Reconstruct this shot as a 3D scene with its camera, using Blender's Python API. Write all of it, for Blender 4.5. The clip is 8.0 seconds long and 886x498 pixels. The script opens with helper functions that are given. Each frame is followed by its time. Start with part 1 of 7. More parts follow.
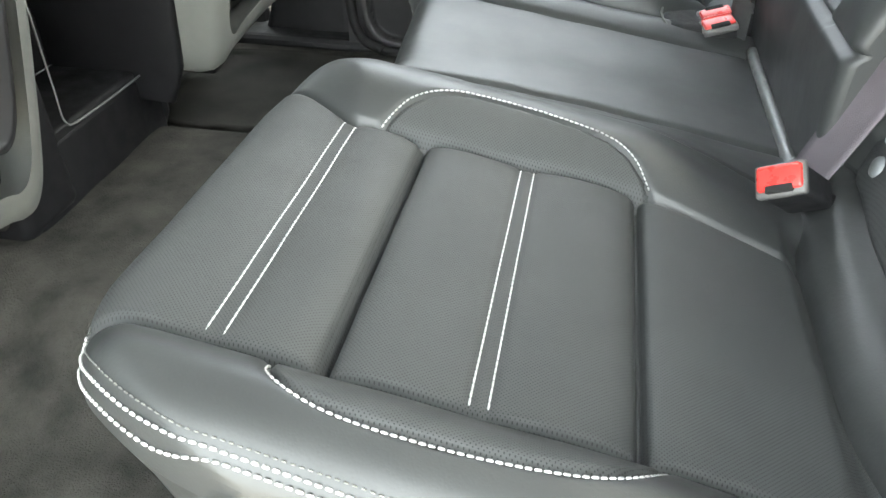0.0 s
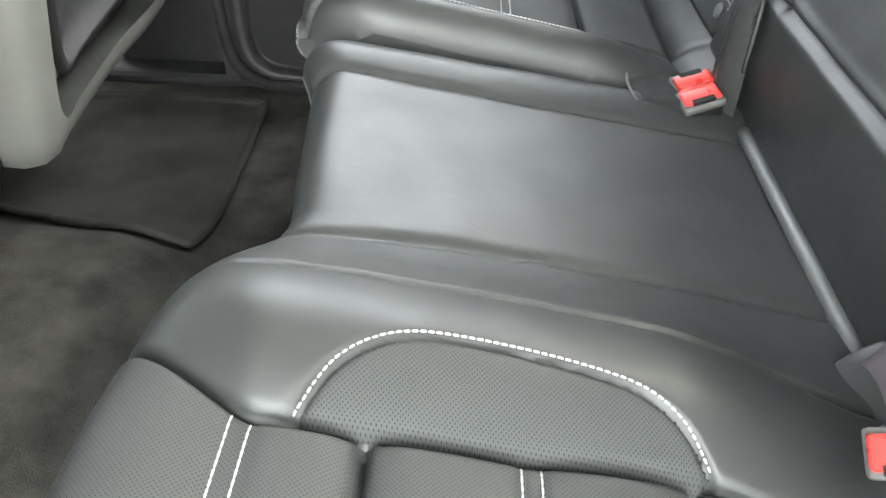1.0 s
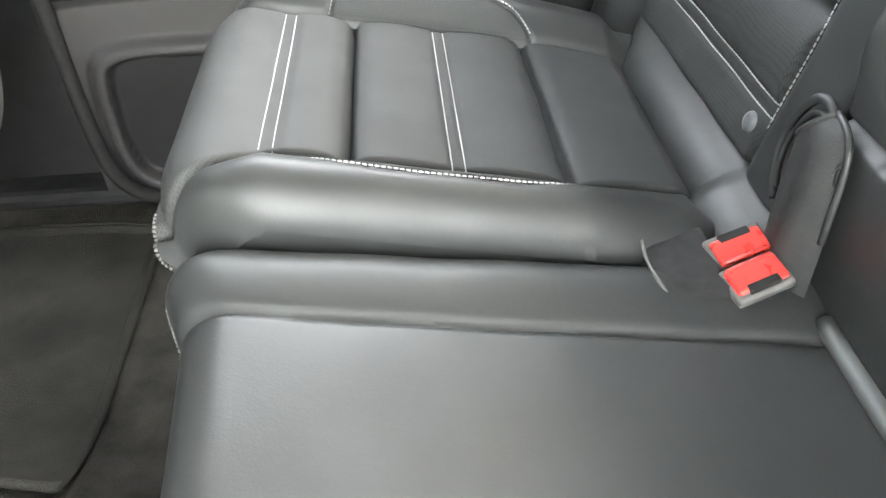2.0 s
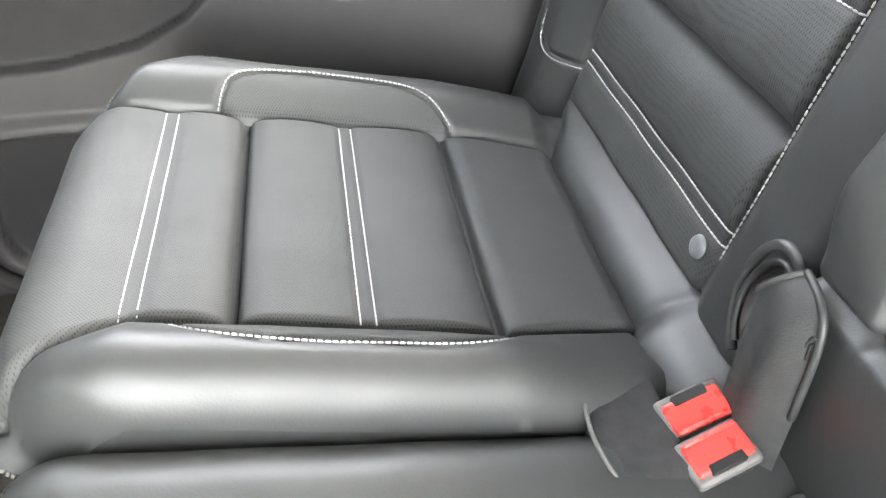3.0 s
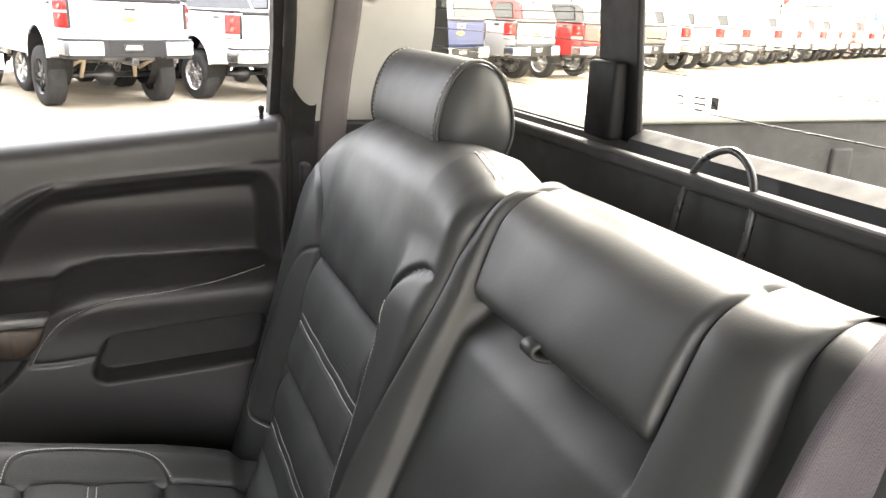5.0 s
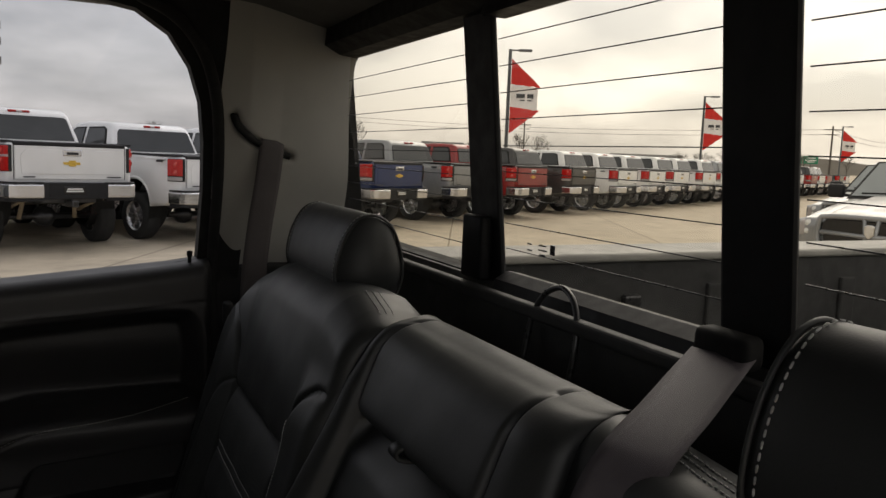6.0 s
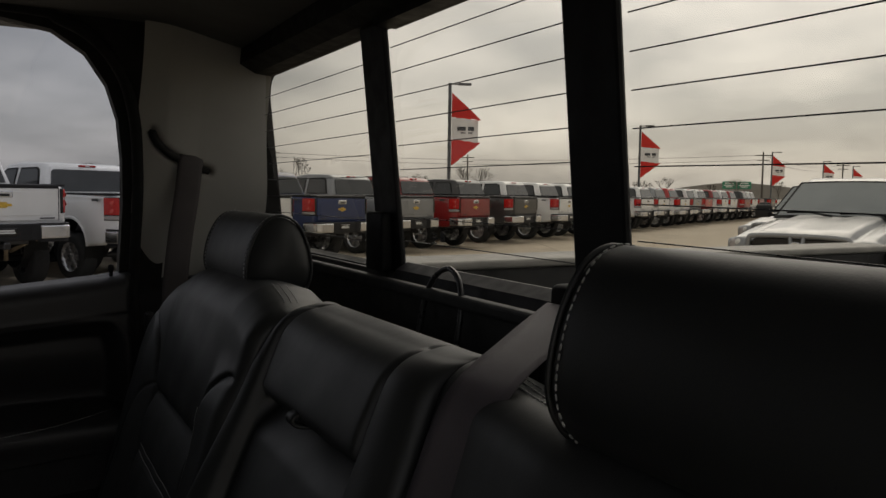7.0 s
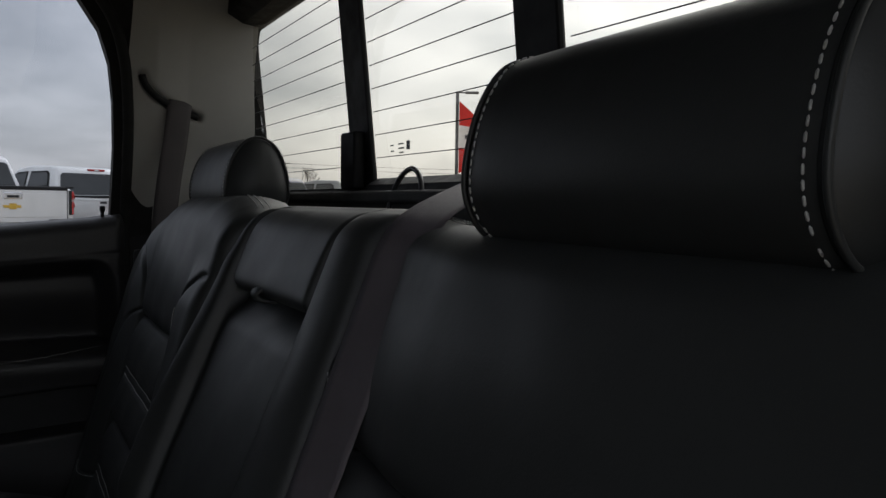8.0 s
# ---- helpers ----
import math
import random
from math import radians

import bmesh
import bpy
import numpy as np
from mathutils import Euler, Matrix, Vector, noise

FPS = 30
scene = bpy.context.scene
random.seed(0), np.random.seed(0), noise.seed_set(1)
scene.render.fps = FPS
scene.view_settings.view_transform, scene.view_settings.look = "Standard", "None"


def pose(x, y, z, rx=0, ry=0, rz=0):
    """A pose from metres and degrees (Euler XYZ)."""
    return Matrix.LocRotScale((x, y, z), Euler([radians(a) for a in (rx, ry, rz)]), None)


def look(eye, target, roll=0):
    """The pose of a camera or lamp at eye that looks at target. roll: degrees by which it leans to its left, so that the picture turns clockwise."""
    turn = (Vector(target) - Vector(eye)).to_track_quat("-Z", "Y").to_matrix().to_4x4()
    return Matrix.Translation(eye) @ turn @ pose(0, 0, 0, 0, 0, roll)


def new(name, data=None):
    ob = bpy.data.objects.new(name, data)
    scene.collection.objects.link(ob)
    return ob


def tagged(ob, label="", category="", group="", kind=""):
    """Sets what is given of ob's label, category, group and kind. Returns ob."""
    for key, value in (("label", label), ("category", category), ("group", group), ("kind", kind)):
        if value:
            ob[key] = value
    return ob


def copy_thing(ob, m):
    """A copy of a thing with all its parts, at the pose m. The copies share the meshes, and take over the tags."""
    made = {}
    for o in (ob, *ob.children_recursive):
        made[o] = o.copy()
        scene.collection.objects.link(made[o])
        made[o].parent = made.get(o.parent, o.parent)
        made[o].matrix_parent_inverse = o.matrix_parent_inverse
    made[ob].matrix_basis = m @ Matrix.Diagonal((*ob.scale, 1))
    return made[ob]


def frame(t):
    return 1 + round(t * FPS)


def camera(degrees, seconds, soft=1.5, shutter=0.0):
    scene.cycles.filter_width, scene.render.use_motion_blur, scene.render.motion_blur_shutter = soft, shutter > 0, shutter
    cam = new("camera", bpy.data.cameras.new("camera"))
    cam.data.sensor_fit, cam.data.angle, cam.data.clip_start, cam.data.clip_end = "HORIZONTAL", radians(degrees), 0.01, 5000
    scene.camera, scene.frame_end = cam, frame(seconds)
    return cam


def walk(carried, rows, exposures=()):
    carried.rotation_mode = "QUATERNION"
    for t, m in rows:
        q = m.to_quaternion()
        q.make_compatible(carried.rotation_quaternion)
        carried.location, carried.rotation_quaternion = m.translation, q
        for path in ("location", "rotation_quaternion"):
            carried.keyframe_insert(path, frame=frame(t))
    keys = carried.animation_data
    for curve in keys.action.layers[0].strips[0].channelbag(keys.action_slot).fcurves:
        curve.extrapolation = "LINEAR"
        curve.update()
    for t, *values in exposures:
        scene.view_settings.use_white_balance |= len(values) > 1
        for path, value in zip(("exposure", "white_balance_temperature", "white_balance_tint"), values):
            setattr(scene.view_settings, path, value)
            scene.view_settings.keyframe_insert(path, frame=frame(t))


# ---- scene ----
cam = camera(59.4, 8.0)
PATH = [
    (0, (0.202, -0.209, 0.671), (-0.107, 1.395, -0.484), -0.0),
    (0.5, (0.174, -0.067, 0.682), (0.009, 1.519, -0.527), 0.9),
    (1, (0.124, 0.098, 0.696), (0.079, 1.669, -0.541), 1.3),
    (1.5, (0.111, 0.305, 0.713), (0.141, 1.838, -0.571), -1.9),
    (1.7, (0.116, 0.36, 0.696), (0.156, 1.911, -0.567), -2.5),
    (2.8, (0.149, 0.582, 0.699), (0.368, 2.123, -0.557), -0.3),
    (3, (0.155, 0.577, 0.716), (0.403, 2.128, -0.522), -0.2),
    (3.5, (0.181, 0.523, 0.807), (0.507, 2.132, -0.336), 0.2),
    (4, (0.192, 0.44, 0.882), (0.702, 2.102, -0.107), 1.8),
    (4.5, (0.23, 0.316, 0.947), (0.852, 2.044, 0.155), 2.0),
    (5, (0.256, 0.19, 0.999), (0.97, 1.965, 0.417), 2.3),
    (5.2, (0.252, 0.157, 1.003), (0.996, 1.942, 0.493), 2.2),
    (6.3, (0.262, -0.018, 1.036), (1.17, 1.757, 0.871), 1.7),
    (6.5, (0.281, -0.036, 1.025), (1.218, 1.725, 0.881), 1.0),
    (7, (0.278, -0.083, 0.983), (1.262, 1.652, 0.839), 0.8),
    (7.5, (0.248, -0.131, 0.886), (1.267, 1.587, 0.777), 1.4),
    (8, (0.304, -0.161, 0.845), (1.269, 1.587, 0.729), 0.8),
]
EXPOSURES = [(0, 4.95, 6300, 1), (0.5, 5.15, 6400, 2), (1.0, 5.32, 6480, 3), (1.5, 5.55, 6550, 4), (3.0, 6.2, 6600, 8), (4.0, 6.74, 6700, 10), (4.5, 6.15, 6800, 10), (5.0, 4.5, 6900, 10), (5.3, 3.0, 6900, 10), (6.2, 0.32, 6800, 11), (7.2, -0.12, 6600, 10), (8.0, 0.44, 6100, 9)]
walk(cam, [(t, look(e, g, r)) for t, e, g, r in PATH], EXPOSURES)

# ---- world: bright overcast, the sun veiled beyond the rear window ----
SUN_AZ, SUN_EL = radians(52), radians(42)     # azimuth from +y towards +x
SUN_DIR = Vector((math.sin(SUN_AZ) * math.cos(SUN_EL), math.cos(SUN_AZ) * math.cos(SUN_EL), math.sin(SUN_EL)))

GLOW_AZ, GLOW_EL = radians(50), radians(27)    # the thin bright part of the deck
GLOW_DIR = Vector((math.sin(GLOW_AZ) * math.cos(GLOW_EL), math.cos(GLOW_AZ) * math.cos(GLOW_EL), math.sin(GLOW_EL)))


def build_world():
    w = bpy.data.worlds.new("overcast_sky")
    scene.world = w
    w.use_nodes = True
    nt = w.node_tree
    nd, ln = nt.nodes, nt.links
    bg = nd["Background"]
    tc = nd.new("ShaderNodeTexCoord")
    sky = nd.new("ShaderNodeTexSky")
    sky.sky_type = "NISHITA"
    sky.sun_disc = False
    sky.sun_elevation, sky.sun_rotation = SUN_EL, SUN_AZ
    sky.air_density, sky.dust_density = 1.0, 3.0
    # cloud deck: flattened noise on the dome
    sep = nd.new("ShaderNodeSeparateXYZ")
    ln.new(tc.outputs["Generated"], sep.inputs[0])
    up = nd.new("ShaderNodeMath"); up.operation = "MAXIMUM"
    ln.new(sep.outputs["Z"], up.inputs[0]); up.inputs[1].default_value = 0.0
    den = nd.new("ShaderNodeMath"); den.operation = "ADD"
    ln.new(up.outputs[0], den.inputs[0]); den.inputs[1].default_value = 0.30
    div = nd.new("ShaderNodeVectorMath"); div.operation = "DIVIDE"
    ln.new(tc.outputs["Generated"], div.inputs[0])
    ln.new(den.outputs[0], div.inputs[1])
    n1 = nd.new("ShaderNodeTexNoise")
    n1.inputs["Scale"].default_value, n1.inputs["Detail"].default_value, n1.inputs["Roughness"].default_value = 1.3, 8, 0.52
    ln.new(div.outputs[0], n1.inputs["Vector"])
    ramp = nd.new("ShaderNodeValToRGB")
    ramp.color_ramp.elements[0].position, ramp.color_ramp.elements[0].color = 0.38, (0.52, 0.525, 0.535, 1)
    ramp.color_ramp.elements[1].position, ramp.color_ramp.elements[1].color = 0.62, (1.0, 0.975, 0.955, 1)
    ln.new(n1.outputs["Fac"], ramp.inputs[0])
    # the veiled sun brightens the deck about its direction
    dot = nd.new("ShaderNodeVectorMath"); dot.operation = "DOT_PRODUCT"
    ln.new(tc.outputs["Generated"], dot.inputs[0])
    dot.inputs[1].default_value = GLOW_DIR
    pos = nd.new("ShaderNodeMath"); pos.operation = "MAXIMUM"
    ln.new(dot.outputs["Value"], pos.inputs[0]); pos.inputs[1].default_value = 0
    pw = nd.new("ShaderNodeMath"); pw.operation = "POWER"
    ln.new(pos.outputs[0], pw.inputs[0]); pw.inputs[1].default_value = 12
    glow = nd.new("ShaderNodeMath"); glow.operation = "MULTIPLY_ADD"
    ln.new(pw.outputs[0], glow.inputs[0]); glow.inputs[1].default_value, glow.inputs[2].default_value = 1.15, 0.0
    # an overcast dome is brighter overhead than at the horizon
    dome = nd.new("ShaderNodeMath"); dome.operation = "MULTIPLY_ADD"
    ln.new(up.outputs[0], dome.inputs[0]); dome.inputs[1].default_value, dome.inputs[2].default_value = 0.35, 0.70
    both = nd.new("ShaderNodeMath"); both.operation = "ADD"
    ln.new(dome.outputs[0], both.inputs[0]); ln.new(glow.outputs[0], both.inputs[1])
    # and the thinner deck on the far side of the sky is brighter again
    away = nd.new("ShaderNodeMath"); away.operation = "MULTIPLY"
    ln.new(dot.outputs["Value"], away.inputs[0]); away.inputs[1].default_value = -0.75
    away2 = nd.new("ShaderNodeMath"); away2.operation = "MAXIMUM"
    ln.new(away.outputs[0], away2.inputs[0]); away2.inputs[1].default_value = 0.0
    total = nd.new("ShaderNodeMath"); total.operation = "ADD"
    ln.new(both.outputs[0], total.inputs[0]); ln.new(away2.outputs[0], total.inputs[1])
    deck = nd.new("ShaderNodeVectorMath"); deck.operation = "SCALE"
    ln.new(ramp.outputs[0], deck.inputs[0])
    ln.new(total.outputs[0], deck.inputs["Scale"])
    sc = nd.new("ShaderNodeVectorMath"); sc.operation = "SCALE"
    ln.new(sky.outputs[0], sc.inputs[0]); sc.inputs["Scale"].default_value = 0.02
    add = nd.new("ShaderNodeVectorMath"); add.operation = "ADD"
    ln.new(sc.outputs[0], add.inputs[0])
    ln.new(deck.outputs[0], add.inputs[1])
    ln.new(add.outputs[0], bg.inputs["Color"])
    bg.inputs["Strength"].default_value = 0.85
    sun = bpy.data.lights.new("sun", "SUN")
    sun.energy, sun.angle, sun.color = 0.7, radians(40), (1, 0.97, 0.92)
    so = new("sun", sun)
    so.rotation_euler = (-SUN_DIR).to_track_quat("-Z", "Y").to_euler()


build_world()

# ---- materials ----
def mat_base(name, colour, rough=0.5, metal=0.0, spec=0.5):
    m = bpy.data.materials.new(name)
    m.use_nodes = True
    b = m.node_tree.nodes["Principled BSDF"]
    b.inputs["Base Color"].default_value = (*colour, 1)
    b.inputs["Roughness"].default_value = rough
    b.inputs["Metallic"].default_value = metal
    b.inputs["Specular IOR Level"].default_value = spec
    return m, m.node_tree.nodes, m.node_tree.links, b


def tex_noise(nd, ln, co, scale, detail=4, rough=0.55):
    n = nd.new("ShaderNodeTexNoise")
    n.inputs["Scale"].default_value, n.inputs["Detail"].default_value, n.inputs["Roughness"].default_value = scale, detail, rough
    ln.new(co, n.inputs["Vector"])
    return n.outputs["Fac"]


def map_range(nd, ln, src, lo, hi, a=0.3, b=0.7):
    r = nd.new("ShaderNodeMapRange")
    ln.new(src, r.inputs["Value"])
    r.inputs["From Min"].default_value, r.inputs["From Max"].default_value = a, b
    r.inputs["To Min"].default_value, r.inputs["To Max"].default_value = lo, hi
    return r.outputs[0]


def bump(nd, ln, b, src, strength, dist, after=None):
    k = nd.new("ShaderNodeBump")
    k.inputs["Strength"].default_value, k.inputs["Distance"].default_value = strength, dist
    ln.new(src, k.inputs["Height"])
    if after is not None:
        ln.new(after, k.inputs["Normal"])
    ln.new(k.outputs[0], b.inputs["Normal"])
    return k.outputs[0]


def mixed(nd, ln, fac, c0, c1, b, socket="Base Color"):
    x = nd.new("ShaderNodeMix")
    x.data_type = "RGBA"
    x.inputs["A"].default_value, x.inputs["B"].default_value = (*c0, 1), (*c1, 1)
    ln.new(fac, x.inputs["Factor"])
    ln.new(x.outputs["Result"], b.inputs[socket])
    return x


def grained(name, c0, c1, rough, big=6, grain=350, depth=0.0004, strength=0.3, metal=0.0, spread=0.12, spec=0.5):
    """A surface with broad tone changes, roughness changes and a fine grain in relief."""
    m, nd, ln, b = mat_base(name, c0, rough, metal, spec)
    co = nd.new("ShaderNodeTexCoord").outputs["Object"]
    n = tex_noise(nd, ln, co, big, 5)
    mixed(nd, ln, map_range(nd, ln, n, 0, 1), c0, c1, b)
    n2 = tex_noise(nd, ln, co, big * 3.7, 5)
    ln.new(map_range(nd, ln, n2, rough - spread, rough + spread), b.inputs["Roughness"])
    g = tex_noise(nd, ln, co, grain, 3)
    bump(nd, ln, b, g, strength, depth)
    return m


def leather(name, c0, c1, rough=0.42, dots=0.0, spec=0.46):
    """Coated hide: pebbled grain, faint creases; dots: the pitch of its perforation in metres."""
    m, nd, ln, b = mat_base(name, c0, rough, 0, spec)
    co = nd.new("ShaderNodeTexCoord").outputs["Object"]
    fac = map_range(nd, ln, tex_noise(nd, ln, co, 7, 5), 0, 1)
    mx = mixed(nd, ln, fac, c0, c1, b)
    ln.new(map_range(nd, ln, tex_noise(nd, ln, co, 23, 6), rough - 0.03, rough + 0.05), b.inputs["Roughness"])
    v = nd.new("ShaderNodeTexVoronoi")
    v.feature = "SMOOTH_F1"
    v.inputs["Scale"].default_value = 620
    ln.new(co, v.inputs["Vector"])
    first = bump(nd, ln, b, v.outputs["Distance"], 0.12, 0.0005)
    wr = tex_noise(nd, ln, co, 26, 3)
    second = bump(nd, ln, b, wr, 0.10, 0.004, first)
    if dots:
        sep = nd.new("ShaderNodeSeparateXYZ")
        ln.new(co, sep.inputs[0])
        waves = []
        for ax in "XY":
            k = nd.new("ShaderNodeMath"); k.operation = "MULTIPLY"
            ln.new(sep.outputs[ax], k.inputs[0]); k.inputs[1].default_value = 2 * math.pi / dots
            s = nd.new("ShaderNodeMath"); s.operation = "SINE"
            ln.new(k.outputs[0], s.inputs[0])
            waves.append(s.outputs[0])
        p = nd.new("ShaderNodeMath"); p.operation = "MULTIPLY"
        ln.new(waves[0], p.inputs[0]); ln.new(waves[1], p.inputs[1])
        hole = map_range(nd, ln, p.outputs[0], 0, 1, 0.45, 0.8)
        inv = nd.new("ShaderNodeMath"); inv.operation = "SUBTRACT"
        inv.inputs[0].default_value = 1.0
        ln.new(hole, inv.inputs[1])
        bump(nd, ln, b, inv.outputs[0], 0.30, 0.0006, second)
        dk = nd.new("ShaderNodeMix"); dk.data_type = "RGBA"
        ln.new(mx.outputs["Result"], dk.inputs["A"])
        dk.inputs["B"].default_value = (0.004, 0.004, 0.004, 1)
        ln.new(hole, dk.inputs["Factor"])
        ln.new(dk.outputs["Result"], b.inputs["Base Color"])
    return m


LEATHER = leather("black_leather", (0.022, 0.0233, 0.0233), (0.029, 0.0306, 0.0306), 0.47)
PERF = leather("perforated_leather", (0.031, 0.0327, 0.0327), (0.040, 0.0419, 0.0419), 0.66, 0.0027, 0.34)
GREY_LEATHER = leather("grey_leather", (0.085, 0.088, 0.082), (0.115, 0.116, 0.108), 0.55)
THREAD = grained("pale_thread", (0.33, 0.33, 0.322), (0.42, 0.42, 0.41), 0.75, 40, 2500, 0.0003, 0.4)
PLASTIC = grained("black_plastic", (0.009, 0.009, 0.010), (0.013, 0.013, 0.014), 0.55, 9, 900, 0.0004, 0.35, 0, 0.12, 0.3)
SATIN = grained("satin_black_plastic", (0.006, 0.006, 0.007), (0.010, 0.010, 0.011), 0.55, 9, 500, 0.0002, 0.15, 0, 0.1, 0.15)
DOOR_SKIN = leather("door_vinyl", (0.020, 0.0195, 0.0203), (0.026, 0.0253, 0.0262), 0.48)
PILLAR = grained("grey_pillar_trim", (0.29, 0.282, 0.262), (0.34, 0.332, 0.308), 0.7, 5, 800, 0.0004, 0.35)
REAR_TRIM = grained("rear_panel_vinyl", (0.026, 0.0265, 0.026), (0.036, 0.0365, 0.036), 0.6, 9, 700, 0.0005, 0.35, 0, 0.1, 0.35)
HEADLINER = grained("headliner_cloth", (0.085, 0.083, 0.078), (0.11, 0.107, 0.10), 0.95, 5, 1200, 0.0008, 0.5)
CARPET = grained("dark_carpet", (0.018, 0.0177, 0.0164), (0.058, 0.055, 0.049), 0.95, 16, 420, 0.006, 1.0, 0, 0.03, 0.1)
MAT_PILE = grained("floor_mat_pile", (0.016, 0.016, 0.015), (0.042, 0.041, 0.037), 0.95, 7, 480, 0.005, 0.9, 0, 0.03, 0.1)
RED_PLASTIC = grained("red_plastic", (0.46, 0.030, 0.026), (0.52, 0.040, 0.034), 0.32, 30, 600, 0.0002, 0.1)
CHROME = grained("brushed_chrome", (0.62, 0.62, 0.63), (0.7, 0.7, 0.7), 0.2, 30, 400, 0.0001, 0.05, 1.0, 0.06)
SATIN_METAL = grained("satin_metal", (0.11, 0.11, 0.113), (0.15, 0.15, 0.15), 0.48, 30, 400, 0.0001, 0.05, 0.8, 0.06)
WORN_RIM = grained("worn_buckle_edge", (0.06, 0.058, 0.056), (0.12, 0.115, 0.11), 0.5, 40, 600, 0.0002, 0.2)
STEEL = grained("black_wire", (0.05, 0.05, 0.052), (0.07, 0.07, 0.072), 0.3, 30, 400, 0.0001, 0.05, 0.6, 0.06)
RUBBER = grained("rubber", (0.010, 0.010, 0.010), (0.016, 0.016, 0.016), 0.75, 12, 300, 0.0005, 0.3, 0, 0.12, 0.22)
GLASS_BLACK = grained("ceramic_band", (0.006, 0.006, 0.007), (0.009, 0.009, 0.010), 0.18, 12, 300, 0.0001, 0.05)
CONCRETE = None


def wood_material():
    m, nd, ln, b = mat_base("dark_wood_veneer", (0.06, 0.03, 0.018), 0.42)
    co = nd.new("ShaderNodeTexCoord").outputs["Object"]
    mp = nd.new("ShaderNodeMapping")
    mp.inputs["Scale"].default_value = (34, 8, 5)
    ln.new(co, mp.inputs["Vector"])
    n = tex_noise(nd, ln, mp.outputs[0], 3.2, 7, 0.65)
    mixed(nd, ln, map_range(nd, ln, n, 0, 1, 0.35, 0.65), (0.009, 0.0065, 0.005), (0.046, 0.030, 0.021), b)
    bump(nd, ln, b, n, 0.2, 0.0006)
    b.inputs["Coat Weight"].default_value = 0.15
    return m


def webbing_material(name="belt_webbing", c0=(0.080, 0.068, 0.077), c1=(0.112, 0.097, 0.109)):
    m, nd, ln, b = mat_base(name, c0, 0.6)
    uv = nd.new("ShaderNodeTexCoord").outputs["UV"]
    w = nd.new("ShaderNodeTexWave")
    w.bands_direction = "X"
    w.inputs["Scale"].default_value = 13
    w.inputs["Distortion"].default_value = 0.2
    ln.new(uv, w.inputs["Vector"])
    co = nd.new("ShaderNodeTexCoord").outputs["Object"]
    n = tex_noise(nd, ln, co, 900, 2)
    mixed(nd, ln, map_range(nd, ln, tex_noise(nd, ln, co, 14), 0, 1), c0, c1, b)
    first = bump(nd, ln, b, w.outputs["Fac"], 0.25, 0.0006)
    bump(nd, ln, b, n, 0.5, 0.0008, first)
    return m


def pane_material(name, tint, gloss=0.02):
    m = bpy.data.materials.new(name)
    m.use_nodes = True
    nd, ln = m.node_tree.nodes, m.node_tree.links
    nd.remove(nd["Principled BSDF"])
    t = nd.new("ShaderNodeBsdfTransparent")
    t.inputs[0].default_value = (*tint, 1)
    g = nd.new("ShaderNodeBsdfGlossy")
    g.inputs["Roughness"].default_value = gloss
    f = nd.new("ShaderNodeLayerWeight")
    f.inputs[0].default_value = 0.5
    k = nd.new("ShaderNodeMath"); k.operation = "POWER"
    ln.new(f.outputs["Facing"], k.inputs[0]); k.inputs[1].default_value = 4
    q = nd.new("ShaderNodeMath"); q.operation = "MULTIPLY_ADD"
    ln.new(k.outputs[0], q.inputs[0]); q.inputs[1].default_value, q.inputs[2].default_value = 0.6, 0.035
    x = nd.new("ShaderNodeMixShader")
    ln.new(q.outputs[0], x.inputs[0])
    ln.new(t.outputs[0], x.inputs[1])
    ln.new(g.outputs[0], x.inputs[2])
    ln.new(x.outputs[0], nd["Material Output"].inputs[0])
    return m


def paint(name, colour, flake=0.0):
    m, nd, ln, b = mat_base(name, colour, 0.32, flake)
    co = nd.new("ShaderNodeTexCoord").outputs["Object"]
    d = tuple(c * 0.82 for c in colour)
    mixed(nd, ln, map_range(nd, ln, tex_noise(nd, ln, co, 2.4, 5), 0, 1), d, colour, b)
    b.inputs["Coat Weight"].default_value, b.inputs["Coat Roughness"].default_value = 0.45, 0.06
    return m


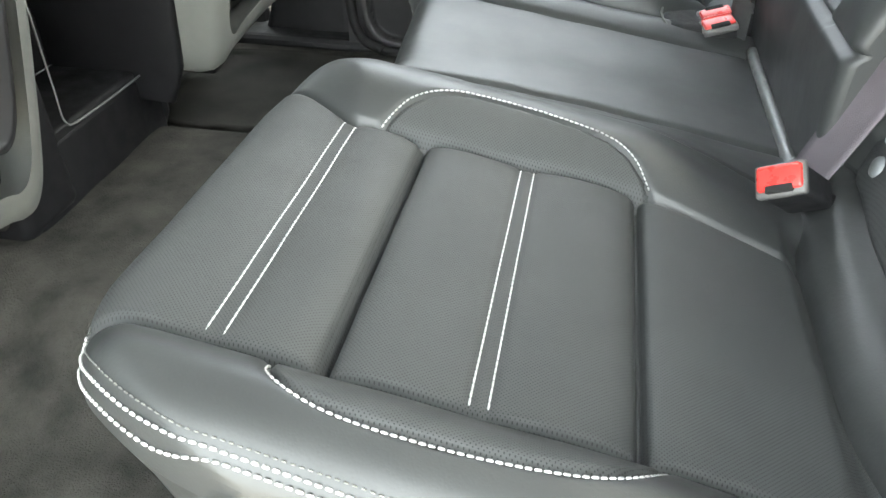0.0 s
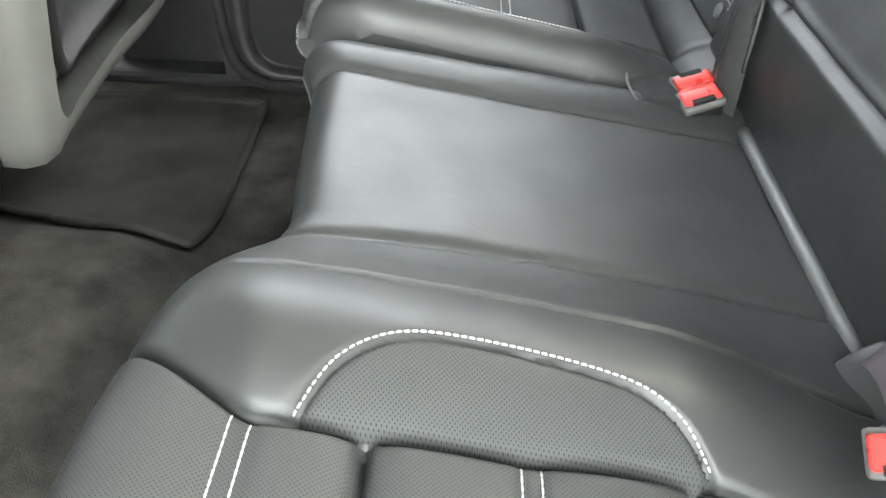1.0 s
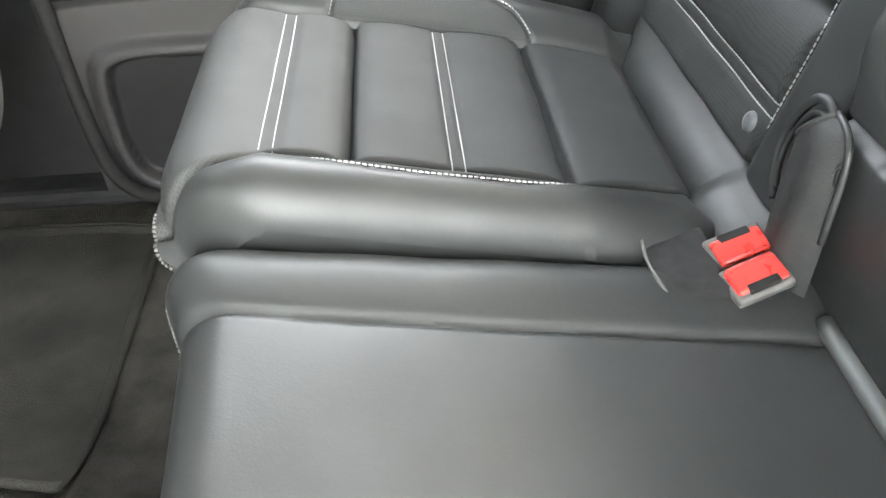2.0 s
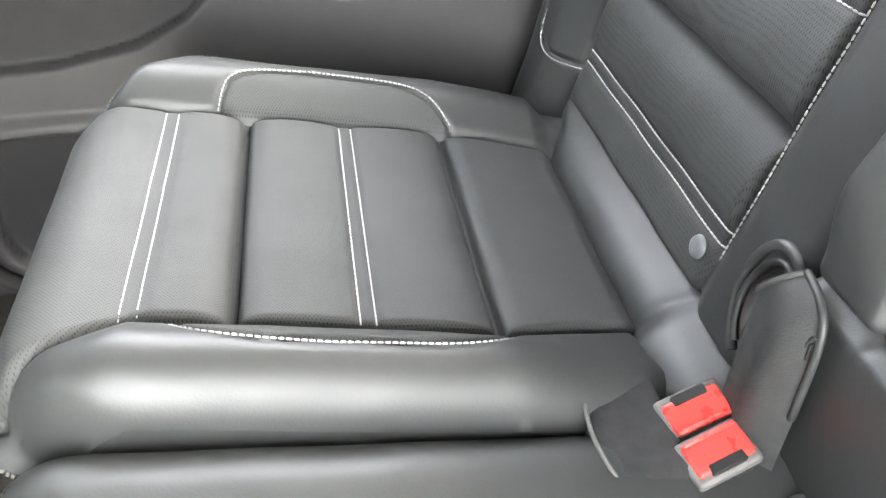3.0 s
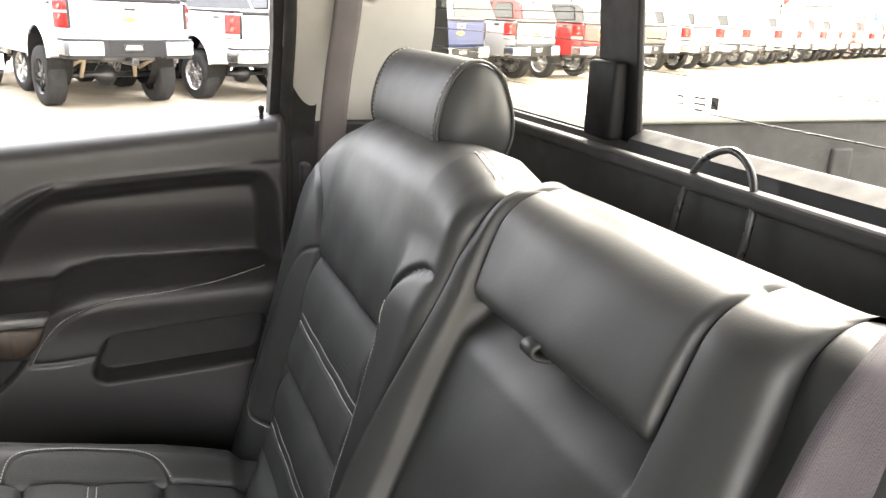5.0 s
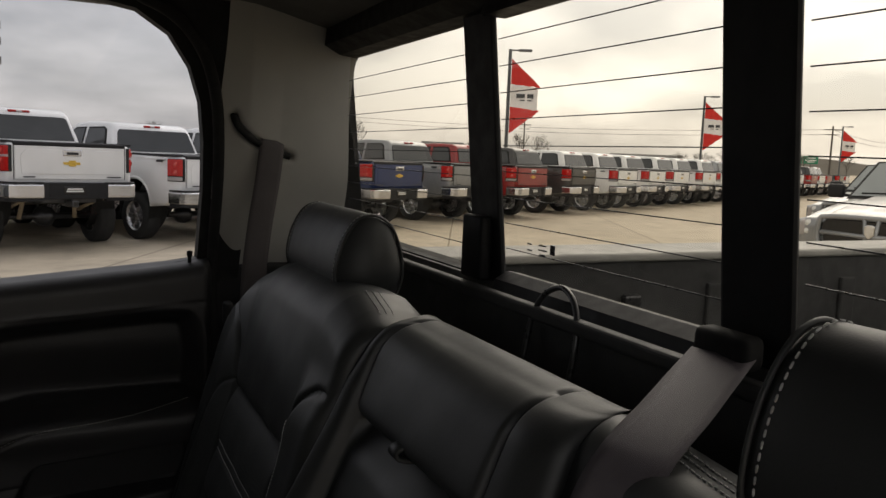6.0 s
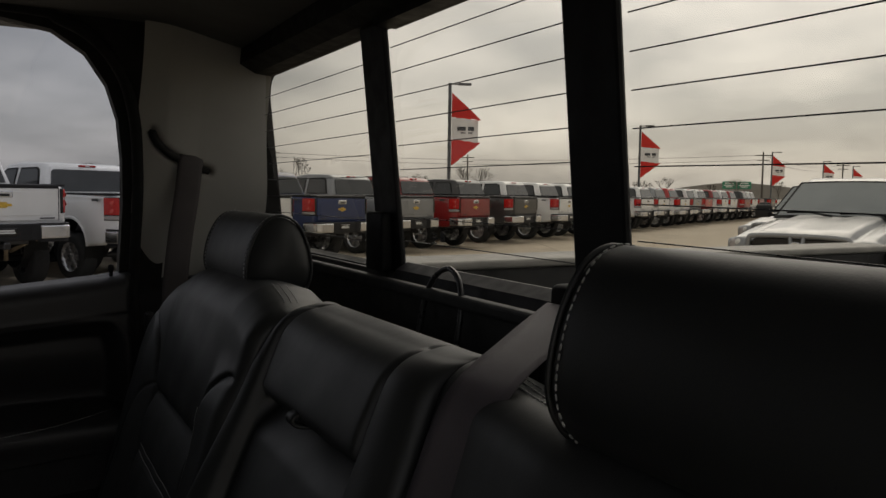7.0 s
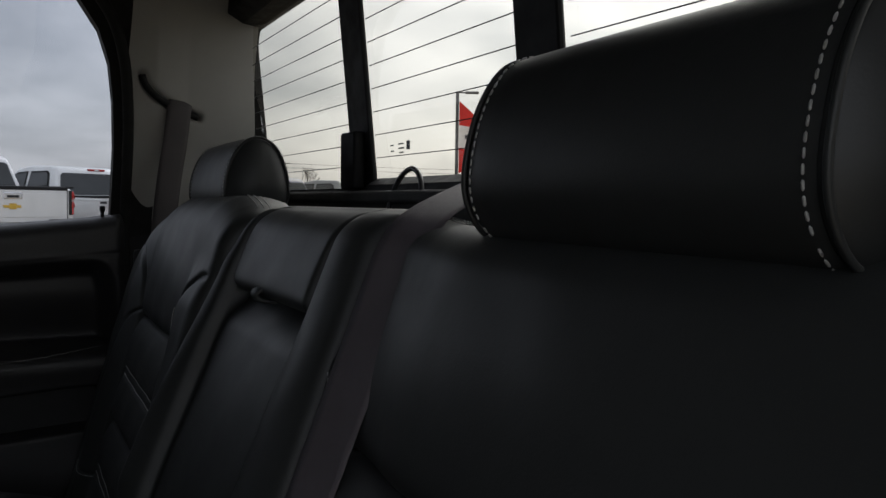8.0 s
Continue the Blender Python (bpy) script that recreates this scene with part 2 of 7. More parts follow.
def ground_material():
    m, nd, ln, b = mat_base("lot_concrete", (0.36, 0.31, 0.25), 0.85)
    co = nd.new("ShaderNodeTexCoord").outputs["Object"]
    big = tex_noise(nd, ln, co, 0.11, 6, 0.6)
    mx = mixed(nd, ln, map_range(nd, ln, big, 0, 1), (0.42, 0.355, 0.26), (0.53, 0.455, 0.345), b)
    br = nd.new("ShaderNodeTexBrick")
    br.offset = 0.0
    br.inputs["Scale"].default_value = 1.0
    br.inputs["Brick Width"].default_value, br.inputs["Row Height"].default_value = 4.5, 4.5
    br.inputs["Mortar Size"].default_value = 0.018
    br.inputs["Color1"].default_value = (1, 1, 1, 1)
    br.inputs["Color2"].default_value = (0.92, 0.92, 0.92, 1)
    br.inputs["Mortar"].default_value = (0.5, 0.48, 0.45, 1)
    mp = nd.new("ShaderNodeMapping")
    mp.inputs["Rotation"].default_value = (0, 0, radians(27))
    ln.new(co, mp.inputs["Vector"])
    ln.new(mp.outputs[0], br.inputs["Vector"])
    mul = nd.new("ShaderNodeMix"); mul.data_type = "RGBA"; mul.blend_type = "MULTIPLY"
    mul.inputs["Factor"].default_value = 1
    ln.new(mx.outputs["Result"], mul.inputs["A"])
    ln.new(br.outputs["Color"], mul.inputs["B"])
    sp = map_range(nd, ln, tex_noise(nd, ln, co, 1.7, 8, 0.7), 0.72, 1.05, 0.3, 0.6)
    m2 = nd.new("ShaderNodeMix"); m2.data_type = "RGBA"; m2.blend_type = "MULTIPLY"
    m2.inputs["Factor"].default_value = 1
    ln.new(mul.outputs["Result"], m2.inputs["A"])
    ln.new(sp, m2.inputs["B"])
    ln.new(m2.outputs["Result"], b.inputs["Base Color"])
    bump(nd, ln, b, tex_noise(nd, ln, co, 40, 6), 0.3, 0.01)
    return m


WOOD = wood_material()
WEBBING = webbing_material()
DARK_WEBBING = webbing_material("dark_belt_webbing", (0.034, 0.028, 0.029), (0.048, 0.040, 0.041))
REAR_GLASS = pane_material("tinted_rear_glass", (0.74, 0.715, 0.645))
# invented dark tint that keeps front light off the seat backs
DIM_FRONT_GLASS = pane_material("dim_front_glass", (0.18, 0.19, 0.19))
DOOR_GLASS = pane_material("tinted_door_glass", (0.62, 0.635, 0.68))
CONCRETE = ground_material()

# ---- building tools ----
WORLD_OF = {}


def thing(name, label, category, loc=(0, 0, 0), group="", kind=""):
    ob = new(name)
    ob.empty_display_size = 0.1
    ob.matrix_basis = Matrix.Translation(loc)
    WORLD_OF[ob.name] = Matrix.Translation(loc)
    return tagged(ob, label, category, group, kind)


def adopt(ob, parent):
    if parent is not None:
        ob.parent = parent
        ob.matrix_parent_inverse = WORLD_OF.get(parent.name, Matrix.Identity(4)).inverted()


def sheet(name, verts, faces, mat, parent=None, label="", smooth=True, kind=""):
    me = bpy.data.meshes.new(name)
    me.from_pydata([tuple(map(float, v)) for v in verts], [], [tuple(map(int, f)) for f in faces])
    if smooth:
        me.polygons.foreach_set("use_smooth", [True] * len(me.polygons))
    me.materials.append(mat)
    me.update()
    ob = new(name, me)
    adopt(ob, parent)
    return tagged(ob, label, kind=kind)


def part(name, bm, mat, parent=None, label="", smooth=False):
    me = bpy.data.meshes.new(name)
    bm.normal_update()
    bm.to_mesh(me)
    bm.free()
    if smooth:
        me.polygons.foreach_set("use_smooth", [True] * len(me.polygons))
    me.materials.append(mat)
    ob = new(name, me)
    adopt(ob, parent)
    return tagged(ob, label)


def rbox(lo, hi, r=0.004, seg=2, m=None, bm=None):
    """A box with rounded edges."""
    bm = bm or bmesh.new()
    lo, hi = Vector(lo), Vector(hi)
    c, s = (lo + hi) / 2, hi - lo
    mm = Matrix.Translation(c) @ Matrix.Diagonal((*s, 1))
    got = bmesh.ops.create_cube(bm, size=1, matrix=(m @ mm) if m else mm)
    if r > 0:
        es = list({e for v in got["verts"] for e in v.link_edges})
        bmesh.ops.bevel(bm, geom=es, offset=min(r, min(s) * 0.45), segments=seg, profile=0.5, affect="EDGES")
    return bm


def prism(pts, axis, a, b, r=0.0, seg=2, bm=None):
    """A flat outline drawn out along an axis ("x", "y" or "z") from a to b, its rims rounded."""
    bm = bm or bmesh.new()
    put = {"x": lambda p, d: (d, p[0], p[1]), "y": lambda p, d: (p[0], d, p[1]), "z": lambda p, d: (p[0], p[1], d)}[axis]
    va = [bm.verts.new(put(p, a)) for p in pts]
    vb = [bm.verts.new(put(p, b)) for p in pts]
    n = len(pts)
    fs = [bm.faces.new(va), bm.faces.new(vb[::-1])]
    rims = list(fs[0].edges) + list(fs[1].edges)
    for i in range(n):
        bm.faces.new((va[i], vb[i], vb[(i + 1) % n], va[(i + 1) % n]))
    bmesh.ops.recalc_face_normals(bm, faces=bm.faces[:])
    if r > 0:
        bmesh.ops.bevel(bm, geom=rims, offset=r, segments=seg, profile=0.5, affect="EDGES")
    return bm


def lathe(profile, n=24, bm=None, m=None):
    """Radius and height pairs turned about z."""
    bm = bm or bmesh.new()
    rings = []
    for r, z in profile:
        ring = []
        for i in range(n):
            a = 2 * math.pi * i / n
            v = Vector((r * math.cos(a), r * math.sin(a), z))
            ring.append(bm.verts.new(m @ v if m else v))
        rings.append(ring)
    for p, q in zip(rings, rings[1:]):
        for i in range(n):
            bm.faces.new((p[i], p[(i + 1) % n], q[(i + 1) % n], q[i]))
    return bm


def tube_geo(pts, r, n=6, closed=False):
    """Verts and faces of a round rod along points; r may vary."""
    P = [Vector(p) for p in pts]
    k = len(P)
    rs = r if isinstance(r, (list, tuple)) else [r] * k
    vs, fs = [], []
    ref = None
    for i in range(k):
        a, b = P[(i - 1) % k] if (closed or i) else P[0], P[(i + 1) % k] if (closed or i < k - 1) else P[-1]
        t = (b - a).normalized()
        if ref is None:
            ref = t.orthogonal().normalized()
        ref = (ref - t * ref.dot(t)).normalized()
        w = t.cross(ref)
        for j in range(n):
            q = 2 * math.pi * j / n
            vs.append(P[i] + (ref * math.cos(q) + w * math.sin(q)) * rs[i])
    for i in range(k if closed else k - 1):
        for j in range(n):
            a, b = i * n + j, i * n + (j + 1) % n
            c, d = ((i + 1) % k) * n + (j + 1) % n, ((i + 1) % k) * n + j
            fs.append((a, b, c, d))
    if not closed:
        fs.append(tuple(range(n))[::-1])
        fs.append(tuple(range((k - 1) * n, k * n)))
    return vs, fs


def rod(name, pts, r, mat, parent=None, label="", n=8, closed=False):
    vs, fs = tube_geo(pts, r, n, closed)
    return sheet(name, vs, fs, mat, parent, label)


def smooth_curve(pts, n=12, closed=False):
    """Catmull-Rom through the points."""
    P = [np.array(p, float) for p in pts]
    k = len(P)
    out = []
    for i in range(k if closed else k - 1):
        p0 = P[(i - 1) % k] if (closed or i) else P[0]
        p1, p2 = P[i], P[(i + 1) % k]
        p3 = P[(i + 2) % k] if (closed or i < k - 2) else P[-1]
        for j in range(n):
            t = j / n
            out.append(0.5 * (2 * p1 + (p2 - p0) * t + (2 * p0 - 5 * p1 + 4 * p2 - p3) * t * t + (3 * p1 - p0 - 3 * p2 + p3) * t ** 3))
    if not closed:
        out.append(P[-1])
    return out


def along(pts, step):
    """Points at even steps along a line."""
    P = np.array(pts, float)
    d = np.concatenate([[0], np.cumsum(np.linalg.norm(np.diff(P, axis=0), axis=1))])
    n = max(2, int(d[-1] / step) + 1)
    s = np.linspace(0, d[-1], n)
    return np.stack([np.interp(s, d, P[:, i]) for i in range(P.shape[1])], 1)


def stitches(name, lines, parent, length=0.0045, gap=0.0017, r=0.0009, mat=None, label="pale grey thread stitching"):
    """Rows of short thread stitches, each a small rounded bar; lines: point lists on the hide with their normals' side lift included."""
    vs, fs = [], []
    for pts in lines:
        P = along(pts, 0.0008)
        d = np.concatenate([[0], np.cumsum(np.linalg.norm(np.diff(P, axis=0), axis=1))])
        s = 0.0
        while s + length < d[-1]:
            a = np.array([np.interp(s, d, P[:, i]) for i in range(3)])
            b = np.array([np.interp(s + length, d, P[:, i]) for i in range(3)])
            v, f = tube_geo([a, a + (b - a) * 0.2, a + (b - a) * 0.8, b], [r * 0.36, r * 0.8, r * 0.8, r * 0.36], 5)
            o = len(vs)
            vs += v
            fs += [tuple(o + i for i in q) for q in f]
            s += length + gap
    return sheet(name, vs, fs, mat or THREAD, parent, label, kind="stuff")


def sm(a, b, x):
    t = np.clip((np.asarray(x, float) - a) / (b - a), 0, 1)
    return t * t * (3 - 2 * t)


def d_line(X, Y, pts):
    """Distance of each (X, Y) from a polyline."""
    best = np.full(np.broadcast(X, Y).shape, 1e9)
    for (ax, ay), (bx, by) in zip(pts, pts[1:]):
        dx, dy = bx - ax, by - ay
        t = np.clip(((X - ax) * dx + (Y - ay) * dy) / (dx * dx + dy * dy + 1e-12), 0, 1)
        best = np.minimum(best, np.hypot(X - ax - t * dx, Y - ay - t * dy))
    return best


def d_area(X, Y, pts):
    """Signed distance from a closed outline, negative inside."""
    d = d_line(X, Y, list(pts) + [pts[0]])
    inside = np.zeros(d.shape, bool)
    for (ax, ay), (bx, by) in zip(pts, list(pts[1:]) + [pts[0]]):
        cross = ((ay > Y) != (by > Y)) & (X < (bx - ax) * (Y - ay) / (by - ay + 1e-12) + ax)
        inside ^= cross
    return np.where(inside, -d, d)


def groove(d, depth, width):
    return -depth * np.exp(-(d / width) ** 2)


def rounded(d, r):
    """How far a rounded edge of radius r has fallen away at the distance d from the rim."""
    q = np.clip(r - d, 0, r)
    return r - np.sqrt(np.maximum(r * r - q * q, 0))


def panels(P, region, spec, parent):
    """Cuts a grid of places P (rows, columns, 3) into one mesh for each region number; spec: number -> (name, material, label)."""
    n, m = P.shape[:2]
    flat = P.reshape(-1, 3)
    idx = np.arange(n * m).reshape(n, m)
    quads = np.stack([idx[:-1, :-1], idx[1:, :-1], idx[1:, 1:], idx[:-1, 1:]], -1).reshape(-1, 4)
    reg = region[:-1, :-1].reshape(-1)
    made = {}
    for k, (name, mat, label) in spec.items():
        q = quads[reg == k]
        if not len(q):
            continue
        used, inv = np.unique(q, return_inverse=True)
        made[k] = sheet(name, flat[used], inv.reshape(-1, 4), mat, parent, label)
    return made


# ---- rear seats: s is the distance from the middle of the cabin, outwards on either side ----
YC = 0.65
WI_X, WI_S = [-0.09, -0.05, 0.0, 0.02, 0.16, 0.26, 0.37, 0.41], [0.255, 0.262, 0.29, 0.301, 0.300, 0.296, 0.318, 0.33]
WO = 0.575
FRONT_R = 0.040
OUTER = 0.661
PLEATS, ROWS = (0.079, 0.255), (0.0125, 0.0228, 0.160, 0.1705)
REAR_SEAM = 0.45
ARCH_IN = smooth_curve([(0.042, 0.300), (0.060, 0.273), (0.087, 0.254), (0.118, 0.247), (0.17, 0.249), (0.222, 0.256), (0.25, 0.272), (0.266, 0.296)], 8)
ARCH_FAR = smooth_curve([(0.042, 0.300), (0.060, 0.284), (0.090, 0.275), (0.13, 0.271), (0.18, 0.271), (0.222, 0.273), (0.25, 0.281), (0.264, 0.297)], 8)
ARCH_OUT = smooth_curve([(0.054, 0.576), (0.064, 0.599), (0.086, 0.613), (0.12, 0.619), (0.17, 0.619), (0.222, 0.613), (0.25, 0.60), (0.268, 0.577)], 8)


def seam_in(x):
    return np.interp(x, WI_X, WI_S)


def pad_seam(x):
    """Seam between the inner bolster and the middle pad."""
    return np.interp(x, [-0.02, 0.06, 0.12, 0.20, 0.29, 0.41], [0.110, 0.097, 0.092, 0.092, 0.098, 0.110])


def insert_z(x):
    return 0.391 - 0.19 * np.maximum(x, -0.02) - 0.10 * np.maximum(x - 0.26, 0)


def centre_z(x):
    return 0.356 - 0.15 * np.maximum(x, 0)


def front_x(s):
    s = np.asarray(s, float)
    a = np.interp(s, [-0.238, -0.20, -0.175, -0.16, 0, 0.055, 0.075, 0.105, 0.15, 0.20, 0.3, 0.54], [-0.052, -0.050, -0.040, -0.034, -0.020, -0.014, -0.014, -0.023, -0.043, -0.060, -0.070, -0.074])
    return a + 0.155 * (1 - np.sqrt(np.maximum(1 - np.clip((s - 0.525) / 0.134, 0, 0.995) ** 2, 0)))


def far_front_x(s):
    """Front rim of the far half, whose inner front corner is rounded too."""
    return 0.004 + front_x(np.maximum(s, 0.3)) + 0.055 * (1 - np.sqrt(np.maximum(1 - np.clip((0.31 - s) / 0.075, 0, 0.999) ** 2, 0)))


def bolster_rise(x):
    return 0.025 * sm(-0.07, 0.02, x) * (1 - 0.8 * sm(0.25, 0.39, x))


def cushion_top(x, s, far):
    """Height of a cushion's upper side, before its rims are rounded off."""
    wi = seam_in(x)
    ins = insert_z(x)
    t_in, t_out = np.maximum(wi - s, 0), np.maximum(s - WO, 0)
    z = ins + bolster_rise(x) * np.sin(np.clip(t_in / 0.055, 0, 1) * math.pi / 2) + 0.026 * np.sin(np.clip(t_out / 0.042, 0, 1) * math.pi / 2) * sm(-0.08, 0.0, x)
    if not far:
        z = z + (centre_z(x) - ins - bolster_rise(x)) * sm(0.245, 0.085, s)
        z = z + 0.012 * np.sin(np.clip((-0.155 - s) / 0.045, 0, 1) * math.pi / 2)
        z = z + groove(np.abs(s - pad_seam(x)), 0.0050, 0.0065) * sm(-0.04, 0.0, x)
        z = z + groove(np.abs(s - np.interp(x, [0.0, 0.06, 0.16, 0.28, 0.40], [0.192, 0.186, 0.184, 0.194, 0.212])), 0.0042, 0.0036) * sm(-0.03, 0.02, x)
        z = z + groove(np.abs(s - np.interp(x, [-0.02, 0.41], [-0.163, -0.152])), 0.004, 0.004)
        z = z - 0.004 * np.exp(-((s + 0.045) / 0.06) ** 2) * sm(0.0, 0.2, x)
    inside = sm(-0.001, 0.007, s - wi) * sm(0.001, -0.007, s - WO)
    g = 0
    for p in PLEATS:
        g = g + groove(np.abs(x - p), 0.014, 0.0030) + groove(np.abs(x - p), 0.005, 0.011)
    for p in ROWS:
        g = g + groove(np.abs(x - p), 0.0022, 0.0030)
    edges = [-0.08, 0.0175, 0.079, 0.165, 0.255, 0.40]
    for a, b in zip(edges, edges[1:]):
        u = np.clip((x - a) / (b - a), 0, 1)
        g = g + 0.0030 * np.sin(u * math.pi) * ((x > a) & (x <= b))
    z = z + g * inside
    z = z + groove(np.abs(s - wi), 0.010, 0.0032) + groove(np.abs(s - WO), 0.010, 0.0032)
    z = z + groove(d_line(x, s, ARCH_FAR if far else ARCH_IN), 0.0055, 0.0024) + groove(d_line(x, s, ARCH_OUT), 0.0055, 0.0024)
    z = z + 0.0005 * np.sin(x * 61 + s * 17) * np.sin(s * 43 - x * 11)
    return z


def outer_rim(x):
    return OUTER + 0.0 * np.asarray(x, float)


def cushion_z(x, s, far):
    fx = far_front_x(s) if far else front_x(s)
    lo = 0.232 if far else -0.238
    z = cushion_top(x, s, far) - 0.016 * sm(0.350, 0.376, np.asarray(x) - (0 if far else 0.02)) * sm(0.26, 0.30, s)
    return z - np.maximum(rounded(x - fx, FRONT_R), rounded(outer_rim(x) - s, 0.034)) - rounded(s - lo, 0.05 if far else 0.04)


def build_cushion(parent, side, far):
    lo, hi = (0.232, OUTER) if far else (-0.238, OUTER)
    q = (1 - np.cos(np.linspace(0, math.pi / 2, 10)))
    s = np.concatenate([lo + 0.04 * q, np.arange(lo + 0.043, hi - 0.036, 0.0024), hi - 0.034 * q[::-1]])
    fx = far_front_x(s) if far else front_x(s)
    split = np.maximum(0.045, fx + FRONT_R + 0.005)
    rim = [fx + FRONT_R * (1 - math.cos(a)) for a in np.linspace(0, math.pi / 2, 14)]
    mid = [fx + FRONT_R + (split - fx - FRONT_R) * k / 14 for k in range(1, 14)]
    rear = [split + (0.455 - split) * k / 215 for k in range(216)]
    X = np.stack(rim + mid + rear)
    S = np.repeat(s[None, :], len(X), 0)
    S = S + (seam_in(X) - 0.300) * np.exp(-((S - 0.300) / 0.05) ** 2)
    Z = cushion_z(X, S, far)
    # front and side aprons
    down = np.linspace(0, 1, 9)[1:][::-1]
    X = np.concatenate([X[:1] + 0.085 * (d := down[:, None]) ** 0.75, X])
    Z = np.concatenate([Z[:1] + (0.15 - Z[:1]) * d, Z])
    S = np.concatenate([np.repeat(S[:1], 8, 0), S])
    dn = down[None, :]
    X = np.concatenate([np.repeat(X[:, :1], 8, 1), X, np.repeat(X[:, -1:], 8, 1)], 1)
    Z = np.concatenate([Z[:, :1] + np.minimum(0.15 - Z[:, :1], 0) * dn, Z, Z[:, -1:] + np.minimum(0.15 - Z[:, -1:], 0) * dn[:, ::-1]], 1)
    S = np.concatenate([S[:, :1] + 0.012 * dn, S, S[:, -1:] - 0.055 * dn[:, ::-1] ** 0.75], 1)
    reg = np.full(X.shape, 6)
    wi = seam_in(X)
    reg[S > WO] = 7
    ins = (S > wi) & (S < WO) & (X < REAR_SEAM)
    reg[ins & (X < PLEATS[0])] = 1
    reg[ins & (X >= PLEATS[0]) & (X < PLEATS[1])] = 2
    reg[ins & (X >= PLEATS[1])] = 3
    reg[(S <= wi) & (d_area(X, S, ARCH_FAR if far else ARCH_IN) < 0)] = 4
    reg[(S >= WO) & (d_area(X, S, ARCH_OUT) < 0)] = 5
    if not far:
        reg[S < pad_seam(X)] = 8
        reg[S < np.interp(X, [-0.02, 0.41], [-0.163, -0.152])] = 9
    reg[:8] = 10
    reg[:, :8] = 10
    reg[:, -9:] = 10
    P = np.stack([X, YC + side * S, Z], -1)
    if side > 0:
        P, reg = P[:, ::-1], np.concatenate([reg[:, -2::-1], reg[:, :1]], 1)
    panels(P, reg, {
        1: ("front_panel", PERF, "finely perforated black leather panel"), 2: ("middle_panel", PERF, "finely perforated black leather panel"),
        3: ("rear_panel", PERF, "finely perforated black leather panel"), 4: ("inner_arch", PERF, "arched perforated leather inlay"),
        5: ("outer_arch", PERF, "arched perforated leather inlay"), 6: ("inner_bolster", LEATHER, ""), 7: ("outer_bolster", LEATHER, ""),
        8: ("centre_pad", LEATHER, "broad plain leather middle pad"), 9: ("edge_roll", LEATHER, ""), 10: ("apron", LEATHER, "")}, parent)

    def on(pts, lift=0.0007):
        A = np.array(pts, float)
        z = cushion_z(A[:, 0], A[:, 1], far)
        return np.stack([A[:, 0], YC + side * A[:, 1], z + lift], 1)

    rows = []
    for p in ROWS:
        c = along([(p, float(seam_in(p)) + 0.004), (p, WO - 0.004)], 0.004)
        rows.append(on(c))
    stitches("row_stitching", rows, parent, 0.0052, 0.0003, 0.00085)
    arcs = []
    for arc, sign in ((ARCH_FAR if far else ARCH_IN, -1), (ARCH_OUT, 1)):
        A = along(arc, 0.003)
        A[:, 1] += sign * 0.0035
        arcs.append(on(A, 0.0008))
    stitches("arch_stitching", arcs, parent, 0.0036, 0.0010, 0.0010)
    # three rows round the outer front corner
    edge = []
    for k in range(3):
        d = (0.0012, 0.0046, 0.0084)[k]
        sk = np.concatenate([np.linspace(0.572, 0.60, 12), 0.60 + 0.054 * np.sin(np.linspace(0.03, 1.0, 50) * math.pi / 2)])
        c = np.stack([far_front_x(sk) if far else front_x(sk), sk], 1)
        c = along(np.concatenate([c, [(0.11, 0.6565), (0.15, 0.659), (0.21, 0.6605), (0.33, 0.6605)]]), 0.003)
        tan = np.gradient(c, axis=0)
        nrm = np.stack([tan[:, 1], -tan[:, 0]], 1) / np.linalg.norm(tan, axis=1)[:, None]
        nrm = nrm * np.where(nrm[:, :1] * 0.7 - nrm[:, 1:] * 0.7 > 0, -1, 1)
        nrm = np.stack([np.convolve(np.pad(nrm[:, i], 6, "edge"), np.ones(13) / 13, "valid") for i in (0, 1)], 1)
        row = on(c - nrm * d, 0.0004)
        row[:, 2] = np.convolve(np.pad(row[:, 2], 5, "edge"), np.ones(11) / 11, "valid")
        row[:, 0] += nrm[:, 0] * 0.0009
        row[:, 1] += side * nrm[:, 1] * 0.0009
        edge.append(row)
    stitches("edge_stitching", edge[:2], parent, 0.0036, 0.0014, 0.0012)
    stitches("edge_stitching", edge[2:], parent, 0.0026, 0.0016, 0.0007, GREY_LEATHER, "fine grey stitching")
    # three rows round the lower edge of the inner front corner
    base = 0.232 if far else -0.238
    corner = []
    for k in range(3):
        d = (0.004, 0.034, 0.062)[k]
        sk = np.linspace(base + 0.0005, base + 0.085, 60)
        fx = far_front_x(sk) if far else front_x(sk)
        sk = sk + (seam_in(fx) - 0.300) * np.exp(-((sk - 0.300) / 0.05) ** 2)
        rim = cushion_z(fx, sk, far)
        corner.append(np.stack([fx + 0.085 * d ** 0.75 - 0.0013, YC + side * (sk - 0.0008), rim + (0.15 - rim) * d], 1))
    stitches("corner_stitching", corner[:1], parent, 0.0030, 0.0006, 0.0022, GREY_LEATHER, "thick grey edge cord")
    stitches("corner_stitching", corner[1:], parent, 0.0045, 0.0018, 0.0011)


# ---- seat backs: the front face is x over (s, z) ----
def back_plane(z):
    return 0.420 + 0.28 * (z - 0.365)


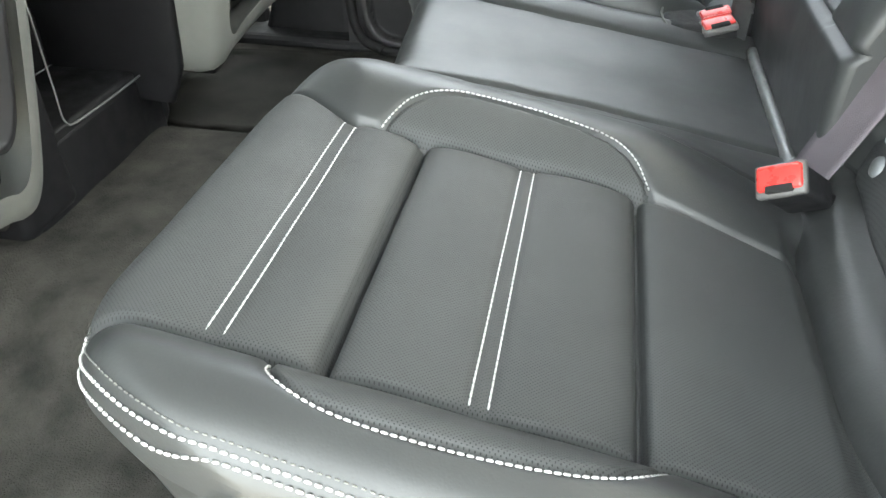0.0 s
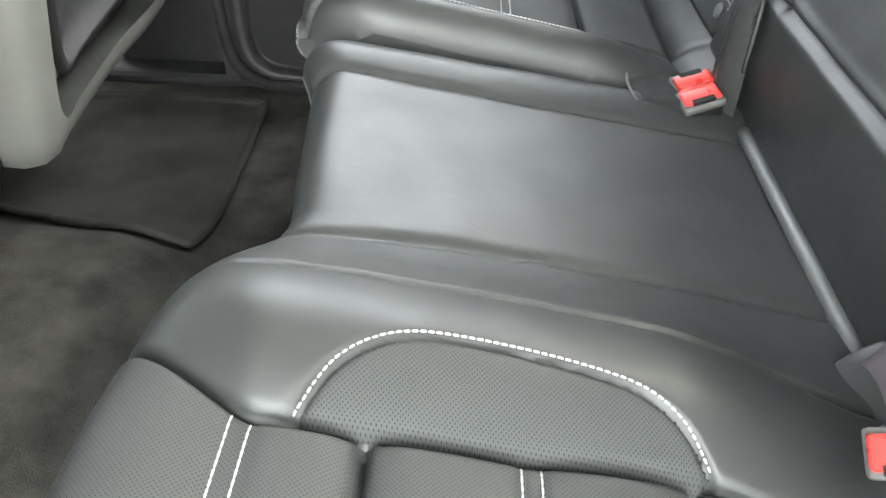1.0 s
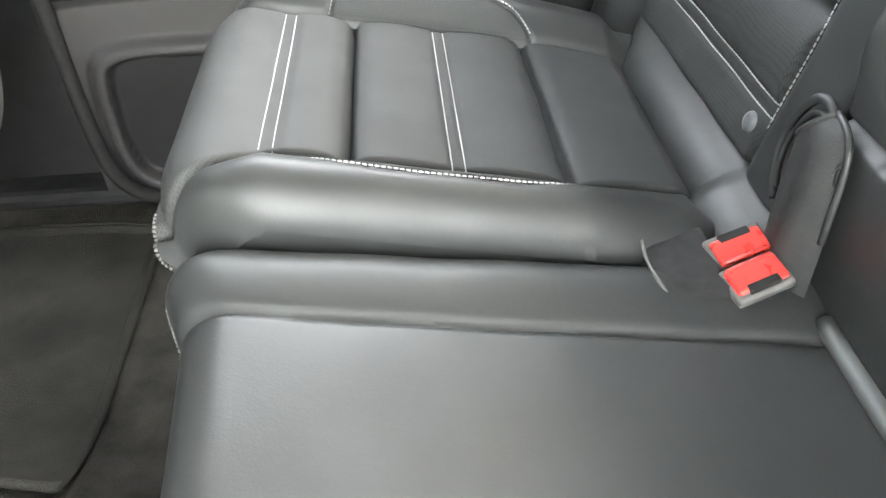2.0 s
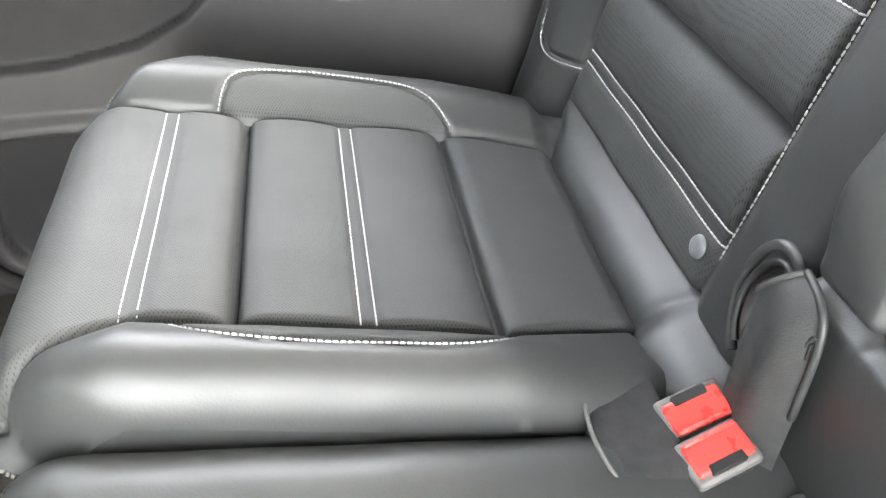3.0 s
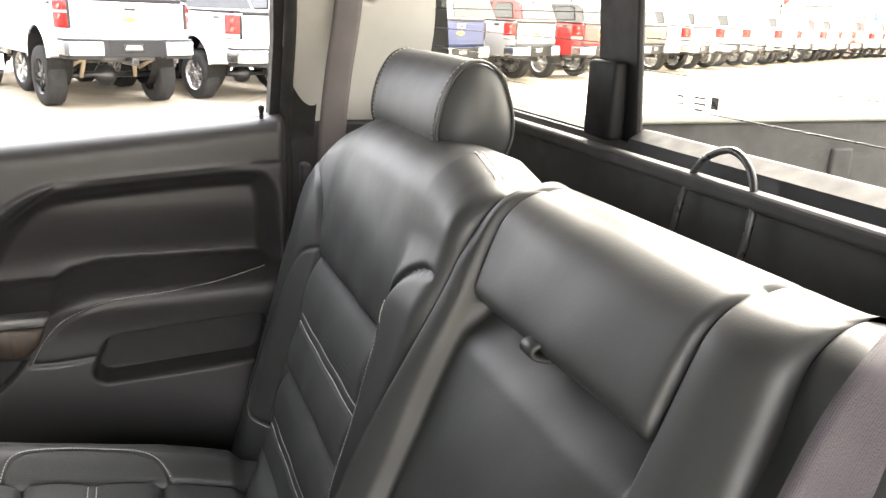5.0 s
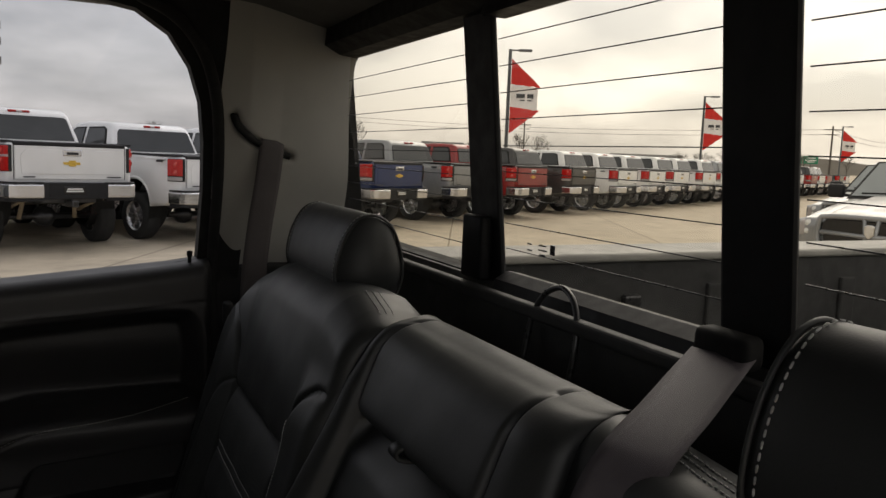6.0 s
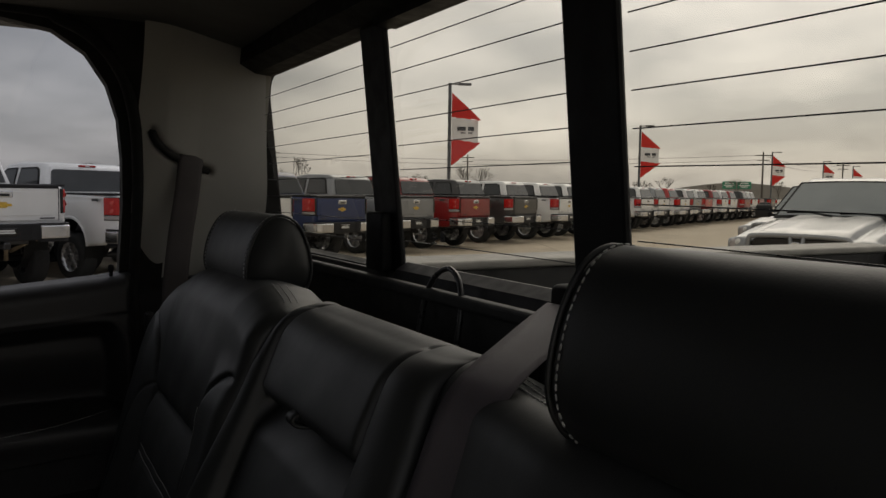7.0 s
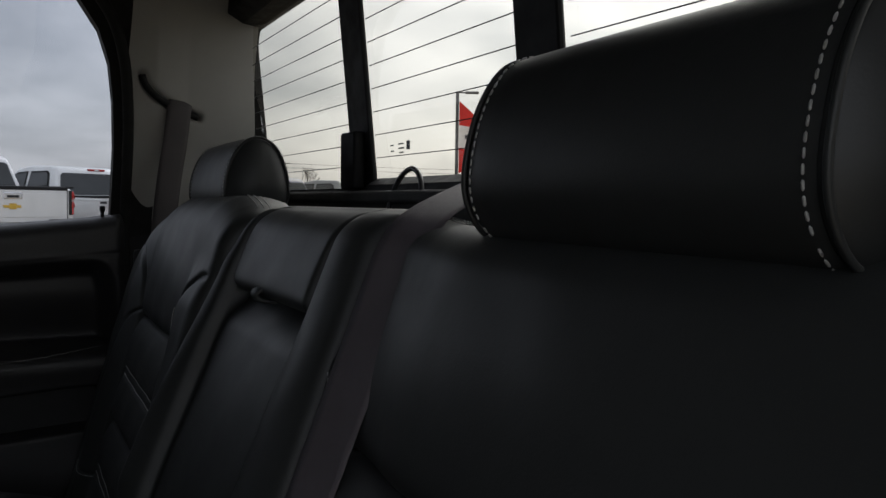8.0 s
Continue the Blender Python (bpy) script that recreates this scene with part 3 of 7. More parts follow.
IN_SEAM = smooth_curve([(0.322, 0.372), (0.322, 0.45), (0.322, 0.56), (0.322, 0.645), (0.312, 0.685), (0.292, 0.722), (0.264, 0.740), (0.236, 0.744)], 8)
OUT_SEAM = smooth_curve([(0.652, 0.362), (0.652, 0.45), (0.652, 0.56), (0.652, 0.640), (0.662, 0.675), (0.672, 0.71), (0.70, 0.745), (0.76, 0.775)], 8)
WING_SEAM = smooth_curve([(0.650, 0.362), (0.68, 0.357), (0.706, 0.357), (0.740, 0.364), (0.749, 0.40), (0.737, 0.487), (0.712, 0.59), (0.69, 0.635), (0.650, 0.652)], 8)
BACK_PLEATS, BACK_ROWS = (0.458, 0.638), (0.372, 0.384, 0.540, 0.552)


def gap_y(z):
    """Where the single seat's back and the middle back meet."""
    return np.interp(z, [0.30, 0.55, 0.64, 0.75, 0.85], [0.880, 0.880, 0.872, 0.868, 0.868])


def far_y(s, z):
    """Place across the cabin of the single seat's back, its inner bolster tapering towards the foot."""
    k = (0.322 - (gap_y(z) - YC)) / (0.322 - 0.218)
    return YC + np.where(s < 0.322, 0.322 - (0.322 - s) * k, s)


def back_top(s):
    return np.interp(s, [0.20, 0.26, 0.31, 0.60, 0.65, 0.70, 0.745, 0.78, 0.80], [0.818, 0.840, 0.853, 0.853, 0.845, 0.825, 0.792, 0.755, 0.72])


def back_x(s, z, wing=1.0):
    x = back_plane(z)
    x = x - 0.014 * sm(0.33, 0.295, s) * sm(0.775, 0.70, z) - 0.022 * wing * sm(0.648, 0.715, s) * sm(0.90, 0.68, z)
    x = x - 0.036 * np.sqrt(np.maximum(1 - ((z - 0.292) / 0.038) ** 2, 0)) * sm(0.665, 0.55, s) - groove(np.abs(z - 0.331), 0.004, 0.004) * sm(0.665, 0.58, s)
    inside = sm(0.322, 0.334, s) * sm(0.652, 0.640, s)
    g = 0
    for p in BACK_PLEATS:
        g = g + groove(np.abs(z - p), 0.013, 0.0034) + groove(np.abs(z - p), 0.006, 0.013)
    for p in BACK_ROWS:
        g = g + groove(np.abs(z - p), 0.0022, 0.003)
    edges = [0.30, 0.378, 0.458, 0.546, 0.638, 0.86]
    for a, b in zip(edges, edges[1:]):
        u = np.clip((z - a) / (b - a), 0, 1)
        if b < 0.8:
            g = g + 0.006 * np.sin(u * math.pi) * ((z > a) & (z <= b))
    x = x - g * inside - 0.010 * np.sin(np.clip((z - 0.638) / 0.222, 0, 1) * math.pi) * sm(0.24, 0.42, s) * sm(0.74, 0.56, s)
    x = x - groove(d_line(s, z, IN_SEAM), 0.008, 0.004) - wing * (groove(d_line(s, z, OUT_SEAM), 0.008, 0.004) + groove(d_line(s, z, WING_SEAM), 0.0035, 0.0035))
    return x - 0.0009 * np.sin(z * 47 + s * 23) * np.sin(s * 37 - z * 13)


def full_back_x(s, z, near=False):
    """The driver's half is lower at the top and starts farther out; its parts lie nearer to the middle."""
    if near:
        return back_x(s, z, 0.0) + 0.022 + 0.06 * np.clip(z - 0.45, 0, 0.4) + 0.010 * sm(0.44, 0.32, s) + rounded(near_top(s) - z, 0.028) + rounded(s - 0.284, 0.007) + rounded(0.803 - s, 0.05)
    return back_x(s, z) + rounded(back_top(s) - z, 0.045) + rounded(s - 0.218, 0.022) + rounded(0.803 - s, 0.05)


NEAR_SHIFT = 0.098


def near_top(s):
    return np.interp(s, [0.28, 0.36, 0.70, 0.76, 0.79, 0.80], [0.838, 0.828, 0.824, 0.806, 0.775, 0.74])


BUTTON_GREY = grained("grey_button_plastic", (0.10, 0.105, 0.11), (0.13, 0.135, 0.14), 0.4, 30, 600, 0.0002, 0.1)


def near_y(s):
    """Place across the cabin of the driver's half, which is drawn out at the door."""
    return YC - (s - NEAR_SHIFT) - 0.075 * sm(0.55, 0.80, s) + 0.024 * sm(0.37, 0.284, s)



def build_back(parent, side):
    near = side < 0
    s0, shift = (0.284, NEAR_SHIFT) if near else (0.218, 0.0)
    q = 1 - np.cos(np.linspace(0, math.pi / 2, 10))
    s = np.concatenate([s0 + 0.03 * q, np.arange(s0 + 0.0335, 0.752, 0.0026), 0.803 - 0.05 * q[::-1]])
    v = np.concatenate([np.linspace(0, 0.72, 225)[:-1], np.linspace(0.72, 0.93, 32)[:-1], 0.93 + 0.07 * np.sin(np.linspace(0, math.pi / 2, 14))])
    V, S = np.meshgrid(v, s, indexing="ij")
    T = near_top(S) if near else back_top(S)
    Z = np.where(V < 0.72, 0.258 + V / 0.72 * 0.402, 0.66 + (V - 0.72) / 0.28 * (T - 0.66))
    X = full_back_x(S, Z, near)
    reg = np.full(X.shape, 1)
    reg[(S > 0.322) & (S < 0.652) & (Z < BACK_PLEATS[1])] = 2
    reg[(S > 0.322) & (S < 0.652) & (Z < BACK_PLEATS[0])] = 3
    bolster = IN_SEAM + [np.array((0.20, 0.744)), np.array((0.20, 0.28)), np.array((0.322, 0.28))]
    reg[d_area(S, Z, bolster) < 0] = 4
    if not near:
        reg[d_area(S, Z, WING_SEAM) < 0] = 5
    outer = OUT_SEAM + [np.array((0.83, 0.79)), np.array((0.83, 0.28)), np.array((0.65, 0.28))]
    reg[(d_area(S, Z, outer) < 0) & (reg != 5) & (not near)] = 7
    reg[(Z < 0.331) & (S < 0.652)] = 6
    # top, then the back side
    k = 7
    tx = np.linspace(0, 1, k)[1:, None]
    flat = X[-1:] + (np.median(X[-1]) - X[-1:]) * np.exp(-np.maximum(S[-1:] - 0.60, 0) / 0.03)
    X = np.concatenate([X, X[-1:] + (flat - X[-1:]) * tx ** 0.7 + 0.055 * tx, np.repeat(flat + 0.075, 3, 0)])
    Z = np.concatenate([Z, Z[-1:] - 0.010 * tx ** 2, Z[-1:] - 0.03 - np.array([[0.0], [0.15], [0.40]])])
    S = np.concatenate([S, np.repeat(S[-1:], k + 2, 0)])
    reg = np.concatenate([reg, np.full((k + 2, reg.shape[1]), 1)])
    e = np.linspace(0, 1, 6)[1:][None, :]
    Xb = np.maximum(X[-10:-9], X)
    X = np.concatenate([X[:, :1] + (Xb[:, :1] - X[:, :1]) * e[:, ::-1], X, X[:, -1:] + (Xb[:, -1:] - X[:, -1:]) * e], 1)
    Z = np.concatenate([np.repeat(Z[:, :1], 5, 1), Z, np.repeat(Z[:, -1:], 5, 1)], 1)
    S = np.concatenate([np.repeat(S[:, :1], 5, 1), S, np.repeat(S[:, -1:], 5, 1) + 0.006 * e], 1)
    reg = np.concatenate([np.full((reg.shape[0], 5), 8), reg[:, :-1], np.full((reg.shape[0], 6), 9)], 1)
    P = np.stack([X, near_y(S) if near else far_y(S, Z), Z], -1)
    if side < 0:
        P, reg = P[:, ::-1], np.concatenate([reg[:, -2::-1], reg[:, :1]], 1)
    panels(P, reg, {1: ("upper_back", LEATHER, "smooth plain leather upper panel"), 2: ("back_panel", PERF, "quilted perforated leather panel"), 3: ("lower_back_panel", PERF, "quilted perforated leather panel"),
                    4: ("inner_back_bolster", LEATHER, ""), 5: ("wing", LEATHER, ""), 6: ("back_foot", LEATHER, "smooth rolled foot of the back"), 7: ("outer_back_bolster", LEATHER, ""), 8: ("inner_side", LEATHER, ""), 9: ("outer_side", LEATHER, "")}, parent)

    def on(pts, lift=0.0008):
        A = np.array(pts, float)
        return np.stack([full_back_x(A[:, 0], A[:, 1], near) - lift, near_y(A[:, 0]) if near else far_y(A[:, 0], A[:, 1]), A[:, 1]], 1)

    stitches("back_row_stitching", [on(along([(0.326, p), (0.648, p)], 0.004), 0.0011) for p in BACK_ROWS], parent, 0.0050, 0.0005, 0.0009)
    A = along([p for p in IN_SEAM if p[1] < 0.70], 0.003)
    A[:, 0] -= 0.0100
    W = along([p for p in WING_SEAM if p[1] < 0.40], 0.003)
    W[:, 1] -= 0.003
    stitches("bolster_stitching", [on(A, 0.0020)] + ([] if near else [on(W, 0.0014)]), parent, 0.0040, 0.0010, 0.0009)
    # three short rows over the inner shoulder
    sh = []
    for k in range(3):
        dx = 0.006 + 0.009 * k
        sk = np.linspace(s0 + (0.014 if near else 0.032), s0 + (0.19 if near else 0.10), 40)
        tk = near_top(sk) if near else back_top(sk)
        sh.append(np.stack([full_back_x(sk, tk - 0.0005, near) + dx, near_y(sk) if near else far_y(sk, tk), tk - 0.010 * (dx / 0.055) ** 2 + 0.0010], 1))
    stitches("shoulder_stitching", sh, parent, 0.0045, 0.0018, 0.0010)
    # snap button low on the back
    m = Matrix.Translation((float(full_back_x(np.array(0.345), np.array(0.360), near)) - 0.001, YC + side * (0.345 - shift), 0.360)) @ Matrix.Rotation(radians(-90 + 16), 4, "Y")
    part("snap_button", lathe([(0.0, 0.004), (0.005, 0.004), (0.0085, 0.0025), (0.0095, 0.0)], 18, m=m), BUTTON_GREY, parent, "small round plastic button", True)


def build_headrest(side, label):
    """A padded headrest: rounded block between two end caps with piping and stitches."""
    mid_s, half = (0.54, 0.135) if side > 0 else (0.477, 0.139)
    s0, s1 = mid_s - half, mid_s + half
    base = (0.64, YC + side * mid_s, 0.85)
    ob = thing("headrest", label, "headrest", base, "rear headrests")
    prof = smooth_curve([(0.596, 0.834), (0.588, 0.861), (0.597, 0.904), (0.618, 0.937), (0.645, 0.946), (0.672, 0.929), (0.688, 0.889), (0.690, 0.851), (0.676, 0.823), (0.648, 0.813), (0.616, 0.817)], 6, True)
    if side < 0:
        prof = [np.array((p[0] - 0.007, p[1] + 0.004 * (p[1] - 0.813) / 0.133)) for p in prof]
    C = np.mean(np.array(prof), 0)
    n = len(prof)

    def ring(s, shrink):
        return [(C[0] + (p[0] - C[0]) * shrink, YC + side * s, C[1] + (p[1] - C[1]) * shrink) for p in prof]

    def loft(name, stations, label=""):
        vs, fs = [], []
        for s, k in stations:
            vs += ring(s, k)
        for a in range(len(stations) - 1):
            for i in range(n):
                fs.append((a * n + i, a * n + (i + 1) % n, (a + 1) * n + (i + 1) % n, (a + 1) * n + i))
        return sheet(name, vs, fs, LEATHER, ob, label)

    mid = [(s0 + 0.004, 0.975)] + [(s, 1.0 + 0.012 * math.sin((s - s0) / (s1 - s0) * math.pi)) for s in np.linspace(s0 + 0.010, s1 - 0.010, 14)] + [(s1 - 0.004, 0.975)]
    loft("pad", mid)
    for a, d in ((s0, -1), (s1, 1)):
        st = [(a - 0.004 * d, 0.965)] + [(a + d * 0.022 * (1 - (k / 0.95) ** 2.2), k) for k in (0.95, 0.90, 0.82, 0.70, 0.55, 0.36, 0.18, 0.01)]
        loft("end_cap", st, "padded leather end cap")
        lip = [(p[0], YC + side * (a + 0.001 * d), p[2]) for p in ring(a, 0.985)]
        rod("piping", lip, 0.0022, LEATHER, ob, "", 6, True)
        lines = [[(p[0], p[1], p[2]) for p in ring(a - 0.009 * d, 1.012)]]
        stitches("cap_stitching", lines, ob, 0.0046, 0.0019, 0.0010)
    for k in (-0.06, 0.06):
        part("post", lathe([(0.006, 0.79), (0.006, 0.85)], 12, m=Matrix.Translation((0.645, YC + side * (mid_s + k), 0.0))), CHROME, ob, "chrome post", True)
    return ob


# ---- middle back ----
PANEL_NEAR, ROLL_FOOT, CENTRE_TOP = 0.550, 0.734, 0.836


def panel_edge(z):
    return np.interp(z, [0.42, 0.55, 0.63, 0.74, 0.84], [0.820, 0.834, 0.837, 0.836, 0.842])


def centre_near(z):
    return np.interp(z, [0.25, 0.45, 0.60, 0.84], [0.455, 0.460, 0.466, 0.489])


def centre_x(y, z):
    """Front face of the middle back; y as in the world."""
    near, edge, out = centre_near(z), panel_edge(z), gap_y(z)
    x = np.where(z > 0.43, 0.4125 + 0.43 * (z - 0.43), 0.4125 + 0.010 * sm(0.43, 0.30, z))
    # strips swell either side of the armrest
    u = np.clip((y - near) / (PANEL_NEAR - near), 0, 1)
    v = np.clip((y - edge) / (out - edge), 0, 1)
    x = x - 0.007 * (np.sin(u * math.pi) * (y < PANEL_NEAR) + np.sin(v ** 0.7 * math.pi) * (y > edge)) * sm(0.43, 0.47, z)
    x = x - (0.030 - 0.014 * sm(0.60, 0.76, z)) * v * sm(0.43, 0.50, z) * sm(0.83, 0.76, z) + 0.010 * (1 - u) * (y < PANEL_NEAR) * sm(0.45, 0.60, z)
    across = np.clip((y - PANEL_NEAR) / (edge - PANEL_NEAR), 0, 1)
    inside = sm(PANEL_NEAR - 0.002, PANEL_NEAR + 0.008, y) * sm(0.002, -0.008, y - edge)
    panel = inside * sm(ROLL_FOOT + 0.003, ROLL_FOOT - 0.005, z) * sm(0.428, 0.445, z)
    x = x + panel * (0.012 + 0.028 * sm(0.690, 0.736, z) * (0.75 + 0.25 * (1 - across)) - 0.008 * np.sin(across * math.pi) * sm(0.72, 0.60, z))
    roll = inside * sm(ROLL_FOOT - 0.003, ROLL_FOOT + 0.004, z)
    h = np.clip((z - ROLL_FOOT) / (CENTRE_TOP - ROLL_FOOT), 0, 1)
    x = x - roll * 0.007 * np.sin(np.clip(h, 0, 1) ** 0.7 * math.pi) * np.sin(np.clip(across, 0.0, 1.0) * math.pi) ** 0.25
    x = x + roll * rounded(z - ROLL_FOOT, 0.018)
    for yy in (PANEL_NEAR, edge):
        x = x - groove(np.abs(y - yy), 0.009, 0.0036) * sm(0.42, 0.44, z)
    x = x - groove(np.abs(z - 0.430), 0.010, 0.004)
    x = x - 0.008 * np.sin(np.clip((z - 0.24) / 0.19, 0, 1) * math.pi) * (z < 0.43)
    return x - 0.0008 * np.sin(z * 41 + y * 29) * np.sin(y * 33)


def full_centre_x(y, z):
    return centre_x(y, z) + rounded(CENTRE_TOP - z, 0.030) + rounded(y - centre_near(z), 0.012) + rounded(gap_y(z) - y, 0.011) + rounded(z - 0.235, 0.02)


def build_centre_back(parent):
    q = 1 - np.cos(np.linspace(0, math.pi / 2, 9))
    z = np.concatenate([0.235 + 0.02 * q, np.arange(0.258, ROLL_FOOT - 0.012, 0.0034), np.arange(ROLL_FOOT - 0.012, ROLL_FOOT + 0.014, 0.0012), np.arange(ROLL_FOOT + 0.016, CENTRE_TOP - 0.032, 0.0034), CENTRE_TOP - 0.030 * q[::-1]])
    k = np.concatenate([0.022 / 0.4 * q, np.linspace(0.06, 0.93, 150), 1 - 0.026 / 0.4 * q[::-1]])
    Z, K = np.meshgrid(z, k, indexing="ij")
    near, edge, out = centre_near(Z), panel_edge(Z), gap_y(Z)
    # columns follow the two seams
    a, b = 0.21, 0.745
    Y = np.where(K < a, near + (PANEL_NEAR - near) * K / a, np.where(K < b, PANEL_NEAR + (edge - PANEL_NEAR) * (K - a) / (b - a), edge + (out - edge) * (K - b) / (1 - b)))
    X = full_centre_x(Y, Z)
    reg = np.full(X.shape, 1)
    mid = (Y > PANEL_NEAR) & (Y < edge)
    reg[mid] = 2
    reg[mid & (Z > ROLL_FOOT - 0.001)] = 3
    reg[Y <= PANEL_NEAR] = 5
    reg[Z < 0.43] = 4
    # the top runs level to the rear edge, its seams going with it
    tx = np.linspace(0, 1, 12)[1:, None]
    rear = 0.668
    sag = groove(np.abs(Y[-1:] - PANEL_NEAR), 0.004, 0.0036) + groove(np.abs(Y[-1:] - edge[-1:]), 0.004, 0.0036)
    top_z = Z[-1:] + 0.004 * np.sin(tx * math.pi) - 0.006 * tx ** 3 + sag * (1 - tx ** 4)
    X = np.concatenate([X, X[-1:] + (rear - X[-1:]) * tx, np.repeat(np.full_like(X[-1:], rear + 0.006), 3, 0)])
    Z = np.concatenate([Z, top_z, np.repeat(Z[-1:], 3, 0) - np.array([[0.02], [0.15], [0.42]])])
    Y = np.concatenate([Y, np.repeat(Y[-1:], 14, 0)])
    reg = np.concatenate([reg, np.repeat(reg[-1:], 14, 0)])
    e = np.linspace(0, 1, 5)[1:][None, :]
    Xb = np.maximum(0.60, X)
    X = np.concatenate([X[:, :1] + (Xb[:, :1] - X[:, :1]) * e[:, ::-1], X, X[:, -1:] + (Xb[:, -1:] - X[:, -1:]) * e], 1)
    Z = np.concatenate([np.repeat(Z[:, :1], 4, 1), Z, np.repeat(Z[:, -1:], 4, 1)], 1)
    Y = np.concatenate([np.repeat(Y[:, :1], 4, 1), Y, np.repeat(Y[:, -1:], 4, 1)], 1)
    reg = np.concatenate([np.full((reg.shape[0], 4), 6), reg[:, :-1], np.full((reg.shape[0], 5), 7)], 1)
    panels(np.stack([X, Y, Z], -1), reg, {1: ("side_strip", LEATHER, ""), 2: ("armrest_panel", LEATHER, "smooth recessed fold-down armrest"), 3: ("top_roll", LEATHER, "padded roll over the armrest"),
                                          4: ("foot_pad", LEATHER, ""), 5: ("side_strip", LEATHER, ""), 6: ("flank", LEATHER, ""), 7: ("flank", LEATHER, "")}, parent)
    # folded pull strap under the roll
    C = smooth_curve([(0.590, 0.7400), (0.558, 0.7460), (0.545, 0.7460), (0.5395, 0.7410), (0.543, 0.7350), (0.558, 0.7325), (0.592, 0.7300)], 6)
    vs, fs = [], []
    for i, (x, h) in enumerate(C):
        a, b = C[max(i - 1, 0)], C[min(i + 1, len(C) - 1)]
        d = Vector((b[0] - a[0], b[1] - a[1])).normalized()
        for y, o in ((0.681, -0.0024), (0.679, 0.0), (0.681, 0.0024), (0.699, 0.0024), (0.701, 0.0), (0.699, -0.0024)):
            vs.append((x - d.y * o, y + (0.590 - x) * 0.25, h + d.x * o))
    for i in range(len(C) - 1):
        fs += [(i * 6 + m, i * 6 + (m + 1) % 6, i * 6 + 6 + (m + 1) % 6, i * 6 + 6 + m) for m in range(6)]
    sheet("pull_strap", vs, fs, LEATHER, parent, "short folded leather pull strap")


bench_near = thing("bench_seat", "black perforated leather rear bench with pale stitching", "car seat", (0.2, 0.45, 0.0), "rear seats")
build_cushion(bench_near, -1, False)
build_back(bench_near, -1)
build_centre_back(bench_near)
bench_far = thing("passenger_seat", "black perforated leather single rear seat with pale stitching", "car seat", (0.2, 1.1, 0.0), "rear seats")
build_cushion(bench_far, 1, True)
build_back(bench_far, 1)
for par, y0, y1 in ((bench_near, 0.02, 0.86), (bench_far, 0.92, 1.28)):
    part("seat_base", rbox((0.0, y0, 0.0), (0.60, y1, 0.20), 0.02), PLASTIC, par, "black plastic base box")
    part("back_shell", rbox((0.605, y0 - 0.03 if y0 < 0.5 else y0 - 0.02, 0.20), (0.660, y1 + 0.02, 0.76), 0.02), PLASTIC, par, "dark shell behind the back")
build_headrest(-1, "black leather headrest with pale stitching on the bench back")
build_headrest(1, "black leather headrest with pale stitching on the single seat")


# ---- buckles, belts, strip ----
def belt_strip(name, pts, width, wide_dir, parent, mat=None, thick=0.0012, label=""):
    """A flat band along points; wide_dir: the band's width direction at the start and the end."""
    C = smooth_curve(pts, 10)
    n = len(C)
    vs, fs, uvs = [], [], []
    w0, w1 = Vector(wide_dir[0]).normalized(), Vector(wide_dir[1]).normalized()
    for i, p in enumerate(C):
        a = Vector(C[min(i + 1, n - 1)]) - Vector(C[max(i - 1, 0)])
        a.normalize()
        w = w0.lerp(w1, i / (n - 1))
        w = (w - a * w.dot(a)).normalized()
        nn = a.cross(w).normalized()
        for j in range(7):
            t = j / 6 - 0.5
            curl = nn * (0.0016 * (1 - 4 * t * t))
            vs.append(Vector(p) + w * (t * width) + curl)
            uvs.append((t + 0.5, i * 0.1))
        for j in range(7):
            t = j / 6 - 0.5
            vs.append(Vector(p) + w * (t * width) + nn * (0.0016 * (1 - 4 * t * t) - thick))
            uvs.append((t + 0.5, i * 0.1))
    for i in range(n - 1):
        a, b = i * 14, (i + 1) * 14
        for j in range(6):
            fs.append((a + j, a + j + 1, b + j + 1, b + j))
            fs.append((a + 7 + j, b + 7 + j, b + 8 + j, a + 8 + j))
        fs.append((a, b, b + 7, a + 7))
        fs.append((a + 6, a + 13, b + 13, b + 6))
    ob = sheet(name, vs, fs, mat or WEBBING, parent, label)
    lay = ob.data.uv_layers.new(name="UVMap")
    for lp in ob.data.loops:
        lay.data[lp.index].uv = uvs[lp.vertex_index]
    return ob


def build_buckle(loc, rx, ry, rz, label, facing=None):
    """Seat-belt buckle: black sleeve, red press button and its dark slot."""
    ob = thing("belt_buckle", label, "seat belt buckle", loc, "seat belt buckles")
    m = facing if facing is not None else pose(*loc, rx, ry, rz)
    part("sleeve", rbox((-0.021, -0.014, -0.07), (0.021, 0.014, 0.0), 0.005, 3, m), PLASTIC, ob, "black plastic sleeve", True)
    part("rim", rbox((-0.0225, -0.0155, -0.008), (0.0225, 0.0155, 0.0015), 0.003, 2, m), WORN_RIM, ob, "pale worn edge", True)
    part("button", rbox((-0.020, -0.0125, -0.002), (0.020, 0.0105, 0.0045), 0.003, 3, m), RED_PLASTIC, ob, "bright red press button", True)
    part("slot", rbox((-0.012, 0.0055, -0.001), (0.012, 0.0125, 0.0052), 0.0008, 1, m), RUBBER, ob, "dark tongue slot")
    part("button_ridge", rbox((-0.018, -0.0125, 0.002), (0.018, -0.009, 0.0058), 0.0015, 2, m), RED_PLASTIC, ob, "", True)
    part("stalk", rbox((-0.016, -0.008, -0.13), (0.016, 0.008, -0.06), 0.004, 2, m), PLASTIC, ob)
    return ob


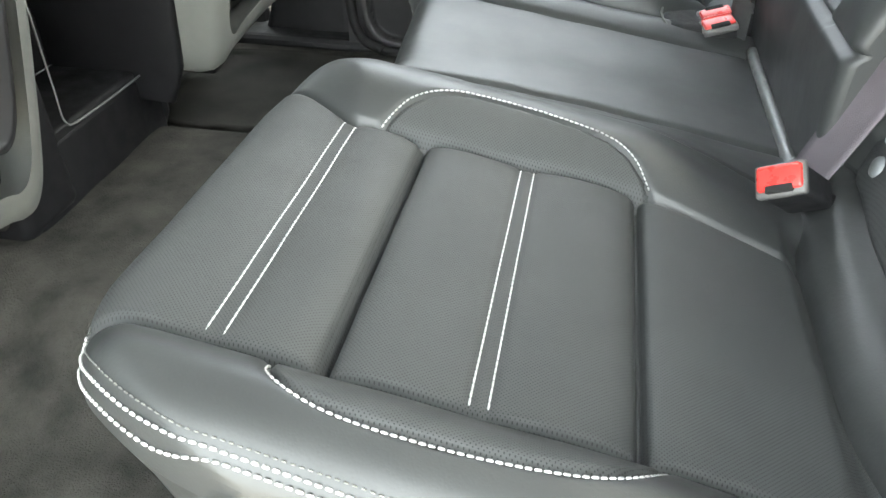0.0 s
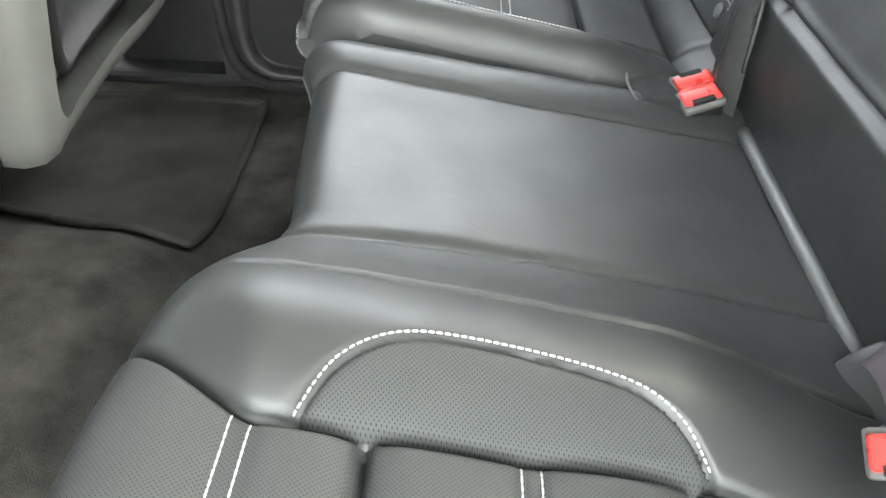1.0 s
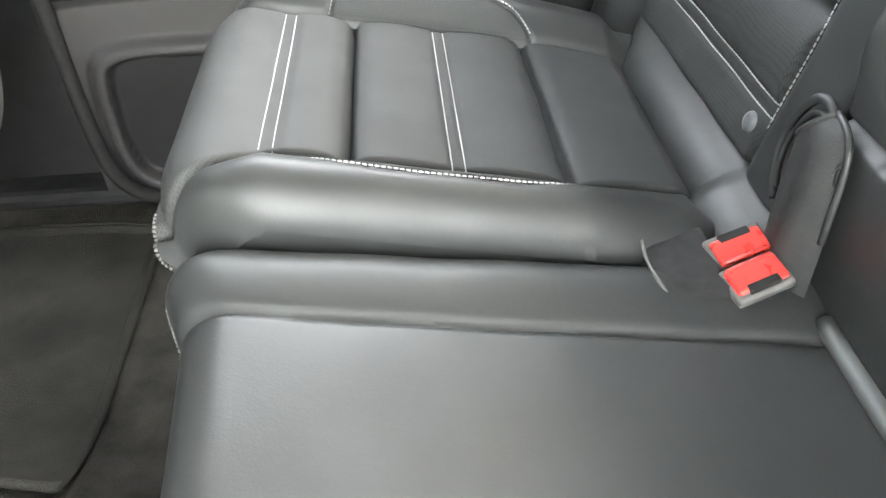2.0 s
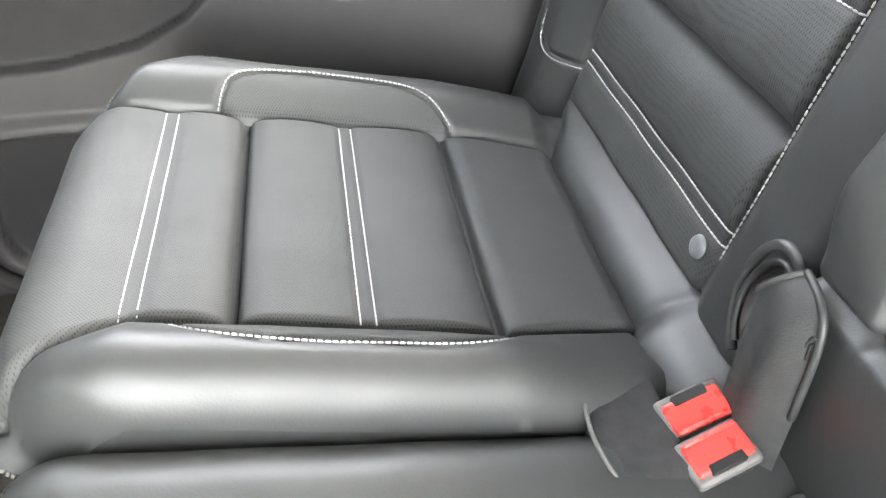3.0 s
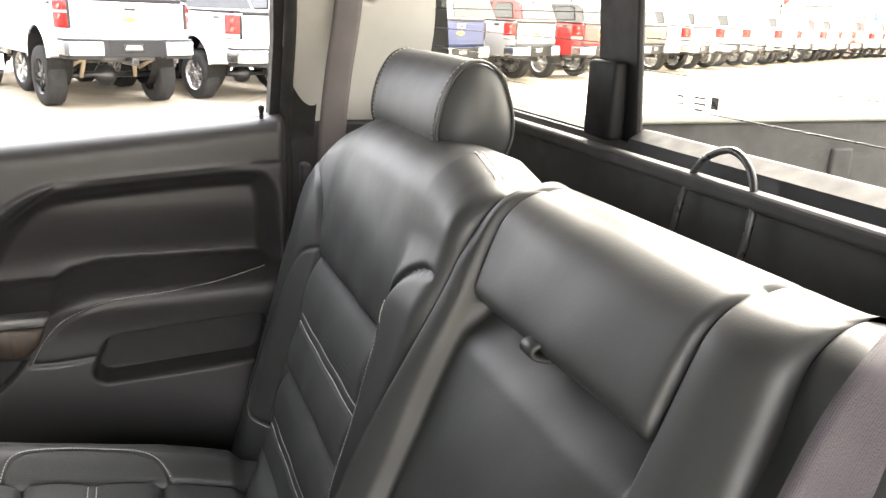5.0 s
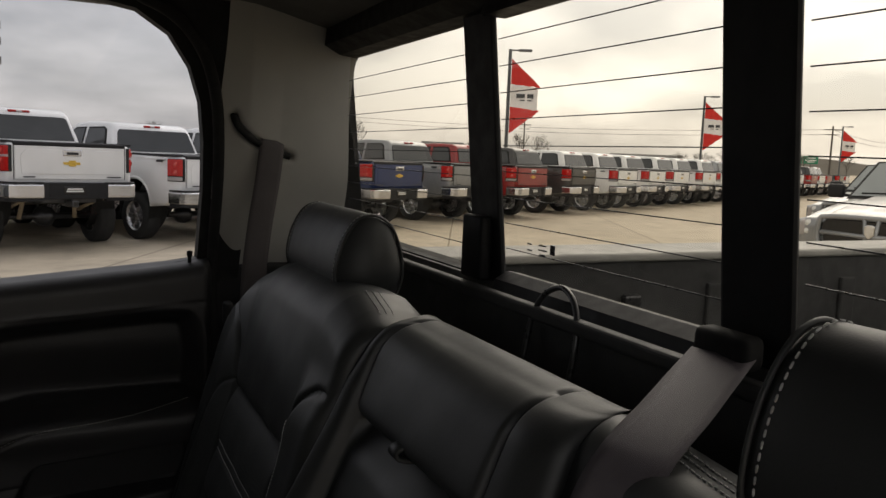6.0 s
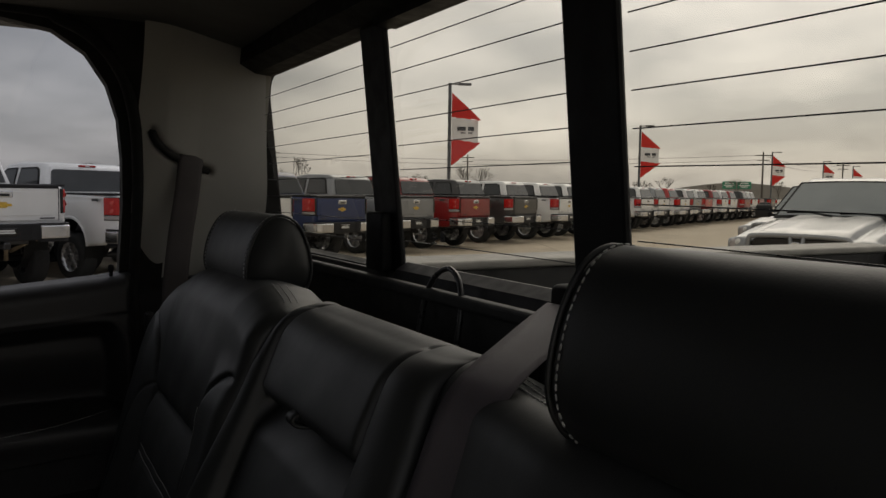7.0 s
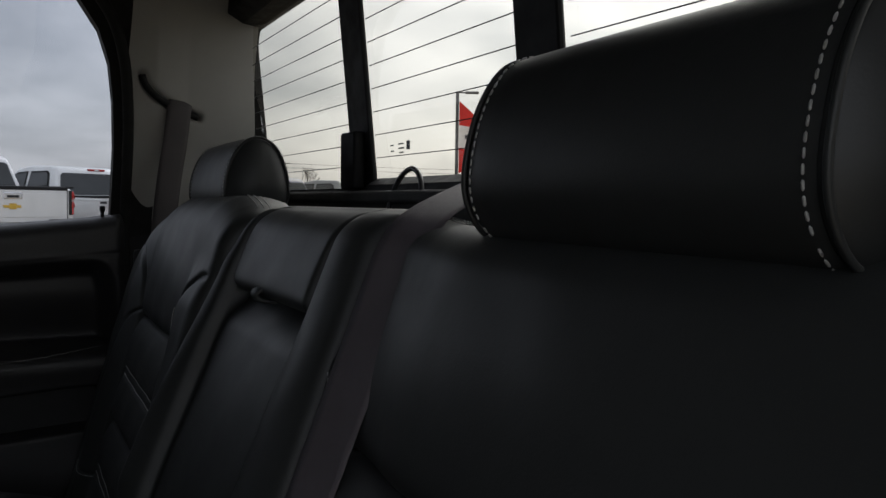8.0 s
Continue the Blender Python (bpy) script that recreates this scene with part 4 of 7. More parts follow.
# the bench's own buckle lies on its side, its face turned to the doorway
face = Vector((-0.60, -0.58, 0.55)).normalized()
across = Vector((-0.993, -0.115, 0.0)).normalized()
across = (across - face * across.dot(face)).normalized()
turn = Matrix((across, face.cross(across), face)).transposed().to_4x4()
build_buckle((0.362, 0.362, 0.368), 0, 0, 0, "red-topped black belt buckle tucked beside the bench bolster", Matrix.Translation((0.362, 0.362, 0.363)) @ turn @ Matrix.Scale(0.9, 4))
build_buckle((0.366, 0.874, 0.327), 14, -14, 10, "red-topped black belt buckle standing in the seat gap")
build_buckle((0.367, 0.842, 0.325), -10, 14, 192, "red-topped black belt buckle leaning by its twin")

# centre belt: from its guide behind the back, over the top, down to the seat gap
belt_mid = thing("seat_belt", "dark grey woven seat belt hanging over the bench back", "seat belt", (0.56, 0.33, 0.86), "seat belts")
taut = [(0.410 + 0.183 * q, 0.446 - 0.019 * q, 0.333 + 0.486 * q) for q in (0.96, 0.85, 0.70, 0.55, 0.40, 0.25, 0.12, 0.0, -0.10)]
belt_strip("webbing", [(0.745, 0.489, 0.878), (0.70, 0.466, 0.866), (0.655, 0.444, 0.852), (0.622, 0.432, 0.839), (0.603, 0.427, 0.826)] + taut, 0.054, ((-0.5, 0.85, 0), (-0.2, 1, 0)), belt_mid)
part("belt_guide", rbox((0.742, 0.464, 0.866), (0.768, 0.525, 0.896), 0.008, 3), RUBBER, belt_mid, "black plastic belt guide", True)

belt_far = thing("seat_belt", "dark brown-grey woven seat belt hanging from the pillar slot", "seat belt", (0.60, 1.50, 0.80), "seat belts")
belt_strip("webbing", [(0.612, 1.535, 1.052), (0.606, 1.523, 1.03), (0.598, 1.520, 0.97), (0.584, 1.520, 0.88), (0.572, 1.512, 0.78), (0.566, 1.50, 0.66), (0.56, 1.49, 0.55)], 0.050, ((0.9, 0.1, -0.42), (1, 0.2, 0)), belt_far, DARK_WEBBING)
part("anchor_knob", rbox((0.512, 1.485, 0.70), (0.530, 1.51, 0.745), 0.006, 2), PLASTIC, belt_far, "small black plastic anchor", True)

# light caught by the back foot's leather edge, added as a pale grey roll
strip = thing("lit_foot_edge", "pale grey roll in the seat gap, standing in for light on the leather edge", "trim", (0.41, 0.65, 0.29))
line = smooth_curve([(0.420, 0.352, 0.286), (0.419, 0.40, 0.288), (0.416, 0.455, 0.289), (0.413, 0.53, 0.294), (0.412, 0.66, 0.297), (0.412, 0.818, 0.298)], 8)
rod("pipe", line, [0.0165 - 0.009 * float(sm(0.36, 0.56, p[1])) for p in line], grained("foot_glint_grey", (0.075, 0.079, 0.077), (0.10, 0.104, 0.102), 0.42, 20, 600, 0.0002, 0.1), strip, "", 14)

# stitched pocket flap by the twin buckles
flap = thing("buckle_pocket", "black cloth buckle pocket with stitched rim in the seat gap", "seat pocket", (0.33, 0.88, 0.30))
part("pocket_cloth", prism([(0.302, 0.834), (0.296, 0.868), (0.300, 0.906), (0.352, 0.912), (0.352, 0.834)], "z", 0.262, 0.322, 0.008, 3), grained("pocket_cloth", (0.009, 0.009, 0.0095), (0.014, 0.014, 0.0145), 0.9, 20, 900, 0.0008, 0.5), flap, "", True)
part("pocket_base", rbox((0.340, 0.818, 0.24), (0.402, 0.912, 0.300), 0.006, 2), RUBBER, flap, "", True)
rod("pocket_rim", smooth_curve([(0.318, 0.832, 0.300), (0.301, 0.838, 0.321), (0.295, 0.868, 0.326), (0.299, 0.902, 0.326)], 6), 0.0016, GREY_LEATHER, flap)

# cloth boot over the seat hinge, between the single seat back and the middle back
boot = thing("hinge_cover", "black cloth hinge boot with a rolled rim beside the buckles", "hinge cover", (0.42, 0.87, 0.29))


def build_boot(ob):
    """A draped flap over the hinge, ribbed webbing coming out of a piped slot above it."""
    left = smooth_curve([(0.402, 0.896, 0.404), (0.396, 0.889, 0.382), (0.391, 0.884, 0.355), (0.388, 0.880, 0.320), (0.388, 0.878, 0.280)], 6)
    right = smooth_curve([(0.411, 0.876, 0.434), (0.407, 0.853, 0.431), (0.404, 0.840, 0.416), (0.402, 0.836, 0.370), (0.402, 0.836, 0.280)], 6)
    vs, fs = [], []
    n = 13
    for i, (a, b) in enumerate(zip(left, right)):
        for j in range(n):
            u = j / (n - 1)
            p = a + (b - a) * u
            fold = 0.0022 * math.sin(u * 9 + i * 0.12) * min(i / 8, 1)
            vs.append((p[0] - 0.011 * math.sin(u * math.pi) ** 0.7 - fold, p[1], p[2]))
    for i in range(len(left) - 1):
        for j in range(n - 1):
            fs.append((i * n + j, i * n + j + 1, (i + 1) * n + j + 1, (i + 1) * n + j))
    sheet("boot_cloth", vs, fs, BOOT_CLOTH, ob, "soft black draped flap")
    rod("boot_hem", [vs[j] for j in range(n)], 0.0022, BOOT_CLOTH, ob, "", 6)
    rod("boot_edge", right[:20], 0.0026, LEATHER, ob, "", 6)
    rim = smooth_curve([(0.396, 0.898, 0.352), (0.398, 0.910, 0.364), (0.404, 0.922, 0.386), (0.411, 0.921, 0.410), (0.415, 0.911, 0.426), (0.416, 0.897, 0.430), (0.415, 0.884, 0.425)], 7)
    rod("boot_rim", rim, 0.0038, LEATHER, ob, "rolled leather rim", 8)
    rod("inner_rim", [(p[0] - 0.001, 0.893 + (p[1] - 0.893) * 0.74, 0.392 + (p[2] - 0.392) * 0.74) for p in rim], 0.0028, LEATHER, ob, "", 6)
    # ribbed webbing inside the slot
    vs, fs = [], []
    m = 15
    for i, p in enumerate(rim):
        for j in range(m):
            k = 0.70 - 0.55 * j / (m - 1)
            vs.append((p[0] + 0.001 + (0.0012 if j % 2 else 0.0), 0.893 + (p[1] - 0.893) * k, 0.392 + (p[2] - 0.392) * k))
    for i in range(len(rim) - 1):
        for j in range(m - 1):
            fs.append((i * m + j, i * m + j + 1, (i + 1) * m + j + 1, (i + 1) * m + j))
    sheet("slot_webbing", vs, fs, DARK_WEBBING, ob, "ribbed dark elastic webbing", False)
    rod("slot_rim", smooth_curve([(0.4005, 0.8425, 0.398), (0.3995, 0.8440, 0.406), (0.4010, 0.8425, 0.416), (0.4030, 0.8395, 0.414), (0.4035, 0.8385, 0.403)], 4, True), 0.0012, LEATHER, ob, "", 6, True)
    part("slit", rbox((0.3995, 0.8400, 0.400), (0.4035, 0.8425, 0.413), 0.0008, 1), RUBBER, ob, "small dark slit")


BOOT_CLOTH = grained("boot_cloth", (0.014, 0.0145, 0.0145), (0.020, 0.0205, 0.0205), 0.7, 20, 900, 0.0008, 0.5)
build_boot(boot)

# wire release loop behind the middle back
loop = thing("wire_loop", "bent black steel wire loop standing behind the bench", "seat release", (0.70, 0.72, 0.72))
rod("wire", smooth_curve([(0.725, 0.786, 0.68), (0.735, 0.788, 0.78), (0.745, 0.788, 0.842), (0.752, 0.774, 0.876), (0.755, 0.742, 0.890), (0.752, 0.712, 0.876), (0.745, 0.696, 0.842), (0.735, 0.694, 0.78), (0.725, 0.694, 0.68)], 8), 0.0036, STEEL, loop, "", 10)


# ---- cabin shell ----
def floor_z(x, y):
    hump = 0.085 * sm(0.38, 0.20, np.abs(y - YC)) * sm(-0.12, -0.36, x)
    return hump + 0.0025 * np.sin(x * 31 + y * 13) * np.sin(y * 27 - x * 9)


def build_floor():
    x, y = np.linspace(-1.75, 0.80, 150), np.linspace(-0.33, 1.63, 130)
    X, Y = np.meshgrid(x, y, indexing="ij")
    Z = floor_z(X, Y)
    n, m = X.shape
    idx = np.arange(n * m).reshape(n, m)
    top = np.stack([X, Y, Z], -1).reshape(-1, 3)
    fs = np.stack([idx[:-1, :-1], idx[1:, :-1], idx[1:, 1:], idx[:-1, 1:]], -1).reshape(-1, 4)
    ob = sheet("floor", top, fs, CARPET, None, "dark grey-brown cut-pile carpet over the cabin floor", kind="structure")
    tagged(ob, category="floor")
    pan = part("floor_pan", rbox((-1.8, -0.36, -0.09), (0.84, 1.66, -0.02), 0.01), PLASTIC)
    tagged(pan, "black plastic floor pan under the carpet", "floor", kind="structure")


build_floor()


def build_mat():
    """A pile mat with a raised bound rim."""
    ob = thing("floor_mat", "dark worn pile floor mat with a bound rim", "floor mat", (-0.42, 1.14, 0.0))
    out = smooth_curve([(-0.245, 1.36), (-0.240, 1.15), (-0.242, 0.945), (-0.262, 0.918), (-0.34, 0.925), (-0.44, 0.960), (-0.475, 0.995), (-0.56, 1.02), (-0.62, 1.05), (-0.635, 1.10), (-0.632, 1.30), (-0.60, 1.385), (-0.42, 1.40), (-0.27, 1.388)], 6, True)
    c = np.mean(np.array(out), 0)
    vs, fs = [], []
    rings = ((1.0, 0.004), (1.0, 0.012), (0.985, 0.016), (0.965, 0.015), (0.95, 0.010), (0.93, 0.0095), (0.7, 0.0105), (0.4, 0.0095), (0.1, 0.010))
    n = len(out)
    for k, h in rings:
        for p in out:
            q = c + (p - c) * k
            vs.append((q[0], q[1], max(h + float(floor_z(q[0], q[1])), h)))
    for a in range(len(rings) - 1):
        for i in range(n):
            fs.append((a * n + i, a * n + (i + 1) % n, (a + 1) * n + (i + 1) % n, (a + 1) * n + i))
    fs.append(tuple(range((len(rings) - 1) * n, len(rings) * n)))
    sheet("mat_surface", vs, fs, MAT_PILE, ob)
    rod("mat_binding", [(p[0], p[1], 0.012 + max(float(floor_z(p[0], p[1])), 0)) for p in out], 0.006, MAT_PILE, ob, "", 6, True)


build_mat()


# ---- far door: y over (x, z) ----
def sill_z(x):
    return np.interp(x, [-0.40, 0.05, 0.31, 0.44, 0.52], [0.745, 0.769, 0.793, 0.805, 0.817])


SCOOP = [tuple(p) for p in smooth_curve([(-0.060, 0.44), (-0.045, 0.50), (-0.026, 0.548), (0.0, 0.595), (0.034, 0.645), (0.078, 0.682), (0.14, 0.702), (0.30, 0.716), (0.43, 0.722), (0.470, 0.706), (0.486, 0.66), (0.490, 0.58), (0.492, 0.44)], 6)]
POCKET = [tuple(p) for p in smooth_curve([(0.160, 0.402), (0.172, 0.384), (0.21, 0.380), (0.40, 0.389), (0.44, 0.40), (0.456, 0.45), (0.446, 0.478), (0.40, 0.480), (0.24, 0.470), (0.19, 0.462), (0.170, 0.430)], 5, True)]
LOW_RECESS = [(-0.50, 0.30), (-0.16, 0.315), (-0.06, 0.335), (0.0, 0.365), (0.045, 0.405), (0.072, 0.440), (-0.50, 0.442)]
SPEAKER = [tuple(p) for p in smooth_curve([(-0.290, 0.20), (-0.292, 0.10), (-0.270, 0.045), (-0.20, 0.028), (0.0, 0.028), (0.10, 0.05), (0.12, 0.14), (0.10, 0.215), (0.0, 0.232), (-0.20, 0.236), (-0.268, 0.230)], 5, True)]
ARM_SEAM = [tuple(p) for p in smooth_curve([(0.072, 0.425), (0.094, 0.463), (0.118, 0.492), (0.15, 0.512), (0.20, 0.527), (0.30, 0.534), (0.46, 0.541)], 8)]

PAD_FOOT = [(0.072, 0.428), (0.105, 0.426), (0.168, 0.430)]


def door_y(x, z):
    arm_top = np.interp(x, [-0.5, 0.0, 0.105, 0.13, 0.18, 0.50], [0.500, 0.515, 0.519, 0.534, 0.546, 0.545])
    p = 0.045 + 0.065 * sm(0.006, -0.010, z - arm_top)
    p = p + 0.012 * sm(0.36, 0.20, z) + 0.010 * np.exp(-((z - 0.52) / 0.03) ** 2) * sm(0.06, 0.14, x)
    hollow = sm(0.003, -0.040, d_area(x, z, SCOOP)) * sm(-0.006, 0.008, z - arm_top)
    p = p - (0.060 + 0.035 * sm(0.66, 0.54, z)) * hollow + 0.004 * np.exp(-((d_area(x, z, SCOOP) - 0.006) / 0.005) ** 2) * (z > 0.53)
    p = p - 0.045 * sm(0.001, -0.010, d_area(x, z, POCKET))
    p = p - 0.020 * sm(0.001, -0.007, d_area(x, z, LOW_RECESS))
    sp = d_area(x, z, SPEAKER)
    p = p + 0.010 * sm(0.03, 0.012, sp) - 0.022 * sm(0.004, -0.006, sp)
    p = p + groove(d_line(x, z, ARM_SEAM), 0.003, 0.003) + groove(d_line(x, z, PAD_FOOT), 0.006, 0.0035)
    p = p + groove(np.abs(z - np.interp(x, [-0.5, 0.04, 0.13, 0.52], [0.60, 0.640, 0.708, 0.736])), 0.004, 0.0035) * sm(0.03, 0.05, x)
    p = p - rounded(sill_z(x) - z, 0.03) - 0.05 * sm(0.488, 0.515, x) * sm(0.55, 0.3, np.abs(z - 0.5))
    return 1.600 - p


def build_door():
    ob = thing("rear_door", "closed rear door with black vinyl panel and wood trim", "car door", (0.1, 1.6, -0.05))
    x = np.arange(-0.345, 0.5051, 0.0034)
    v = np.concatenate([np.arange(0, 0.95, 0.0038), 0.95 + 0.05 * np.sin(np.linspace(0, math.pi / 2, 8))])
    V, X = np.meshgrid(v, x, indexing="ij")
    Z = -0.06 + V * (sill_z(X) + 0.06)
    Y = door_y(X, Z)
    reg = np.full(X.shape, 1)
    reg[d_area(X, Z, POCKET) < -0.008] = 2
    reg[d_area(X, Z, SPEAKER) < 0.0] = 3
    reg[(d_area(X, Z, SCOOP) < -0.004) & (Z > 0.50)] = 4
    reg[d_area(X, Z, LOW_RECESS) < -0.004] = 5
    # the panel's top shelf runs out to the glass
    Y = np.concatenate([Y, np.full((1, X.shape[1]), 1.635)])
    Z = np.concatenate([Z, Z[-1:] + 0.002])
    X = np.concatenate([X, X[-1:]])
    reg = np.concatenate([reg, reg[-1:]])
    panels(np.stack([X, Y, Z], -1), reg, {1: ("door_panel", DOOR_SKIN, ""), 2: ("door_pocket", PLASTIC, "shallow hollow pocket"), 3: ("speaker_grille", PLASTIC, "dark rounded speaker cover"),
                                          4: ("door_scoop", DOOR_SKIN, ""), 5: ("lower_hollow", PLASTIC, "")}, ob)
    A = along(ARM_SEAM, 0.004)
    A[:, 1] += 0.004
    stitches("armrest_stitching", [np.stack([A[:, 0], door_y(A[:, 0], A[:, 1]) - 0.0008, A[:, 1]], 1)], ob, 0.0045, 0.0018, 0.0008)
    # wood and bright trim forward of the armrest
    part("wood_trim", prism([(-0.34, 0.446), (0.070, 0.446), (0.086, 0.462), (0.100, 0.496), (-0.34, 0.496)], "y", 1.478, 1.512, 0.008, 3), WOOD, ob, "glossy dark brown wood veneer", True)
    part("bright_strip", prism([(-0.34, 0.498), (0.098, 0.498), (0.106, 0.514), (-0.34, 0.512)], "y", 1.474, 1.51, 0.004, 3), SATIN_METAL, ob, "satin bright metal strip", True)
    part("switch_plate", prism([(-0.34, 0.515), (-0.02, 0.515), (-0.028, 0.538), (-0.34, 0.538)], "y", 1.500, 1.545, 0.005, 3), SATIN, ob, "", True)
    part("window_switch", rbox((-0.075, 1.492, 0.520), (-0.045, 1.504, 0.533), 0.003, 2), SATIN, ob, "", True)
    part("inner_handle", rbox((-0.16, 1.525, 0.57), (-0.06, 1.552, 0.605), 0.011, 3), CHROME, ob, "bright pull handle", True)
    part("handle_bezel", rbox((-0.20, 1.535, 0.555), (-0.035, 1.560, 0.625), 0.010, 3), SATIN, ob, "", True)
    m = Matrix.Translation((0.463, 1.585, 0.796))
    part("lock_pin", lathe([(0.020, -0.004), (0.019, 0.004), (0.011, 0.007), (0.004, 0.007), (0.0036, 0.022), (0.0055, 0.026), (0.0055, 0.034), (0.0, 0.036)], 14, m=m), SATIN, ob, "small black lock pin", True)
    # door skin outside, and the window frame as one bent ring
    part("outer_skin", rbox((-0.42, 1.66, -0.30), (0.55, 1.70, 0.74), 0.01), PLASTIC, ob, "plain outer skin")
    inner = [(-0.34, 0.715), (0.05, 0.748), (0.31, 0.787), (0.480, 0.812), (0.484, 0.95), (0.481, 1.04), (0.472, 1.115), (0.452, 1.175), (0.415, 1.228), (0.36, 1.262), (0.2, 1.285), (-0.30, 1.270), (-0.345, 1.21)]
    outer = [(-0.44, 0.66), (0.05, 0.70), (0.31, 0.74), (0.560, 0.77), (0.570, 0.95), (0.570, 1.10), (0.57, 1.22), (0.56, 1.29), (0.50, 1.335), (0.36, 1.340), (0.2, 1.340), (-0.34, 1.33), (-0.44, 1.27)]
    lean = lambda z, d: 1.632 - 0.30 * max(z - 0.8, 0) + d
    vs, fs = [], []
    n = len(inner)
    for d in (-0.022, 0.018):
        for ring in (inner, outer):
            vs += [(p[0], lean(p[1], d), p[1]) for p in ring]
    for i in range(n):
        j = (i + 1) % n
        fs += [(i, j, n + j, n + i), (2 * n + i, 3 * n + i, 3 * n + j, 2 * n + j), (i, 2 * n + i, 2 * n + j, j), (n + i, n + j, 3 * n + j, 3 * n + i)]
    sheet("window_frame", vs, fs, RUBBER, ob, "black rubber-sealed window frame", False)
    vs = [(p[0], lean(p[1], 0.006), p[1]) for p in inner]
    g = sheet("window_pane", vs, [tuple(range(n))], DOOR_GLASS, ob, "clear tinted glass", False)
    return ob


build_door()


# ---- pillars, roof and rear wall ----
def pillar_y(z):
    return 1.618 - 0.36 * (z - 0.80)


def build_pillar(side):
    """Rear pillar trim with the belt slot; side 1 by the closed door, -1 by the open doorway."""
    put = lambda y: y if side > 0 else 2 * YC - y
    x = np.linspace(0.500, 0.772, 70)
    z = np.linspace(0.80, 1.30, 118)
    Z, X = np.meshgrid(z, x, indexing="ij")
    X = X + 0.012 * sm(1.0, 1.26, Z) * (0.80 - X) / 0.3
    Y = pillar_y(Z) - 0.012 * np.sin(np.clip((X - 0.505) / 0.12, 0, 1) * math.pi) * sm(1.3, 0.9, Z)
    line = smooth_curve([(0.532, 1.094), (0.543, 1.072), (0.572, 1.048), (0.612, 1.032), (0.648, 1.020)], 6)
    slot = d_line(X, Z, line)
    Y = Y + 0.022 * np.exp(-(slot / 0.007) ** 2)
    Y = Y + 0.28 * np.maximum(X - 0.56, 0) * sm(0.95, 1.15, Z) - 0.02 * sm(0.77, 0.80, X) ** 2
    reg = np.full(X.shape, 1)
    P = np.stack([X, put(Y), Z], -1)
    ob = thing("pillar_trim", "pale grey moulded rear pillar trim with belt slot" if side > 0 else "pale grey moulded rear pillar trim by the open doorway", "pillar trim", (0.6, put(1.6), 0.8))
    panels(P, reg, {1: ("pillar_cover", PILLAR, "")}, ob)
    rod("belt_slot", [(p[0], put(pillar_y(p[1]) - 0.012 * math.sin(min(max((p[0] - 0.505) / 0.12, 0), 1) * math.pi) + 0.28 * max(p[0] - 0.56, 0) * float(sm(0.95, 1.15, p[1])) + 0.003), p[1]) for p in line], 0.0065, RUBBER, ob, "dark curved belt slot", 8)
    low = [(0.505, 0.25), (0.80, 0.25), (0.80, 0.798), (0.505, 0.798)]
    part("lower_cover", prism([(p[0], p[1]) for p in low], "y", put(1.612), put(1.64), 0.006), PLASTIC, ob, "black lower cover")
    rod("door_seal", smooth_curve([(0.508, put(1.60), 0.30), (0.508, put(1.602), 0.70), (0.508, put(1.598), 0.82), (0.510, put(1.556), 0.95), (0.507, put(1.525), 1.04), (0.498, put(1.498), 1.12), (0.476, put(1.476), 1.19), (0.435, put(1.462), 1.244), (0.375, put(1.454), 1.276), (0.28, put(1.45), 1.290), (-0.30, put(1.45), 1.282)], 6), 0.011, RUBBER, ob, "black rubber door seal", 10)
    part("body_side", rbox((0.50, put(1.66) if side > 0 else put(1.72), -0.3), (0.83, put(1.72) if side > 0 else put(1.66), 1.0), 0.01), PLASTIC, ob, "plain body side")
    return ob


build_pillar(1)
build_pillar(-1)


def build_ceiling():
    x, y = np.linspace(-1.42, 0.775, 90), np.linspace(-0.24, 1.54, 90)
    X, Y = np.meshgrid(x, y, indexing="ij")
    Z = 1.296 - 0.006 * sm(0.35, 0.85, np.abs(Y - YC)) - 0.030 * sm(0.50, 0.775, X) - 0.02 * sm(-0.6, -1.2, X)
    n, m = X.shape
    idx = np.arange(n * m).reshape(n, m)
    fs = np.stack([idx[:-1, :-1], idx[:-1, 1:], idx[1:, 1:], idx[1:, :-1]], -1).reshape(-1, 4)
    ob = sheet("ceiling", np.stack([X, Y, Z], -1).reshape(-1, 3), fs, HEADLINER, None, "pale grey cloth headliner under the roof", kind="structure")
    tagged(ob, category="ceiling")
    r = part("roof_panel", rbox((-1.45, -0.30, 1.302), (0.83, 1.60, 1.34), 0.015), PLASTIC)
    tagged(r, "roof panel above the headliner", "roof", kind="structure")
    for nm, a, b in (("roof_rail", 1.50, 1.66), ("roof_rail", -0.36, -0.20)):
        k = part(nm, rbox((-1.45, a, 1.288), (0.83, b, 1.34), 0.02, 2), PLASTIC)
        tagged(k, "black roof rail over the door opening", "roof rail", kind="structure")


build_ceiling()


def win_x(z):
    return 0.790 - 0.10 * (z - 0.885)


